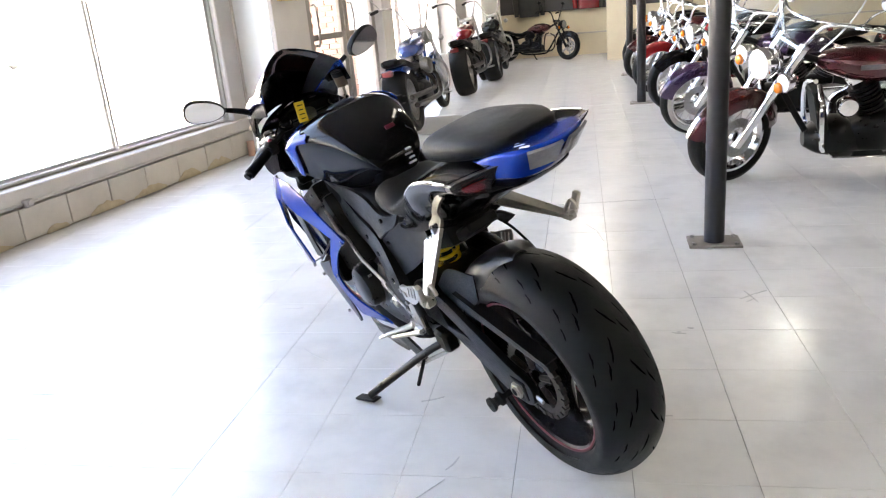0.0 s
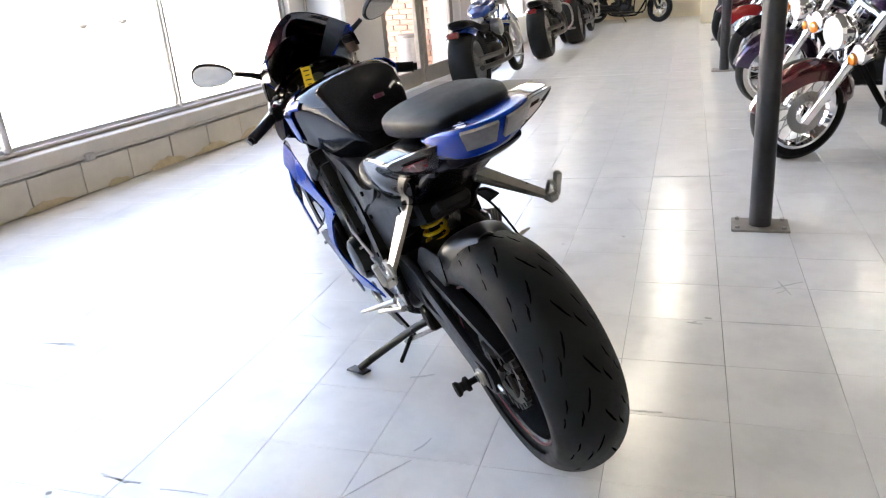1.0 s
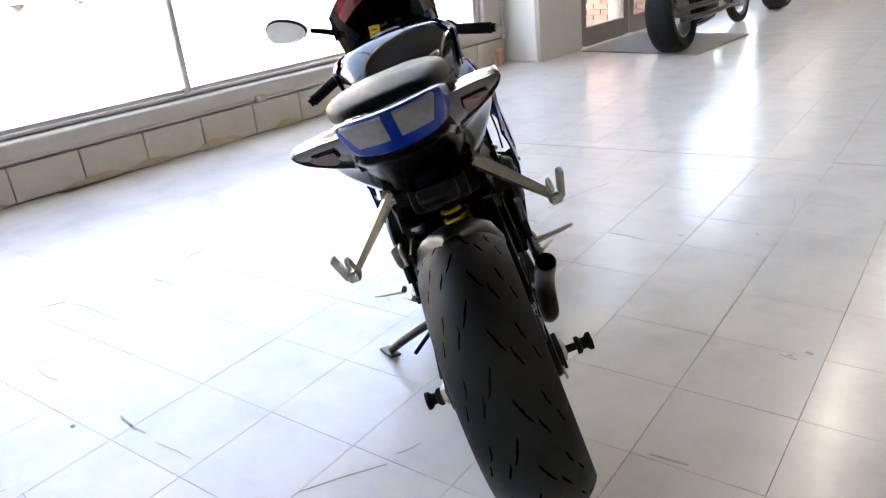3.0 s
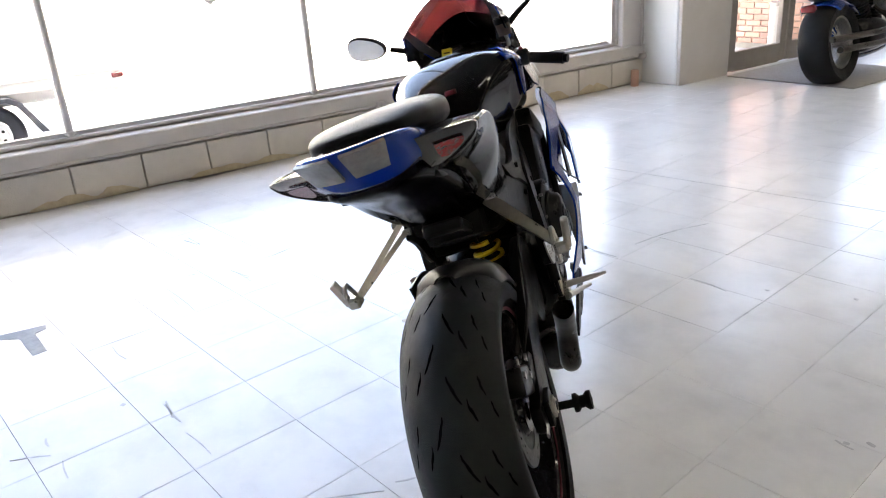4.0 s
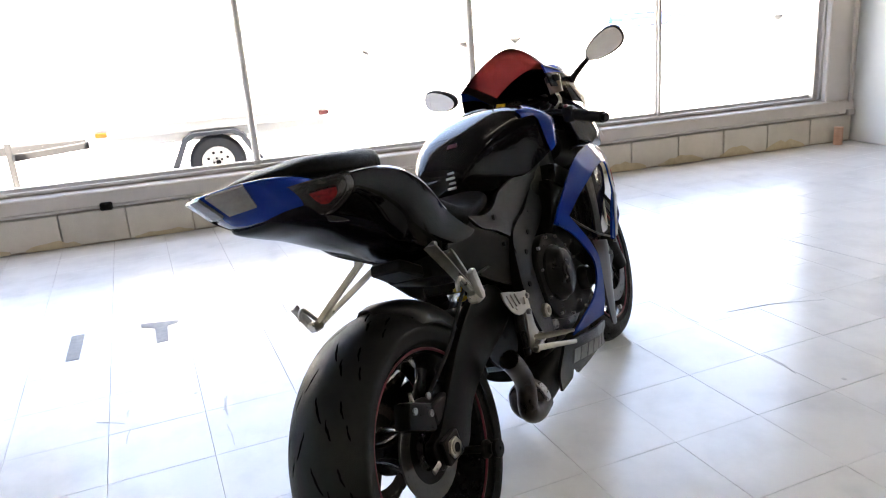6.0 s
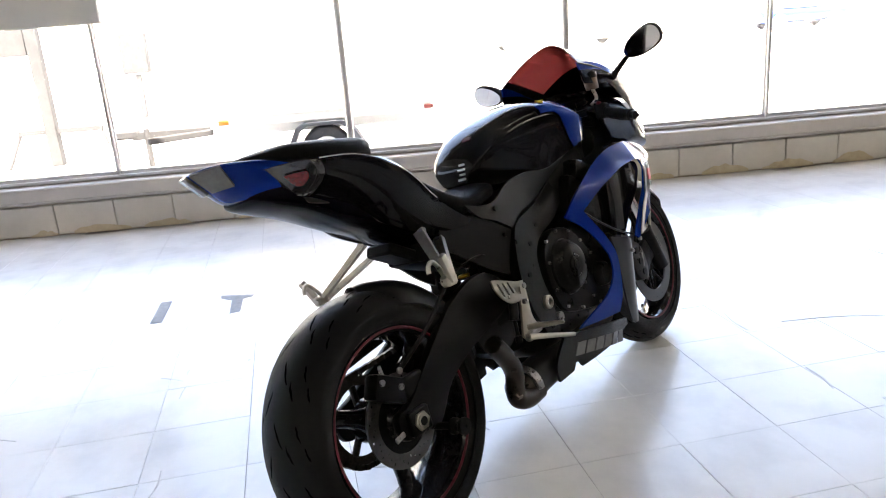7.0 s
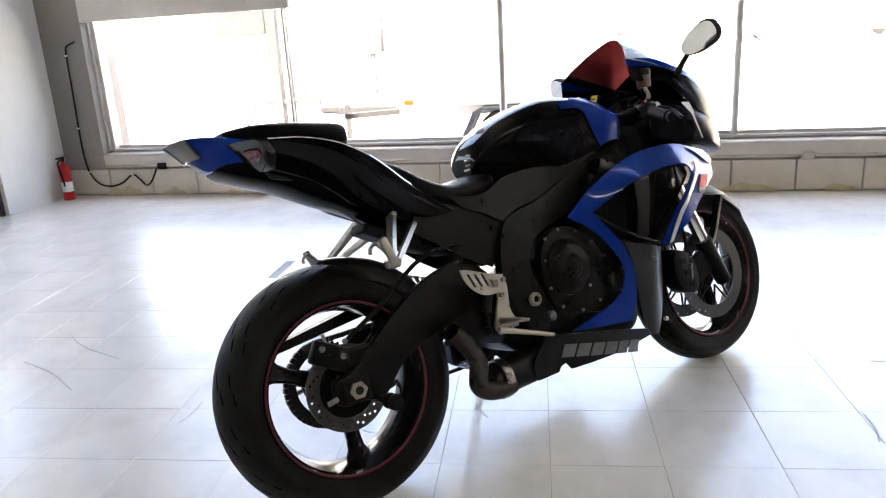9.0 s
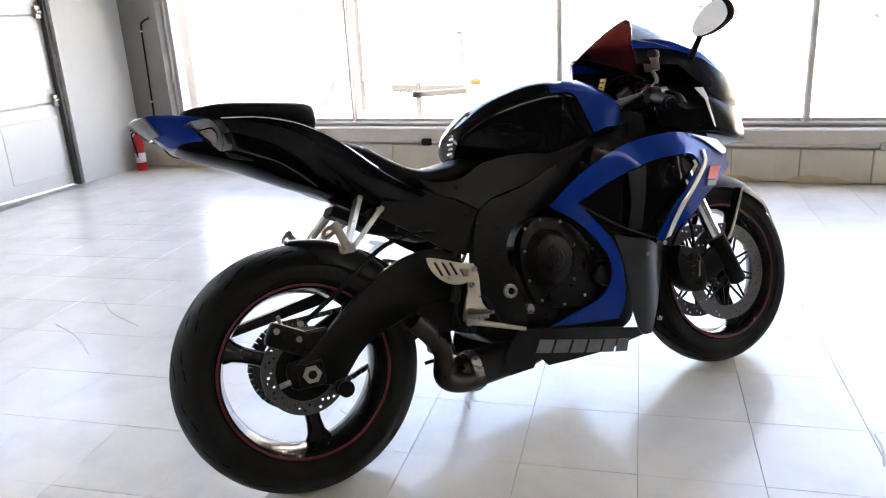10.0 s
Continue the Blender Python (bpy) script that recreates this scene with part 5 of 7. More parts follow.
# passenger peg hangers: two flat cast arms meeting at the peg
def flat_arm(bm, a, b, w0, w1, th):
    a, b = Vector(a), Vector(b)
    d = (b - a).normalized()
    side = d.cross(V3(0, 0.55, 0.83)).normalized()
    up = side.cross(d).normalized()
    rings = []
    for q in range(5):
        t = q / 4
        w = w0 + (w1 - w0) * t
        p = a + (b - a) * t
        rings.append([p + side * (w * c) + up * (th * e) for c, e in ((-0.5, -0.5), (-0.2, -0.5), (-0.2, -0.25), (0.2, -0.25), (0.2, -0.5), (0.5, -0.5), (0.5, 0.5), (-0.5, 0.5))])
    add_loft(bm, rings)


for s in (1, -1):
    bm = B()
    foot_ = V3(0.112, s * 0.228, 0.6)
    flat_arm(bm, (0.2, s * 0.1, 0.712), foot_, 0.028, 0.017, 0.012)
    flat_arm(bm, (0.25, s * 0.112, 0.676), foot_ + V3(0.012, 0, -0.004), 0.025, 0.016, 0.012)
    add_box(bm, foot_, (0.036, 0.03, 0.026), bev=0.006)
    hg = xpart("peg_hanger", bm, "alu", bike, "bare alloy passenger peg hanger", sharp=25)
    bm = add_box(B(), (0.098, s * 0.246, 0.63), (0.02, 0.016, 0.072), pose(0, 0, 0, -s * 8, -22, 0), 0.006, 2)
    xpart("passenger_peg", bm, "alu", hg)
    xpart("guard_hook", add_tube(B(), [(0.12, s * 0.22, 0.606), (0.085, s * 0.222, 0.65), (0.066, s * 0.222, 0.645), (0.062, s * 0.222, 0.63)], 0.0055, n=6), "alu", hg)
    for q in ((0.2, 0.712), (0.25, 0.676)):
        xpart("bolt", add_cyl(B(), (q[0], s * 0.098, q[1]), (q[0], s * 0.118, q[1]), 0.008, n=10), "steel", hg)

# rider footrests
for s in (1, -1):
    fp = xpart("footrest_bracket", plate([(0.415, 0.5, 1), (0.457, 0.497, 1), (0.466, 0.465), (0.462, 0.4), (0.478, 0.368, 1), (0.47, 0.352), (0.41, 0.352), (0.402, 0.366, 1), (0.416, 0.405), (0.43, 0.45)], s * 0.156, s * 0.164, 4, 0.002), "alu", bike, "bare alloy footrest bracket", sharp=30)
    slots = [[(0.343 + 0.021 * k, 0.521 - 0.004 * k, 1), (0.35 + 0.021 * k, 0.521 - 0.004 * k, 1), (0.366 + 0.02 * k, 0.482 - 0.002 * k, 1), (0.359 + 0.02 * k, 0.482 - 0.002 * k, 1)] for k in range(3)]
    slots.append([(0.41, 0.492, 1), (0.436, 0.486, 1), (0.432, 0.468, 1), (0.418, 0.471, 1)])
    xpart("heel_guard", plate([(0.326, 0.536, 1), (0.35, 0.531), (0.42, 0.506), (0.455, 0.498, 1), (0.448, 0.462, 1), (0.423, 0.453), (0.387, 0.456), (0.353, 0.478), (0.331, 0.51)], s * 0.166, s * 0.17, 3, 0, slots), "alu", fp, "slotted alloy heel guard", smooth=False)
    xpart("pivot_block", add_box(add_cyl(B(), (0.41, s * 0.165, 0.352), (0.468, s * 0.17, 0.362), 0.0105, n=12), (0.425, s * 0.172, 0.356), (0.044, 0.02, 0.022), pose(0, 0, 0, 0, -8, 0), 0.005), "steel", fp)
    a = V3(0.42, -0.174, 0.38) if s < 0 else V3(0.405, 0.19, 0.392)
    d = (V3(0.432, -0.277, 0.381) if s < 0 else V3(0.47, 0.28, 0.376)) - a
    u = d.normalized()
    v = u.cross(V3(0, 0, 1)).normalized()
    w = v.cross(u)
    bm = add_loft(B(), [[a + d * t + v * (r * math.cos(q)) + w * (0.75 * r * math.sin(q)) for q in (2 * math.pi * i / 14 for i in range(14))] for t, r in [(0, 0.012)] + [(0.06 + 0.052 * k, (0.0118 if k % 2 else 0.0102) - 0.00022 * k) for k in range(14)] + [(0.8, 0.007), (0.97, 0.0055), (1.0, 0.003)]])
    xpart("footpeg", bm, "alu", fp, "ribbed alloy footpeg")
    xpart("foot_lever", add_tube(B(), [(0.405, s * 0.176, 0.357), (0.45, s * 0.192, 0.342), (0.5, s * 0.206, 0.325), (0.545, s * 0.221, 0.309)], 0.0085, n=10, taper=0.0055), "alu", fp, "pale alloy foot lever")
    xpart("master_cylinder", add_cyl(add_cyl(add_cyl(B(), (0.388, s * 0.158, 0.41), (0.402, s * 0.158, 0.452), 0.013, n=14), (0.381, s * 0.16, 0.36), (0.389, s * 0.158, 0.412), 0.0055, n=10), (0.38, s * 0.16, 0.352), (0.383, s * 0.16, 0.37), 0.0095, n=12), "engine", fp)
    for q in ((0.452, 0.484), (0.44, 0.445), (0.466, 0.37)):
        xpart("bolt", add_cyl(add_cyl(B(), (q[0], s * 0.162, q[1]), (q[0], s * 0.174, q[1]), 0.0075, n=10), (q[0], s * 0.174, q[1]), (q[0], s * 0.1745, q[1]), 0.004, n=6), "steel", fp)

# side stand
st_ = part("side_stand", add_tube(B(), [(0.43, 0.1, 0.265), (0.48, 0.15, 0.24), (0.57, 0.265, 0.17), (0.638, 0.338, 0.115)], 0.0125, n=12), "engine", bike, "grey steel side stand, folded out")
part("foot", box((0.648, 0.348, 0.104), (0.085, 0.038, 0.008), 0.003, pose(0, 0, 0, 15.9, 0, 25)), "engine", st_)
part("spur", add_cyl(B(), (0.5, 0.17, 0.21), (0.43, 0.24, 0.19), 0.006, n=8), "dark", st_)
part("return_spring", add_cyl(B(), (0.42, 0.11, 0.24), (0.52, 0.19, 0.19), 0.007, n=8), "steel", st_)
part("bracket", box((0.43, 0.1, 0.275), (0.07, 0.05, 0.07), 0.01), "engine", st_)

# front fork, brakes, fender
AX = V3(1.385, 0, 0.298)
UP = V3(-0.402, 0, 0.916)
def fpt(t, y=0.0, off=0.0):
    return AX + UP * t + V3(0.916 * off, y, 0.402 * off)


fork = part("front_fork", add_box(add_box(B(), fpt(0.62), (0.07, 0.25, 0.03), Matrix.Rotation(radians(-23.7), 4, "Y"), 0.008), fpt(0.44), (0.08, 0.25, 0.045), Matrix.Rotation(radians(-23.7), 4, "Y"), 0.01), "frame", bike, "dark triple clamps of the fork")
for s in (1, -1):
    y = s * 0.098
    part("outer_tube", add_cyl(add_cyl(B(), fpt(0.4, y), fpt(0.66, y), 0.027, n=20), fpt(0.66, y), fpt(0.675, y), 0.018, n=12), "frame", fork)
    part("dust_seal", add_cyl(B(), fpt(0.385, y), fpt(0.402, y), 0.0285, n=20), "dark", fork)
    part("stanchion", add_cyl(B(), fpt(0.12, y), fpt(0.39, y), 0.0215, n=24), "chrome", fork, "bright steel stanchion")
    bm = add_cyl(add_cyl(B(), fpt(0.02, y), fpt(0.135, y), 0.027, 0.03, n=18), fpt(-0.035, y), fpt(0.03, y), 0.026, 0.028, n=18)
    add_box(bm, fpt(0.07, y * 0.94, -0.055), (0.11, 0.026, 0.085), Matrix.Rotation(radians(-23.7), 4, "Y"), 0.012, 2)
    part("axle_holder", bm, "frame", fork, "black axle holder with brake lug")
    part("axle_nut", add_cyl(add_cyl(B(), (AX.x, s * 0.108, AX.z), (AX.x, s * 0.121, AX.z), 0.0135, n=6), (AX.x, s * 0.121, AX.z), (AX.x, s * 0.123, AX.z), 0.007, n=12), "alu", fork, "bright axle nut")
    cc = fpt(0.085, s * 0.084, -0.125)
    cal = [(1.175, 0.42, 1), (1.225, 0.4), (1.255, 0.36), (1.26, 0.3), (1.245, 0.262, 1), (1.2, 0.27), (1.165, 0.31), (1.155, 0.37)]
    cp = part("front_caliper", plate(cal, s * 0.05, s * 0.118, 3, 0.008), "engine", fork, "dark radial brake caliper")
    for q in ((1.2, 0.375), (1.212, 0.335), (1.222, 0.295)):
        part("pin", add_cyl(B(), (q[0], s * 0.116, q[1]), (q[0], s * 0.122, q[1]), 0.0125, n=14), "frame", cp)
    part("pad_pin", box((1.232, s * 0.1195, 0.335), (0.006, 0.003, 0.05), 0.001, pose(0, 0, 0, 0, 12, 0)), "steel", cp, "bright retaining pin")
    part("brake_hose", add_tube(B(), [cc + V3(0, s * 0.02, 0.06), cc + V3(-0.02, s * 0.04, 0.16), cc + V3(-0.05, s * 0.0, 0.3), cc + V3(-0.1, -s * 0.05, 0.42)], 0.005, n=6), "dark", fork)
bm = B()
rings = []
for i in range(17):
    a = radians(20 + 118 * i / 16)
    wv = lerp(i, 0, 3, 0.03, 0.072)
    ring = []
    for j in range(11):
        q = -1 + 2 * j / 10
        r = 0.318 - 0.05 * abs(q) ** 2.6
        ring.append(AX + V3(r * math.cos(a), q * wv, r * math.sin(a)))
    rings.append(ring)
add_loft(bm, rings, closed=False)
bmesh.ops.recalc_face_normals(bm, faces=bm.faces[:])
bmesh.ops.solidify(bm, geom=bm.faces[:], thickness=0.004)
ff = part("front_fender", bm, "dark", bike, "black front mudguard with a modelled edge highlight")
for s in (1, -1):
    part("fender_side", shell([(1.46, 0.556, 1), (1.49, 0.55, 1), (1.41, 0.42, 1), (1.388, 0.4, 1), (1.392, 0.425, 1)], s, lambda x, z: 0.084, 0.005), "black", ff)
    # pale tube stands in for the highlight along the mudguard stay
    part("fender_edge", add_tube(B(), [(1.49, s * 0.082, 0.55), (1.43, s * 0.088, 0.45), (1.395, s * 0.089, 0.4)], 0.0045, n=6), "alu", ff, "alloy strip for the mudguard stay's highlight")

# side fairings
def fair_y(x, z):
    base = lerp(x, 0.68, 0.95, 0.205, 0.245) - lerp(x, 1.12, 1.36, 0, 0.078)
    return base - 1.3 * max(0, z - 0.66) ** 1.5 - lerp(z, 0.45, 0.18, 0, 0.05)


outer = [(0.682, 0.607, 1), (0.774, 0.673), (0.91, 0.731), (1.03, 0.752), (1.19, 0.745), (1.335, 0.69, 1), (1.345, 0.63, 1), (1.2, 0.55), (1.005, 0.455, 1), (0.985, 0.468, 1), (1.08, 0.56), (1.19, 0.65, 1), (1.15, 0.685), (1.02, 0.685), (0.89, 0.655), (0.765, 0.604, 1), (0.835, 0.51), (0.866, 0.44), (0.876, 0.37), (0.872, 0.31), (0.852, 0.268, 1), (0.74, 0.277), (0.65, 0.288, 1), (0.74, 0.315), (0.81, 0.345), (0.84, 0.4), (0.82, 0.47), (0.76, 0.55)]
for s in (1, -1):
    fa = part("side_fairing", shell(outer, s, fair_y, 0.006, 0.04), "blue", bike, "blue side fairing around a black duct")
    part("duct_panel", shell([(0.765, 0.6, 1), (0.89, 0.65), (1.02, 0.682), (1.15, 0.682), (1.185, 0.652, 1), (1.08, 0.56), (0.99, 0.475, 1), (0.86, 0.51, 1)], s, lambda x, z: fair_y(x, z) - 0.018 - 0.02 * math.sin(max(0, min(1, (x - 0.77) / 0.4)) * math.pi), 0.005, 0.05), "black", fa, "glossy black duct panel")
    part("duct_vane", shell([(0.93, 0.66, 1), (0.99, 0.67, 1), (0.975, 0.58), (0.95, 0.5, 1), (0.91, 0.505, 1), (0.93, 0.58)], s, lambda x, z: fair_y(x, z) - 0.012, 0.006), "satin", fa)
    part("duct_fin", add_tube(B(), [(x, s * (fair_y(x, z) - 0.005), z) for x, z in ((0.775, 0.596), (0.83, 0.555), (0.9, 0.51), (0.985, 0.472))], 0.003, n=6), "satin", fa)
    part("lower_fairing", shell([(0.985, 0.462, 1), (1.005, 0.45, 1), (1.06, 0.45), (1.12, 0.43, 1), (1.062, 0.365), (1.022, 0.315), (0.995, 0.26), (0.96, 0.2, 1), (0.92, 0.215), (0.895, 0.31), (0.88, 0.4), (0.86, 0.5, 1)], s, lambda x, z: fair_y(x, z) - 0.004 - 2.6 * max(0, x - 0.93) ** 1.75, 0.006, 0.02), "panelgrey", fa, "grey-black lower fairing panel")
    wst = [(1.012, 0.463, 1), (1.088, 0.553), (1.198, 0.645), (1.21, 0.69, 1), (1.222, 0.69, 1), (1.213, 0.64), (1.103, 0.548), (1.03, 0.467, 1)]
    part("white_stripe", shell(wst, s, lambda x, z: fair_y(x, z) + 0.006, 0.003, 0.03), "white", fa, "white painted stripe")
    part("white_stripe", shell([(1.19, 0.74, 1), (1.3, 0.715, 1), (1.335, 0.68, 1), (1.31, 0.67), (1.24, 0.715)], s, lambda x, z: fair_y(x, z) + 0.0075, 0.003, 0.03), "white", fa, "white painted stripe")
    part("red_mark", shell([(1.235, 0.64, 1), (1.29, 0.635, 1), (1.265, 0.598, 1), (1.215, 0.605, 1)], s, lambda x, z: fair_y(x, z) + 0.0085, 0.003, 0.03), "redmark", fa, "red block mark")
    part("grey_mark", shell([(1.215, 0.6, 1), (1.262, 0.593, 1), (1.255, 0.58, 1), (1.208, 0.586, 1)], s, lambda x, z: fair_y(x, z) + 0.0085, 0.003, 0.03), "greyletter", fa, "grey bar mark")
    for q in ((0.95, 0.43), (0.985, 0.24), (1.01, 0.452), (0.70, 0.6)):
        y = s * (fair_y(*q) + 0.001)
        part("fastener", add_cyl(B(), (q[0], y - s * 0.008, q[1]), (q[0], y + s * 0.001, q[1]), 0.0065, n=12), "steel" if q[0] > 0.8 else "blue", fa)
    # belly pan
    def belly_y(x, z):
        return lerp(x, 0.4, 0.7, 0.178, 0.2) - lerp(z, 0.3, 0.18, 0, 0.03) - lerp(x, 0.8, 0.98, 0, 0.03)
    bp_ = part("belly_pan", shell([(0.54, 0.302, 1), (0.6, 0.292), (0.8, 0.252), (0.955, 0.215, 1), (0.965, 0.192, 1), (0.8, 0.184), (0.625, 0.186, 1), (0.605, 0.21, 1), (0.59, 0.21, 1), (0.58, 0.19, 1), (0.51, 0.185, 1), (0.5, 0.24)], s, belly_y, 0.008, 0.05), "satin", bike, "satin black belly pan")
    for k in range(6):
        x0 = 0.592 + 0.052 * k
        z0 = 0.266 - 0.0118 * k
        part("block_letter", shell([(x0 + 0.009, z0 - 0.002, 1), (x0 + 0.053, z0 - 0.012, 1), (x0 + 0.039, z0 - 0.0455, 1), (x0 - 0.005, z0 - 0.036, 1)], s, lambda x, z: belly_y(x, z) + 0.0025, 0.002, 0.03), "greyletter", bp_, "plain grey bar")

part("inner_hull", hull([(0.58, 0.25, 0.12, 0.05, 0.05), (0.64, 0.255, 0.15, 0.07, 0.06), (0.85, 0.26, 0.15, 0.09, 0.06), (0.95, 0.27, 0.12, 0.09, 0.06), (1.0, 0.3, 0.08, 0.07, 0.05)], 3), "dark", bike)

# upper fairing, screen, cockpit
nose_rows = [(1.12, 0.83, 0.175, 0.125, 0.075), (1.2, 0.83, 0.185, 0.125, 0.085), (1.3, 0.82, 0.18, 0.11, 0.085), (1.4, 0.79, 0.155, 0.105, 0.075), (1.46, 0.765, 0.12, 0.09, 0.06), (1.515, 0.748, 0.08, 0.065, 0.04), (1.54, 0.737, 0.03, 0.02, 0.02)]
bm = add_loft(B(), [sup_ring(r[0], r[1] - 0.03, r[2], r[3] + 0.03, max(r[4] - 0.025, 0.006), 2.1, 40, pb=9) for r in blend(nose_rows, 4)], cap=False)
bmesh.ops.recalc_face_normals(bm, faces=bm.faces[:])
bmesh.ops.solidify(bm, geom=bm.faces[:], thickness=0.006)
nose = part("upper_fairing", bm, "tray", bike, "glossy black nose fairing")


def screen_ring(x, top, hw, side, c0=1.0, c1=-1.0, n=19):
    out = []
    for i in range(n):
        c = c0 + (c1 - c0) * (0.5 - 0.5 * math.cos(math.pi * i / (n - 1)))
        out.append(V3(x - 0.1 * abs(c) ** 1.5 * max(0, 1.45 - x) / 0.27, c * hw, side + (top - side) * (1 - abs(c) ** 1.75)))
    return out


def screen_mesh(rows, th, c0, c1):
    bm = add_loft(B(), [screen_ring(*r, c0, c1) for r in blend(rows, 4)], closed=False)
    bmesh.ops.recalc_face_normals(bm, faces=bm.faces[:])
    bmesh.ops.solidify(bm, geom=bm.faces[:], thickness=th)
    return bm


SCREEN = [(1.165, 1.125, 0.158, 1.034), (1.24, 1.092, 0.163, 1.008), (1.32, 1.04, 0.158, 0.97), (1.39, 0.972, 0.138, 0.925), (1.45, 0.905, 0.112, 0.875)]
part("windscreen", screen_mesh(SCREEN[:3], 0.003, 0.86, -0.7), "screen", nose, "dark red tinted windscreen")
# same screen in opaque black, for the part no light shines through
part("screen_front", screen_mesh(SCREEN[2:], 0.004, 0.86, -0.7), "tray", nose, "lower screen, opaque black where not lit from behind")
for c0, c1 in ((1.0, 0.86), (-0.7, -1.0)):
    part("screen_border", screen_mesh(SCREEN, 0.004, c0, c1), "satin", nose, "black screen border")
for s in (1, -1):
    bs = B()
    rr, lo_ = [], []
    for x, z0, z1, y0, y1 in ((1.06, 1.036, 0.96, 0.153, 0.165), (1.15, 1.03, 0.95, 0.156, 0.17), (1.2, 1.018, 0.945, 0.157, 0.172), (1.3, 0.98, 0.915, 0.157, 0.17), (1.39, 0.925, 0.875, 0.139, 0.15), (1.45, 0.875, 0.845, 0.113, 0.12)):
        rr.append([V3(x, s * (y0 + (y1 - y0) * t), z0 + (z1 - z0) * t + 0.006 * math.sin(t * math.pi)) for t in (0, 0.15, 0.3, 0.42)])
        lo_.append([V3(x, s * (y0 + (y1 - y0) * min(t, 1.2)), z0 + (z1 - z0) * t + 0.006 * math.sin(min(t, 1) * math.pi)) for t in (0.42 + (lerp(x, 1.2, 1.34, 0.95, 2.3) - 0.42) * j / 5 for j in range(6))])
    add_loft(bs, rr, closed=False)
    bmesh.ops.recalc_face_normals(bs, faces=bs.faces[:])
    bmesh.ops.solidify(bs, geom=bs.faces[:], thickness=0.005)
    part("screen_surround", bs, "blue", nose, "blue strip beside the screen")
    bs = add_loft(B(), lo_, closed=False)
    bmesh.ops.recalc_face_normals(bs, faces=bs.faces[:])
    bmesh.ops.solidify(bs, geom=bs.faces[:], thickness=0.005)
    part("screen_base", bs, "tray", nose)
    part("cheek", shell([(1.08, 0.78, 1), (1.09, 0.84), (1.14, 0.875, 1), (1.24, 0.86), (1.26, 0.78), (1.18, 0.75, 1)], s, lambda x, z: 0.2 - 0.3 * max(0, z - 0.76), 0.006), "tray", nose)
    part("nose_mark", shell([(1.24, 0.875, 1), (1.27, 0.873, 1), (1.275, 0.835, 1), (1.262, 0.835, 1)], s, lambda x, z: 0.19 - 0.3 * abs(z - 0.83), 0.002), "white", nose, "short white mark")
    # mirror
    stalk = xpart("mirror", add_tube(B(), [(1.285, s * 0.15, 0.957), (1.275, s * 0.19, 0.985), (1.255, s * 0.245, 1.015)], 0.0125, n=12, taper=0.008), "dark", bike, "black fairing mirror")
    mh = pose(1.238, s * 0.315, 1.042, 0, 0, 0) @ pose(0, 0, 0, s * 19, -6, -s * 8)
    drop = lambda x, w, h: [V3(x, w * math.copysign(abs(math.cos(a)) ** 0.85, math.cos(a)), h * math.copysign(abs(math.sin(a)) ** 0.85, math.sin(a)) * (1 + 0.24 * s * math.cos(a))) for a in (2 * math.pi * i / 36 for i in range(36))]
    bm = add_loft(B(), [drop(x, w, h) for x, w, h in ((-0.016, 0.066, 0.036), (-0.008, 0.069, 0.039), (0.006, 0.068, 0.038), (0.024, 0.056, 0.031), (0.038, 0.032, 0.017), (0.043, 0.01, 0.005))])
    bmesh.ops.transform(bm, matrix=mh, verts=bm.verts[:])
    xpart("mirror_shell", bm, "dark", stalk)
    bm = add_loft(B(), [drop(x, 0.0635, 0.0335) for x in (-0.0185, -0.0155)])
    bmesh.ops.transform(bm, matrix=mh, verts=bm.verts[:])
    xpart("mirror_glass", bm, "mirror", stalk, "silvered mirror glass")

# cockpit
dash = part("instrument_panel", box((1.19, 0, 0.905), (0.1, 0.2, 0.03), 0.012, Matrix.Rotation(radians(40), 4, "Y"), 2), "dark", bike)
for y, r in ((0.035, 0.045), (-0.05, 0.03)):
    part("gauge", add_loft(B(), [[V3(1.168, y, 0.925) + Matrix.Rotation(radians(40), 3, "Y") @ V3(rr * math.cos(a) * 0.8, rr * math.sin(a), h) for a in (2 * math.pi * i / 24 for i in range(24))] for rr, h in ((r, 0), (r, 0.008), (r * 0.9, 0.009))]), "steel", dash)
part("top_clamp", plate([(1.09, 0.86, 1), (1.19, 0.87, 1), (1.19, 0.89, 1), (1.09, 0.885, 1)], -0.125, 0.125, 1, 0.006), "engine", bike)
for y in (0.098, -0.098, 0.0):
    part("stem_nut", add_cyl(B(), (1.135, y, 0.88), (1.12, y, 0.905), 0.022, n=14), "alu", bike, "bright fork cap")
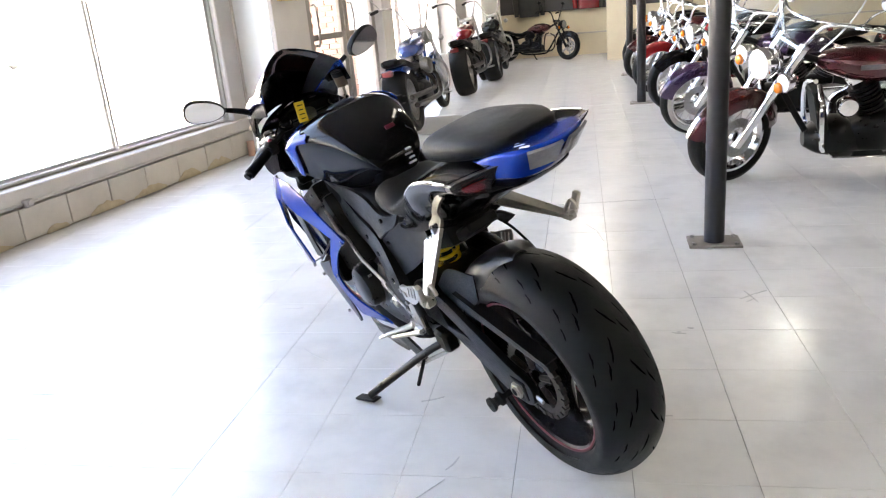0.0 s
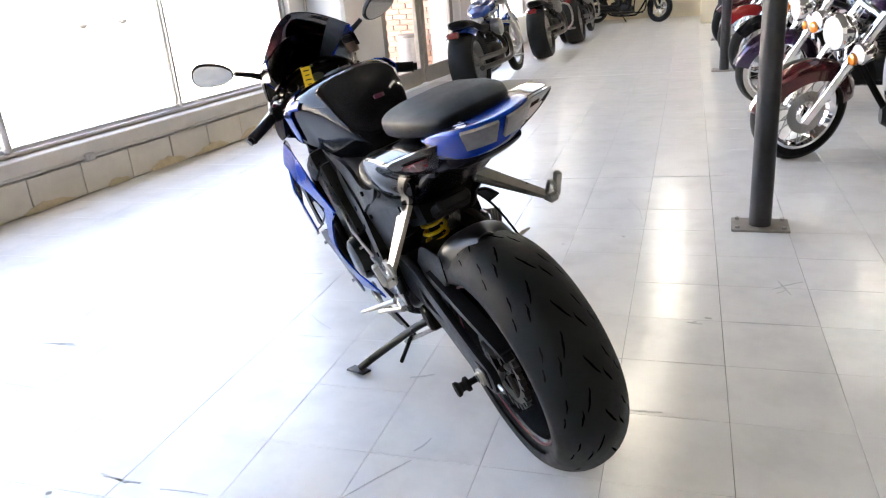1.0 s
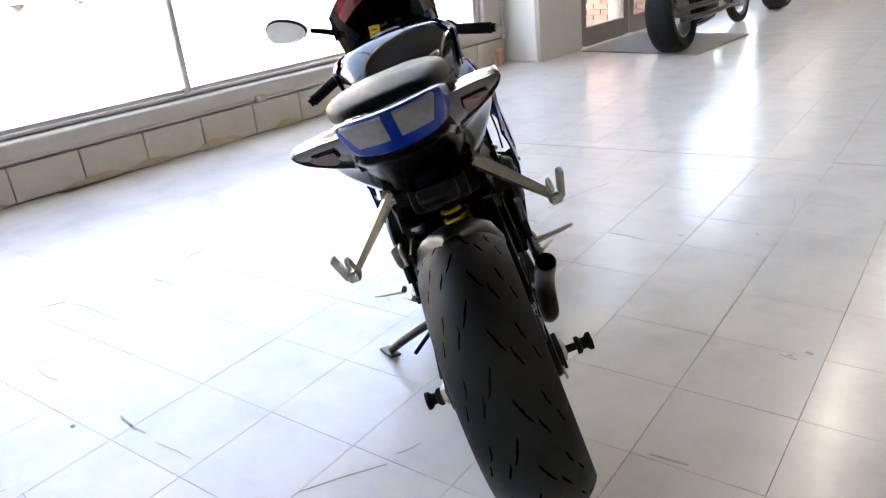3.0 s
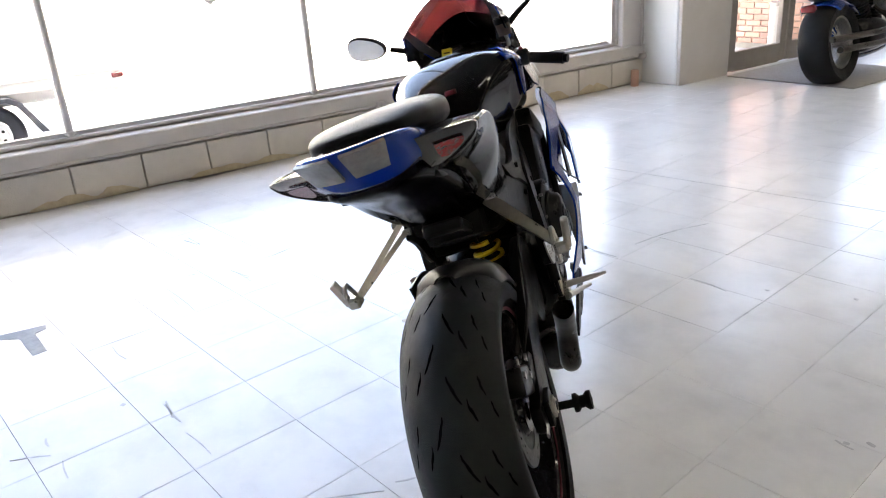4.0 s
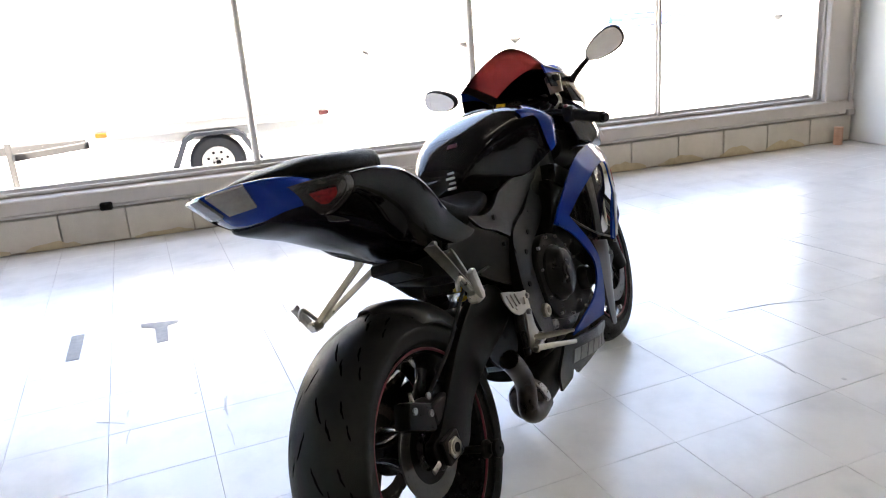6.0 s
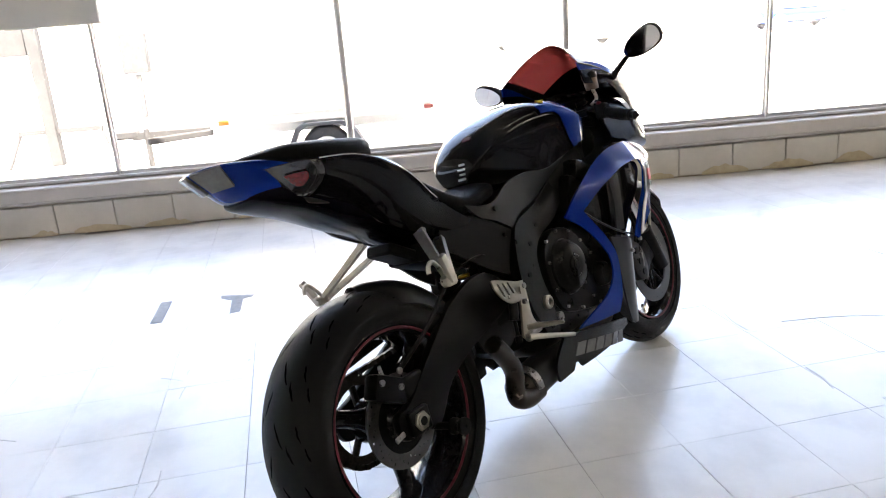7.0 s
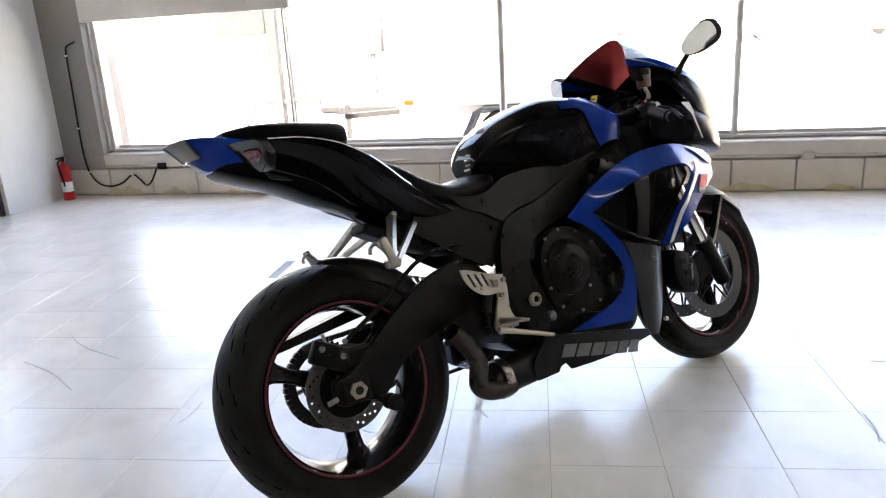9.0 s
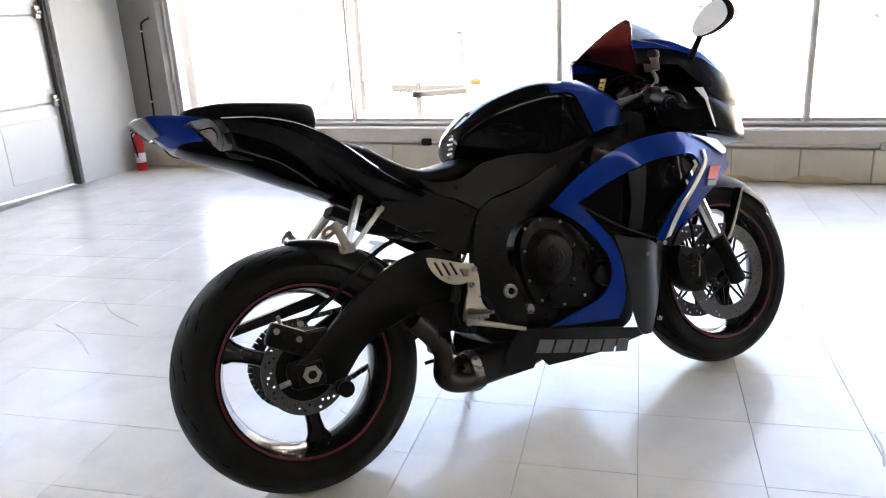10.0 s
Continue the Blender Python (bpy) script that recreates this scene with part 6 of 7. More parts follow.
for s in (1, -1):
    a, b = V3(1.105, s * 0.12, 0.885), V3(1.03, s * 0.305, 0.828)
    bar = part("handlebar", add_cyl(B(), a, b, 0.0105, n=12), "engine", bike)
    d = b - a
    side = d.cross(V3(0, 0, 1)).normalized()
    over = side.cross(d).normalized()
    bm = add_loft(B(), [[a + d * t + (side * math.cos(q) + over * math.sin(q)) * r for q in (2 * math.pi * i / 18 for i in range(18))] for t, r in [(0.45, 0.0185), (0.475, 0.0185), (0.48, 0.0164)] + [(0.5 + 0.0225 * k, 0.0178 if k % 2 else 0.0164) for k in range(21)] + [(0.98, 0.0186), (1.0, 0.017)]])
    part("grip", bm, "dark", bar, "black rubber grip")
    part("bar_end", add_cyl(B(), b, b + d * 0.06, 0.0135, n=12), "engine", bar)
    part("switch_gear", box(a + d * 0.36, (0.045, 0.04, 0.05), 0.008), "dark", bar)
    part("switch_button", box(a + d * 0.36 + V3(-0.012, 0, 0.028), (0.016, 0.014, 0.01), 0.003), "red", bar, "red switch")
    part("lever", add_tube(B(), [a + d * 0.3 + V3(0.05, 0, 0.005), a + d * 0.55 + V3(0.075, 0, 0), a + d * 0.95 + V3(0.055, 0, -0.01)], 0.006, n=8), "alu" if s > 0 else "engine", bar)
    part("perch", add_cyl(B(), a + d * 0.26, a + d * 0.26 + V3(0.055, 0, 0.008), 0.012, n=10), "alu", bar)
pot = part("brake_reservoir", add_cyl(B(), (1.12, -0.15, 0.94), (1.12, -0.15, 0.98), 0.021, 0.023, n=18), "fluid", bike, "cloudy brown brake fluid pot")
part("cap", add_cyl(add_cyl(B(), (1.12, -0.15, 0.976), (1.12, -0.15, 0.994), 0.0255, n=20), (1.12, -0.15, 0.994), (1.12, -0.15, 0.998), 0.02, n=20), "satin", pot)
part("reservoir_stay", add_tube(B(), [(1.12, -0.15, 0.94), (1.13, -0.15, 0.91), (1.12, -0.13, 0.89)], 0.006, n=8), "alu", bike)
for p in ([(1.14, 0.15, 0.9), (1.2, 0.16, 0.88), (1.2, 0.1, 0.8), (1.1, 0.05, 0.78)], [(1.12, -0.15, 0.9), (1.18, -0.15, 0.86), (1.16, -0.08, 0.78), (1.05, -0.02, 0.76)], [(1.12, 0.14, 0.88), (1.02, 0.14, 0.84), (0.98, 0.12, 0.78)]):
    part("cable", add_tube(B(), p, 0.0055, n=8), "dark", bike)
tag = part("key_tag", box((1.075, 0.043, 0.925), (0.003, 0.034, 0.07), 0.001, pose(0, 0, 0, 12, 20, 0)), "yellow", bike, "yellow paper key tag")
for k in range(4):
    part("text_bar", box((1.0715 - 0.005 * (k - 1.5), 0.043 + 0.003 * (k - 1.5), 0.946 - 0.014 * k), (0.003, 0.02 - 0.006 * (k % 2), 0.003), 0, pose(0, 0, 0, 12, 20, 0)), "dark", tag, "plain dark bar")
part("inner_panel", hull([(1.08, 0.79, 0.13, 0.05, 0.06), (1.2, 0.76, 0.15, 0.07, 0.08), (1.3, 0.74, 0.14, 0.07, 0.08)], 3), "dark", bike)

# the upper bodywork sits a little taller and farther forward; the lower running gear is narrow
for ob in bike.children_recursive:
    if ob.name in exact:
        continue
    if ob.matrix_basis == Matrix() and ob.parent.matrix_basis == Matrix() or ob.parent == bike and ob.matrix_basis == Matrix():
        wide = ob.name.startswith(("side_stand", "belly", "side_fairing", "stand_spool", "muffler", "outlet_pipe")) or ob.parent.name.startswith(("side_stand", "belly", "side_fairing"))
        for v in ob.data.vertices:
            x, y, z = v.co
            up_ = min(max((z - 0.68) / 0.2, 0), 1)
            v.co.x += 0.03 * min(max((x - 0.5) / 0.8, 0), 1) * min(max((z - 0.55) / 0.25, 0), 1)
            v.co.z += 0.009 * up_ * max(0, 1 - abs(y) / 0.22)
            if z < 0.6 and abs(y) > 0.1 and x < 0.9 and not wide:
                keep = lerp(x, 0.5, 0.66, 0.45, 0.78) if y < 0 else lerp(x, 0.5, 0.66, 0.62, 0.85)
                v.co.y = math.copysign(0.1 + (abs(y) - 0.1) * keep, y)
                if y < 0:
                    v.co.x += 0.11 * min(max(x, 0), 0.5) * lerp(x, 0.5, 0.68, 1, 0) * lerp(abs(y), 0.1, 0.18, 0.3, 1)

# ---------------- cruisers and choppers standing about ----------------


def rough_tyre(R, half, bead):
    prof = [(bead, -half * 0.75), (bead + 0.02, -half * 0.92), (R - 0.035, -half), (R - 0.012, -half * 0.8), (R - 0.002, -half * 0.4), (R, 0), (R - 0.002, half * 0.4), (R - 0.012, half * 0.8), (R - 0.035, half), (bead + 0.02, half * 0.92), (bead, half * 0.75)]
    return add_lathe(B(), prof, n=56, closed=True)


def wire_wheel(root, name, x, R, half, bead, turn=0.0, white=False, spokes=True, rake=0.0, finish="chrome"):
    hub = part(name, add_lathe(B(), [(0.012, -half), (0.035, -half), (0.04, -half * 0.6), (0.03, 0), (0.04, half * 0.6), (0.035, half), (0.012, half)], n=20, closed=True), finish, root)
    hub.matrix_basis = pose(x, 0, R, 0, 0, turn)
    part("tyre", rough_tyre(R, half, bead), "tyre", hub, "black road tyre")
    if white:
        bm = B()
        for s in (-1, 1):
            add_lathe(bm, [(bead + 0.008, s * (half * 0.91)), (bead + 0.03, s * (half * 1.0)), (bead + 0.045, s * (half * 1.02)), (bead + 0.045, s * half * 0.96), (bead + 0.008, s * half * 0.86)], n=56, closed=True)
        part("white_wall", bm, "whitewall", hub, "white tyre wall band")
    part("rim", add_lathe(B(), [(bead + 0.005, -half * 0.8), (bead - 0.01, -half * 0.78), (bead - 0.03, -half * 0.4), (bead - 0.03, half * 0.4), (bead - 0.01, half * 0.78), (bead + 0.005, half * 0.8), (bead - 0.02, half * 0.3), (bead - 0.02, -half * 0.3)], n=56, closed=True), finish, hub)
    bm = B()
    if spokes:
        for i in range(28):
            a = 2 * math.pi * i / 28
            s = 1 if i % 2 else -1
            b = a + (0.35 if i % 4 < 2 else -0.35)
            add_cyl(bm, (0.035 * math.cos(b), s * half * 0.7, 0.035 * math.sin(b)), ((bead - 0.02) * math.cos(a), s * half * 0.1, (bead - 0.02) * math.sin(a)), 0.003, n=5)
    else:
        for i in range(5):
            a = 2 * math.pi * i / 5
            add_box(bm, (0.55 * bead * math.cos(a), 0, 0.55 * bead * math.sin(a)), (bead * 0.98, 0.04, 0.04), Matrix.Rotation(-a, 4, "Y"), 0.01)
    part("spokes", bm, "steel", hub)
    part("brake_disc", ring_disc(0.07, 0.13, half * 0.9 + 0.012, 0.005, 48, False, 1), "steel", hub)
    return hub


def arc_fender(x, zc, R, half, a0, a1, drop=0.06, n=16):
    bm = B()
    rings = []
    for i in range(n + 1):
        a = radians(a0 + (a1 - a0) * i / n)
        ring = []
        for j in range(11):
            q = -1 + 2 * j / 10
            r = R - drop * abs(q) ** 3
            ring.append(V3(x + r * math.cos(a), q * half, zc + r * math.sin(a)))
        rings.append(ring)
    add_loft(bm, rings, closed=False)
    bmesh.ops.recalc_face_normals(bm, faces=bm.faces[:])
    bmesh.ops.solidify(bm, geom=bm.faces[:], thickness=0.004)
    return bm


def cruiser(m, label, paint, white=False, shield=False, chop=False, turn=0.0, bags=False, pale_lamp=True, group="motorcycles in a row", spokes=True, dark=False, tank=""):
    root = thing("cruiser_motorcycle" if not chop else "chopper_motorcycle", label, "motorcycle", m, group)
    L = 1.82 if chop else 1.62
    rake = radians(36 if chop else 30)
    fr_, rr_ = (0.33, 0.32) if chop else (0.31, 0.31)
    rh = 0.12 if chop else 0.07
    fin = "frame" if dark else ("steel" if chop else "chrome")
    wire_wheel(root, "rear_wheel", 0, rr_, rh, 0.2, 0, white, spokes, finish=fin)
    wire_wheel(root, "front_wheel", L, fr_, 0.045 if chop else 0.062, 0.23 if not chop else 0.26, turn, white, spokes, finish=fin)
    up = V3(-math.sin(rake), 0, math.cos(rake))
    ax = V3(L, 0, fr_)
    T = 0.77 if chop else 0.66
    fork = part("fork", add_box(add_box(B(), ax + up * T, (0.07, 0.22, 0.035), Matrix.Rotation(-rake, 4, "Y"), 0.01), ax + up * (T - 0.17), (0.08, 0.22, 0.04), Matrix.Rotation(-rake, 4, "Y"), 0.01), fin, root, "fork yokes")
    rot = Matrix.Translation(ax) @ Matrix.Rotation(radians(turn), 4, up) @ Matrix.Translation(-ax)
    for s in (1, -1):
        bm = add_cyl(B(), ax + V3(0, s * 0.095, 0) - up * 0.03, ax + V3(0, s * 0.095, 0) + up * 0.34, 0.03, n=16)
        add_cyl(bm, ax + V3(0, s * 0.095, 0) + up * 0.34, ax + V3(0, s * 0.095, 0) + up * (T + 0.03), 0.021 if not shield else 0.034, n=16)
        part("fork_leg", bm, fin, fork, "bright fork leg")
    fork.matrix_basis = rot
    fe = part("front_fender", arc_fender(L, fr_, fr_ + 0.03, 0.075 if not chop else 0.06, 40 if not shield else 15, 175 if not chop else 140, 0.1 if not chop else 0.05), paint, root)
    fe.matrix_basis = rot
    if not chop:
        part("fender_trim", arc_fender(L, fr_, fr_ + 0.036, 0.012, 15 if shield else 40, 40 if shield else 60, 0.0, 5), fin, fe)
    part("rear_fender", arc_fender(0, rr_, rr_ + 0.035, rh + 0.035, 40, 195 if not chop else 118, 0.13 if not chop else 0.07), paint, root)
    # frame, engine
    part("frame", add_tube(add_tube(B(), [ax + up * (T - 0.05), (0.95, 0, 0.7), (0.45, 0, 0.57), (0.2, 0, 0.5), (0.05, 0, 0.33)], 0.022, n=10), [ax + up * (T - 0.2), (1.12, 0, 0.25), (0.95, 0, 0.16), (0.4, 0, 0.18), (0.25, 0, 0.4)], 0.02, n=10), "dark" if not chop else paint, root)
    en = part("engine", hull([(0.42, 0.33, 0.09, 0.1, 0.12), (0.5, 0.33, 0.13, 0.13, 0.15), (0.8, 0.32, 0.13, 0.12, 0.14), (0.95, 0.3, 0.1, 0.06, 0.1)], 3.2, 20), "engine", root, "V-twin crankcase")
    for tilt, x0 in ((-24, 0.62), (24, 0.78)):
        d = V3(math.sin(radians(tilt)), 0, math.cos(radians(tilt)))
        c = V3(x0, 0, 0.4)
        bm = add_cyl(B(), c, c + d * 0.26, 0.062, n=18)
        cy = part("cylinder", bm, "engine", en, "finned cylinder")
        for k in range(7):
            part("fin", add_cyl(B(), c + d * (0.05 + 0.027 * k), c + d * (0.058 + 0.027 * k), 0.088, n=18), "engine", cy)
        part("rocker_box", box(c + d * 0.285, (0.15, 0.13, 0.06), 0.02, Matrix.Rotation(radians(tilt), 4, "Y"), 2), fin, cy)
    part("air_cleaner", add_lathe(B(), [(0.001, -0.2), (0.07, -0.2), (0.085, -0.19), (0.09, -0.15), (0.09, -0.1)], (0.7, 0, 0.58), 28), fin, en)
    part("primary_cover", hull([(0.22, 0.33, 0.03, 0.05, 0.05), (0.3, 0.33, 0.04, 0.09, 0.09), (0.6, 0.33, 0.04, 0.1, 0.1), (0.72, 0.33, 0.03, 0.06, 0.06)], 2.5, 20), fin, en)
    for v in en.children[-1].data.vertices:
        v.co.y += 0.16
    for k, (z, dx) in enumerate(((0.25, 0.0), (0.34, -0.12))):
        part("exhaust_pipe", add_tube(B(), [(0.9 - 0.28 * k, -0.1, 0.55), (0.98 - 0.28 * k, -0.17, 0.45), (0.9 - 0.2 * k, -0.19, z + 0.02), (0.5, -0.19, z), (-0.25 + dx, -0.19, z + 0.03)], 0.03 if not chop else 0.02, n=12, taper=0.045 if not chop else 0.026), fin if not chop else "pipe", root, "bright exhaust pipe" if not chop else "dark exhaust pipe")
    # tank, seat
    tz = 0.715 if not chop else 0.77
    tk = part("fuel_tank", hull([(0.55, tz - 0.03, 0.05, 0.03, 0.03), (0.62, tz - 0.01, 0.11, 0.07, 0.07), (0.78, tz + 0.01, 0.15, 0.1, 0.1), (0.95, tz + 0.03, 0.14, 0.1, 0.1), (1.08, tz + 0.05, 0.09, 0.06, 0.07), (1.14, tz + 0.05, 0.03, 0.02, 0.03)], 2.3, 28), tank or paint, root)
    part("tank_trim", hull([(0.7, tz + 0.112, 0.025, 0.006, 0.01), (0.85, tz + 0.128, 0.035, 0.008, 0.012), (0.98, tz + 0.132, 0.025, 0.006, 0.01)], 2.5, 16), fin, tk)
    for s in (1, -1):
        part("tank_badge", box((0.86, s * 0.152, tz + 0.03), (0.14, 0.006, 0.03), 0.002), "greyletter" if not dark else "dark", tk)
    part("seat", hull([(-0.2, 0.72, 0.06, 0.02, 0.03), (-0.12, 0.71, 0.1, 0.03, 0.05), (0.05, 0.69, 0.11, 0.03, 0.05), (0.2, 0.64, 0.14, 0.03, 0.05), (0.4, 0.62, 0.15, 0.03, 0.06), (0.52, 0.64, 0.1, 0.03, 0.05), (0.6, 0.66, 0.05, 0.01, 0.03)], 2.8, 24), "vinyl", root, "black vinyl seat")
    # bars, lamps
    hb = ax + up * (T + 0.02)
    rise = 0.28 if chop else 0.2
    bars = part("handlebar", add_tube(B(), [hb + V3(-0.28, 0.4, rise - 0.02), hb + V3(-0.16, 0.36, rise), hb + V3(-0.02, 0.2, rise * 0.9), hb + V3(0.0, 0.08, 0), hb + V3(0.0, -0.08, 0), hb + V3(-0.02, -0.2, rise * 0.9), hb + V3(-0.16, -0.36, rise), hb + V3(-0.28, -0.4, rise - 0.02)], 0.0125, n=10), fin, fork)
    for s in (1, -1):
        part("grip", add_cyl(B(), hb + V3(-0.29, s * 0.402, rise - 0.02), hb + V3(-0.17, s * 0.362, rise), 0.018, n=12), "dark", bars)
        part("lever", add_tube(B(), [hb + V3(-0.1, s * 0.33, rise), hb + V3(-0.12, s * 0.4, rise + 0.02), hb + V3(-0.22, s * 0.46, rise)], 0.007, n=6), fin, bars)
        part("mirror_stem", add_tube(B(), [hb + V3(-0.12, s * 0.34, rise), hb + V3(-0.1, s * 0.42, rise + 0.12), hb + V3(-0.13, s * 0.47, rise + 0.17)], 0.006, n=6), fin, bars)
        part("mirror_head", add_loft(B(), [[hb + V3(-0.13 + x, s * 0.47 + w * math.cos(a), rise + 0.19 + 0.7 * w * math.sin(a)) for a in (2 * math.pi * i / 20 for i in range(20))] for x, w in ((-0.01, 0.055), (0.0, 0.06), (0.02, 0.035))]), fin, bars)
        part("turn_signal", add_loft(B(), [[ax + up * (T - 0.17) + V3(0.1 + x, s * 0.19 + w * math.cos(a), w * math.sin(a)) for a in (2 * math.pi * i / 16 for i in range(16))] for x, w in ((-0.03, 0.02), (-0.01, 0.035), (0.02, 0.036))]), fin, fork)
        part("signal_lens", add_loft(B(), [[ax + up * (T - 0.17) + V3(0.1 + x, s * 0.19 + w * math.cos(a), w * math.sin(a)) for a in (2 * math.pi * i / 16 for i in range(16))] for x, w in ((0.021, 0.034), (0.035, 0.03), (0.043, 0.015))]), "orange", fork, "amber lens")
    hl = ax + up * (T - 0.1) + V3(0.13, 0, 0.0)
    lamp = part("headlight", add_loft(B(), [[hl + V3(x, w * math.cos(a), w * math.sin(a)) for a in (2 * math.pi * i / 28 for i in range(28))] for x, w in ((-0.12, 0.03), (-0.08, 0.075), (-0.02, 0.098), (0.03, 0.1), (0.04, 0.093))]), fin, fork, "round headlight")
    part("lens", add_loft(B(), [[hl + V3(x, w * math.cos(a), w * math.sin(a)) for a in (2 * math.pi * i / 28 for i in range(28))] for x, w in ((0.041, 0.09), (0.055, 0.07), (0.063, 0.03))]), "white" if pale_lamp else "lens", lamp)
    if shield:
        for s in (1, -1):
            c = hl + V3(-0.02, s * 0.2, -0.03)
            sl = part("spot_lamp", add_loft(B(), [[c + V3(x, w * math.cos(a), w * math.sin(a)) for a in (2 * math.pi * i / 20 for i in range(20))] for x, w in ((-0.07, 0.02), (-0.04, 0.05), (0.02, 0.06), (0.03, 0.056))]), fin, fork, "bright spot lamp")
            part("lens", add_loft(B(), [[c + V3(x, w * math.cos(a), w * math.sin(a)) for a in (2 * math.pi * i / 20 for i in range(20))] for x, w in ((0.031, 0.053), (0.042, 0.03))]), "white", sl)
    if shield:
        rad = part("radiator", box((1.1, 0, 0.42), (0.06, 0.24, 0.36), 0.01, Matrix.Rotation(radians(12), 4, "Y")), "dark", root, "dark radiator between the frame tubes")
        for k in range(6):
            part("fin", box((1.135 - 0.012 * k, 0, 0.29 + 0.05 * k), (0.012, 0.22, 0.006), 0.001), "frame", rad)
        part("chin_cover", hull([(0.86, 0.24, 0.1, 0.1, 0.06), (0.98, 0.25, 0.15, 0.16, 0.08), (1.1, 0.26, 0.13, 0.12, 0.08), (1.18, 0.27, 0.06, 0.05, 0.05)], 2.6, 20), "engine", root, "dark engine chin cover")
        part("horn_cover", add_lathe(B(), [(0.001, 0.21), (0.05, 0.208), (0.062, 0.19), (0.06, 0.15)], (0.98, 0, 0.52), 20), fin, root)
        for s in (1, -1):
            part("side_panel", hull([(0.28, 0.5, 0.02, 0.06, 0.08), (0.36, 0.5, 0.04, 0.1, 0.12), (0.5, 0.5, 0.04, 0.1, 0.12), (0.56, 0.5, 0.02, 0.06, 0.08)], 3, 16), "engine", root)
            for v in root.children[-1].data.vertices:
                v.co.y += s * 0.15
    part("tail_light", box((-0.33, 0, 0.62), (0.05, 0.12, 0.06), 0.015), "redlens", root)
    part("side_stand", add_tube(B(), [(0.62, 0.1, 0.2), (0.64, 0.2, 0.12), (0.66, 0.29, 0.03)], 0.013, n=8), fin, root)
    for s in (1, -1):
        part("footboard", box((0.92, s * 0.26, 0.24), (0.3 if not chop else 0.08, 0.1, 0.02), 0.006), fin, root)
        part("crash_bar", add_tube(B(), [(1.12, s * 0.05, 0.62), (1.14, s * 0.24, 0.55), (1.12, s * 0.25, 0.3), (1.05, s * 0.06, 0.2)], 0.015, n=8), fin, root)
    if bags:
        for s in (1, -1):
            part("saddlebag", hull([(-0.4, 0.52, 0.02, 0.1, 0.1), (-0.36, 0.52, 0.08, 0.15, 0.14), (0.0, 0.52, 0.08, 0.16, 0.15), (0.1, 0.52, 0.06, 0.13, 0.12)], 4, 24), "leather", root, "black leather saddlebag")
            for v in root.children[-1].data.vertices:
                v.co.y += s * 0.24
    if shield:
        rows = []
        for k in range(7):
            t = k / 6
            c = ax + up * (T + 0.02) + V3(0.14 - 0.3 * t, 0, 0.02 + 0.5 * t)
            w = 0.2 + 0.06 * math.sin(math.pi * min(1, t * 1.1)) - 0.1 * max(0, t - 0.75)
            rows.append([c + V3(-0.16 * q * q, q * w, 0) for q in (-1, -0.75, -0.5, -0.25, 0, 0.25, 0.5, 0.75, 1)])
        bm = add_loft(B(), rows, closed=False)
        bmesh.ops.recalc_face_normals(bm, faces=bm.faces[:])
        bmesh.ops.solidify(bm, geom=bm.faces[:], thickness=0.004)
        ws = part("windshield", bm, "clear", root, "clear acrylic windshield")
        part("windshield_edge", add_tube(B(), [r[0] for r in rows] + rows[-1][1:-1] + [r[-1] for r in rows[::-1]], 0.006, n=6, k=1), "white", ws, "pale windshield edge")
        part("windshield_strap", add_tube(B(), [rows[2][i] + V3(0.006, 0, 0) for i in range(9)], 0.008, n=6), fin, ws)
        ws.matrix_basis = rot
    return root


K = 0.93


def standing(x, y, heading, L, lean=-9):
    """The pose of a bike whose front tyre stands at x, y."""
    h = radians(heading)
    return pose(x - K * L * math.cos(h), y - K * L * math.sin(h), 0.004, lean, 0, heading) @ Matrix.Scale(K, 4)


cruiser(standing(2.74, 6.5, 184, 1.62), "maroon touring cruiser with clear windshield and chrome fork", "maroon", shield=True, turn=34, bags=True)
cruiser(standing(2.56, 8.15, 184, 1.62), "dark purple cruiser with white-wall tyres and windshield", "purple", white=True, shield=True, turn=20, bags=True)
cruiser(standing(2.4, 9.45, 186, 1.62), "black cruiser with chrome fork beside a steel post", "black", turn=20)
cruiser(standing(2.18, 10.8, 187, 1.62), "red cruiser with chrome fork and wire wheels", "redpaint", turn=18)
cruiser(standing(2.0, 12.0, 187, 1.62), "dark red cruiser with chrome fork", "maroon", turn=18)
cruiser(standing(1.9, 13.2, 187, 1.62), "black cruiser with bright fork legs", "black", turn=18)
cruiser(standing(1.85, 14.4, 187, 1.62), "black cruiser near the cream column", "black", turn=18)
cruiser(standing(4.75, 10.2, 182, 1.62), "dark purple cruiser in the second row", "purple", turn=15, shield=True)
cruiser(standing(4.9, 12.0, 184, 1.62), "black cruiser in the second row", "black", turn=15)
cruiser(standing(4.6, 8.4, 200, 1.62), "red cruiser in the second row", "redpaint", turn=0, shield=True)

cruiser(pose(-0.1, 8.62, 0.004, -9, 0, 96), "bright blue chopper with a wide rear tyre by the entrance", "skyblue", chop=True, turn=0, group="motorcycles by the window", pale_lamp=False)
cruiser(pose(-0.28, 11.5, 0.004, -9, 0, 97), "black and red chopper with a wide rear tyre", "black", tank="redpaint", chop=True, turn=0, group="motorcycles by the window", pale_lamp=False)
cruiser(pose(-0.3, 13.2, 0.004, -9, 0, 97), "black chopper with a wide rear tyre", "black", chop=True, turn=0, group="motorcycles by the window", pale_lamp=False)
cruiser(standing(0.5, 16.1, -18, 1.5) @ Matrix.Scale(0.87, 4), "black cruiser with a dark red tank by the far wall", "black", tank="maroon", turn=-10, group="motorcycles by the window", spokes=False, dark=True, pale_lamp=False)


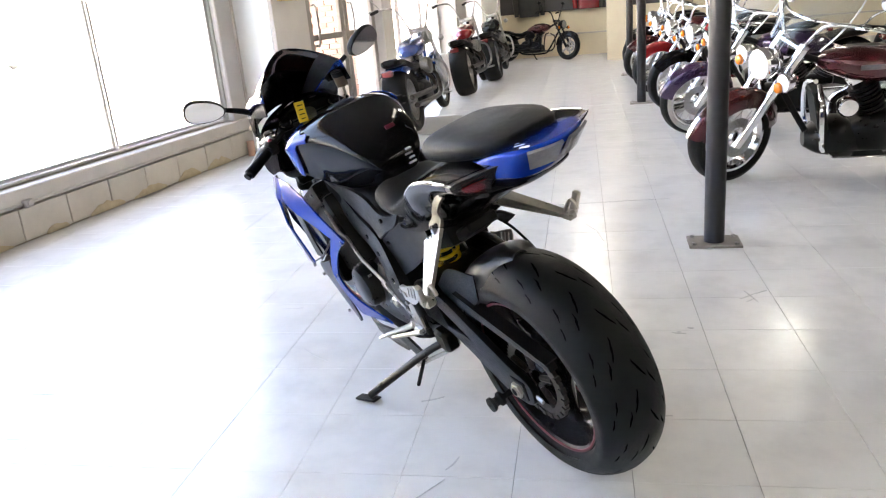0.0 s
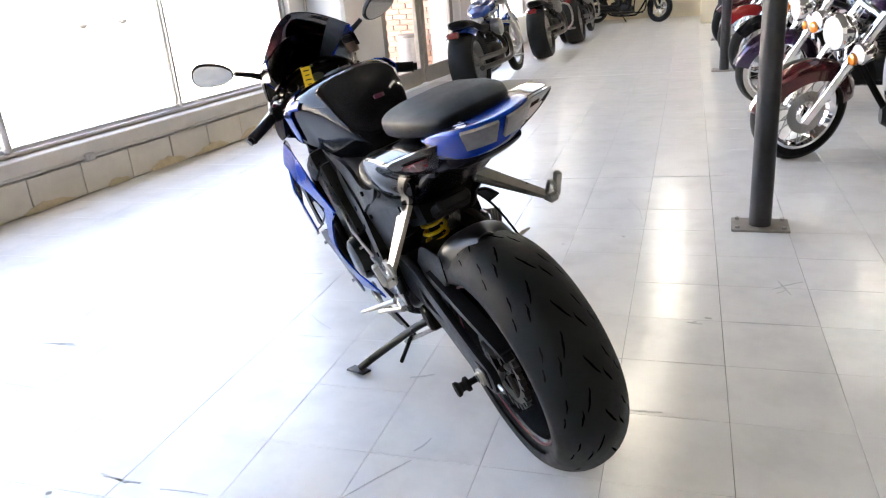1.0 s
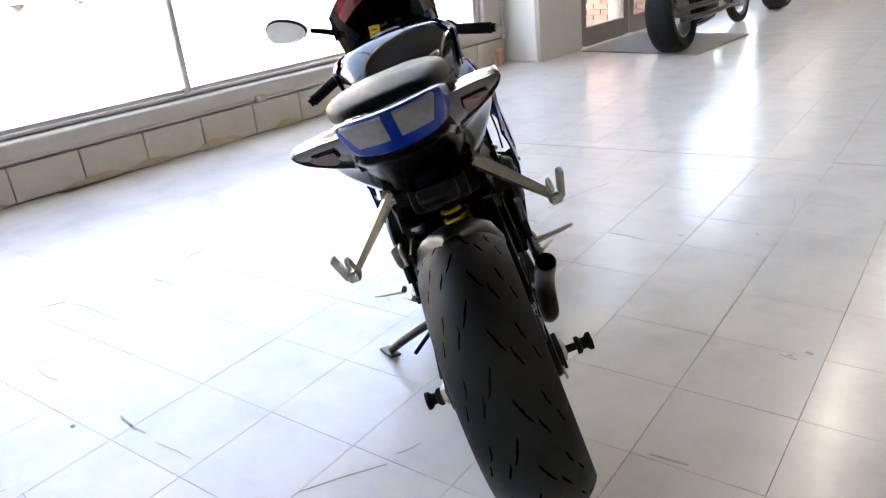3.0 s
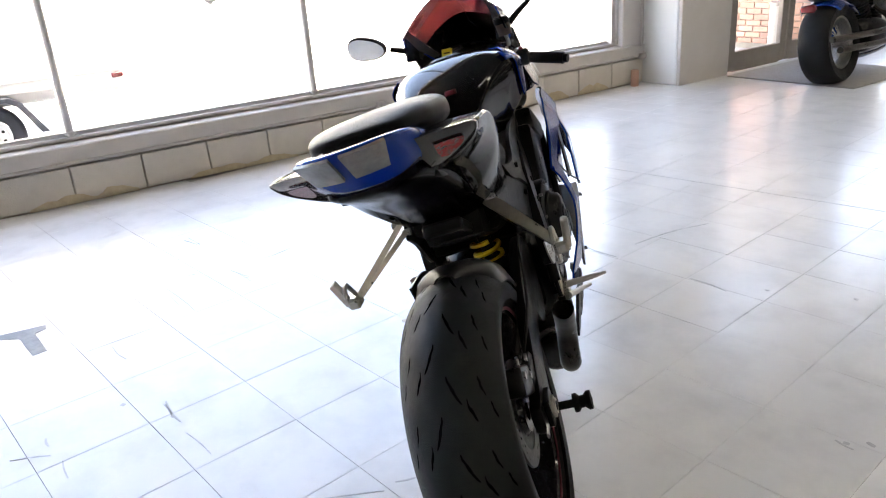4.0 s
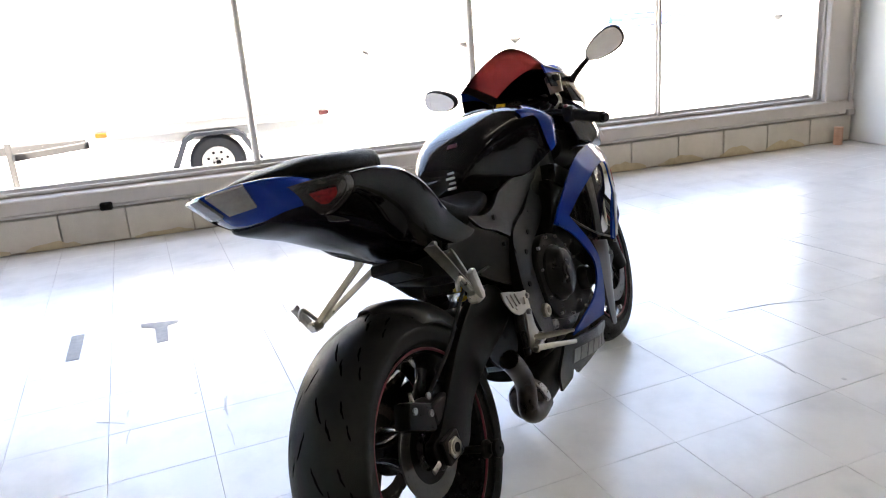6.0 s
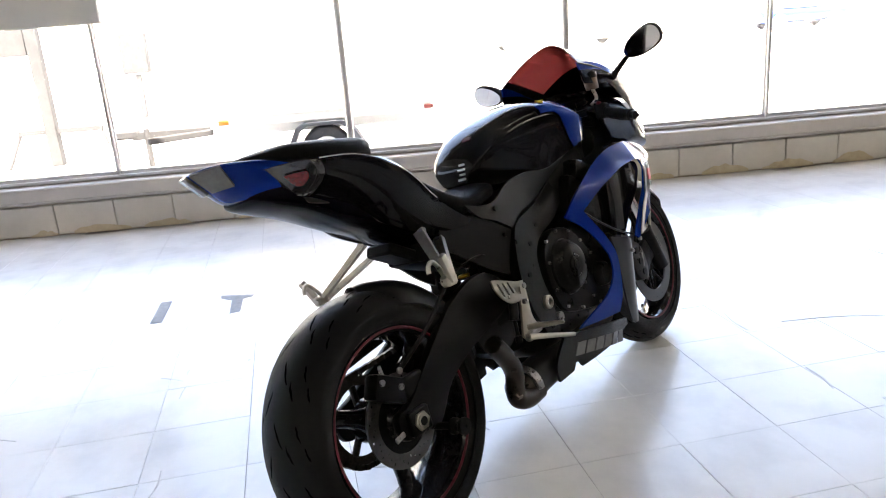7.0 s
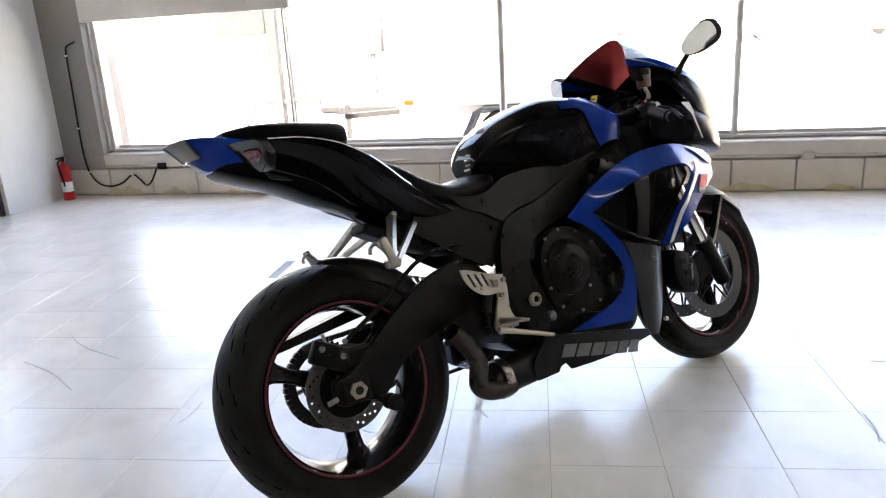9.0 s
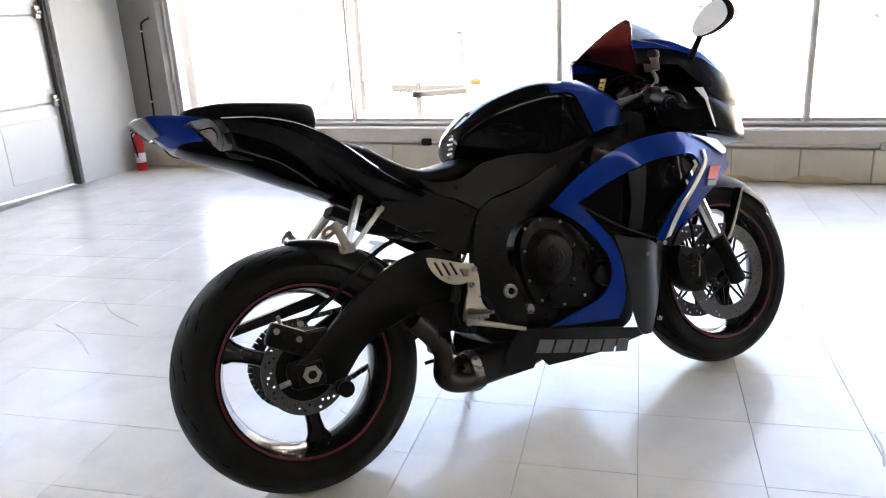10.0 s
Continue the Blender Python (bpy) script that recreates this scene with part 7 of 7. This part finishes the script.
# jackets on the far display panel
def jacket(x, z, body, label):
    j = thing("jacket", label, "jacket", pose(x, YB - 0.12, z), "jackets on the wall")
    torso = [V3(w * math.cos(a), 0.07 * math.sin(a), zz) for zz, w in ((0, 0),) for a in (0,)]
    bm = add_loft(B(), [[V3(w * math.cos(a), 0.06 * math.sin(a), zz) for a in (2 * math.pi * i / 20 for i in range(20))] for zz, w in ((-0.32, 0.2), (-0.1, 0.21), (0.12, 0.23), (0.24, 0.2), (0.29, 0.1), (0.33, 0.07))])
    part("torso", bm, body, j)
    for s in (1, -1):
        part("sleeve", add_tube(B(), [(s * 0.19, 0, 0.24), (s * 0.27, 0, 0.05), (s * 0.27, 0.01, -0.12), (s * 0.26, 0.02, -0.3)], 0.065, n=12, taper=0.045), "leather" if s > 0 else body, j)
    part("collar", add_tube(B(), [(-0.07, -0.05, 0.31), (0, -0.07, 0.29), (0.07, -0.05, 0.31)], 0.02, n=8), "leather", j)


jacket(-0.45, 1.12, "leather", "black leather jacket hanging on the dark panel")
jacket(0.72, 1.2, "redpaint", "black and red riding jacket hanging on the dark panel")

# ---------------- outside ----------------
GZ = -0.1
gr = part("ground", box((-61.9, 30, GZ - 0.1), (120.0, 400, 0.2)), "concrete", smooth=False)
tagged(gr, "pale sunlit concrete lot outside the shop window", "ground", kind="structure")

# white box trailer standing close to the window
tr = thing("trailer", "small white box trailer with a dark mudguard parked outside", "trailer", pose(-3.36, 2.86, GZ))
part("body", box((-0.75, -0.02, 1.05), (1.46, 2.04, 1.2), 0.02), "trailer", tr)
part("frame_rail", add_box(box((0.0, -0.02, 0.585), (0.05, 2.06, 0.09), 0.006), (-1.4, -0.02, 0.585), (0.05, 2.06, 0.09), bev=0.006), "trailer", tr)
part("deck_edge", box((0.03, -0.02, 0.64), (0.012, 2.05, 0.012), 0.002), "scuff", tr, "dark seam along the deck")
for y, mm in ((0.98, "redlens"), (-0.92, "orange")):
    part("marker_light", box((0.035, y, 0.585), (0.02, 0.09, 0.04), 0.006), mm, tr)
hubw = part("wheel", add_lathe(B(), [(0.02, 0.07), (0.05, 0.075), (0.06, 0.05), (0.13, 0.045), (0.15, 0.065), (0.165, 0.065), (0.165, -0.06), (0.02, -0.06)], n=40, closed=True), "white", tr, "white steel trailer wheel")
hubw.matrix_basis = pose(0.02, 0, 0.252, 0, 0, -90) @ Matrix.Scale(0.84, 4)
part("tyre", rough_tyre(0.29, 0.075, 0.168), "trailertyre", hubw)
bm = B()
for i in range(5):
    a = 2 * math.pi * i / 5
    add_cyl(bm, (0.045 * math.cos(a), 0.06, 0.045 * math.sin(a)), (0.045 * math.cos(a), 0.082, 0.045 * math.sin(a)), 0.011, n=8)
add_cyl(bm, (0, 0.05, 0), (0, 0.09, 0), 0.026, n=12)
part("lug_nuts", bm, "dark", hubw)
# solid dark discs give the shaded look of holes in the rim
bm = B()
for i in range(8):
    a = 2 * math.pi * (i + 0.5) / 8
    add_cyl(bm, (0.105 * math.cos(a), 0.043, 0.105 * math.sin(a)), (0.105 * math.cos(a), 0.05, 0.105 * math.sin(a)), 0.014, n=10)
part("rim_holes", bm, "dark", hubw)
mg = [(-0.385, 0.25), (-0.27, 0.485), (-0.185, 0.53), (0.17, 0.53), (0.25, 0.485), (0.39, 0.25)]
part("mudguard", add_loft(B(), [[V3(x, yy, zz) for x in (-0.14, 0.14)] + [V3(x, yy * 0.86, zz - (0.03 if zz > 0.4 else 0.0)) for x in (0.14, -0.14)] for yy, zz in mg]), "mudguard", tr, "dark angular mudguard")
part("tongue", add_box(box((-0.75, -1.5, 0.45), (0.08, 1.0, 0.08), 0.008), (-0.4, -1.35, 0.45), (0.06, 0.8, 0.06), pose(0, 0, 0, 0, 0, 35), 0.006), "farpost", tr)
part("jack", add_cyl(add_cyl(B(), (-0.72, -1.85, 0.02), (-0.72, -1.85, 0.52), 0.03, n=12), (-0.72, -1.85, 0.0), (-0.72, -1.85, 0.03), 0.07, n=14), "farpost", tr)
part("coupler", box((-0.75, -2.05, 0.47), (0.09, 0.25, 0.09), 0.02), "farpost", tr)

# post with a cross bar, farther off
sp = thing("sign_post", "post with a low cross bar and a board, darkened against sun glare", "sign post", pose(-5.75, -0.6, GZ))
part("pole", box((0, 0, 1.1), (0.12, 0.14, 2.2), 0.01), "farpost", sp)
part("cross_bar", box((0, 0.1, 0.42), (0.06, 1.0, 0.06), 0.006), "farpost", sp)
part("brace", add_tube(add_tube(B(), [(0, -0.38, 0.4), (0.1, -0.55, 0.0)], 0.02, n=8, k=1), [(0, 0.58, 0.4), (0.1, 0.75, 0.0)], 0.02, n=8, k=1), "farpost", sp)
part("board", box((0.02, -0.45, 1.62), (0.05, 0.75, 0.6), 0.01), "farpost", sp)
bx = thing("meter_box", "service box on a post, darkened against sun glare", "service box", pose(-11.7, -1.26, GZ))
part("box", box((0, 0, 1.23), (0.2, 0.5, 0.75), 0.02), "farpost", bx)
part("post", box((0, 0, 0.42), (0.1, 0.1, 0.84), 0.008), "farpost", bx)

# far side of the lot: building with windows, heightened as a bright backdrop over the sky
fb = thing("far_building", "long pale building across the lot, raised to cover the sky", "building", pose(-42, 55, GZ))
part("wall", box((-3, 0, 5.5), (6, 210, 11.0), 0.03), "facade", fb)
part("roof", box((-3, 0, 11.1), (6.6, 210.6, 0.25), 0.03), "trailer", fb)
for i in range(22):
    y = -75 + i * 7.1
    w = part("window", box((0.03, y, 1.7), (0.08, 2.2, 1.3), 0.02), "farglass", fb)
    part("frame", add_box(box((0.06, y, 2.4), (0.1, 2.4, 0.1), 0.01), (0.06, y, 1.0), (0.1, 2.4, 0.1), bev=0.01), "alloy", w)


def parked_car(x, y, rz, paint, label):
    c = thing("car", label, "car", pose(x, y, GZ, 0, 0, rz), "cars parked across the lot")
    part("body", hull([(-2.15, 0.6, 0.6, 0.15, 0.25), (-2.0, 0.62, 0.8, 0.25, 0.35), (-1.0, 0.62, 0.86, 0.28, 0.38), (1.0, 0.6, 0.86, 0.26, 0.36), (1.9, 0.56, 0.8, 0.2, 0.3), (2.15, 0.52, 0.6, 0.12, 0.2)], 4, 28), paint, c)
    part("cabin", hull([(-1.6, 0.9, 0.6, 0.05, 0.1), (-1.2, 0.95, 0.68, 0.35, 0.1), (-0.2, 0.95, 0.7, 0.5, 0.1), (0.5, 0.95, 0.68, 0.42, 0.1), (1.15, 0.88, 0.6, 0.05, 0.1)], 3.5, 28), "carpale", c)
    for a in (-1.3, 1.3):
        for s in (-0.78, 0.78):
            w = part("wheel", add_lathe(B(), [(0.02, -0.09), (0.2, -0.1), (0.32, -0.1), (0.34, 0), (0.32, 0.1), (0.2, 0.1), (0.02, 0.09)], (a, 0, 0.34), 24, True), "carpale", c)
            w.location.y = s


for x, y, rz, pt in ((-30, 2, 84, "redpaint"), (-31, 8, 90, "trailer"), (-30, 15, 95, "conduit"), (-31, 23, 90, "skyblue"), (-30, 32, 88, "trailer")):
    parked_car(x, y, rz, pt, {"redpaint": "red car parked across the lot", "trailer": "white car parked across the lot", "conduit": "grey car parked across the lot", "skyblue": "blue car parked across the lot"}[pt])

# brick return wall outside the entrance
bw = part("brick_wall", box((-2.6, 10.9, 1.4), (2.2, 0.2, 3.0)), "mortar", smooth=False)
tagged(bw, "red brick wall outside the glazed entrance", "brick wall", kind="structure")
bme = bpy.data.meshes.new("brick")
bb = box((0, 0, 0), (0.19, 0.03, 0.057), 0.003)
bb.to_mesh(bme)
bb.free()
bme.materials.append(M["brick"])
for j in range(26):
    for i in range(11):
        ob = new("brick", bme)
        ob.parent = bw
        ob.location = (-3.6 + 0.2 * i + (0.1 if j % 2 else 0.0), 10.792, 0.0 + j * 0.067)

# closing wall behind the far side of the lot's garage side
tagged(part("ground", box((6, -11, GZ - 0.1), (20, 21, 0.19)), "concrete", smooth=False), "pale concrete apron outside the garage door", "ground", kind="structure")


# bin beside the brick wall
bn = thing("litter_bin", "pale grey round bin standing by the brick wall", "bin", pose(-1.78, 10.5, GZ))
part("drum", add_loft(B(), [[V3(r * math.cos(a), r * math.sin(a), z) for a in (2 * math.pi * i / 24 for i in range(24))] for r, z in ((0.105, 0), (0.115, 0.02), (0.118, 0.5), (0.12, 0.54))]), "conduit", bn)
part("rim", add_loft(B(), [[V3(r * math.cos(a), r * math.sin(a), z) for a in (2 * math.pi * i / 24 for i in range(24))] for r, z in ((0.124, 0.535), (0.128, 0.55), (0.124, 0.57), (0.1, 0.575))]), "alloydark", bn)
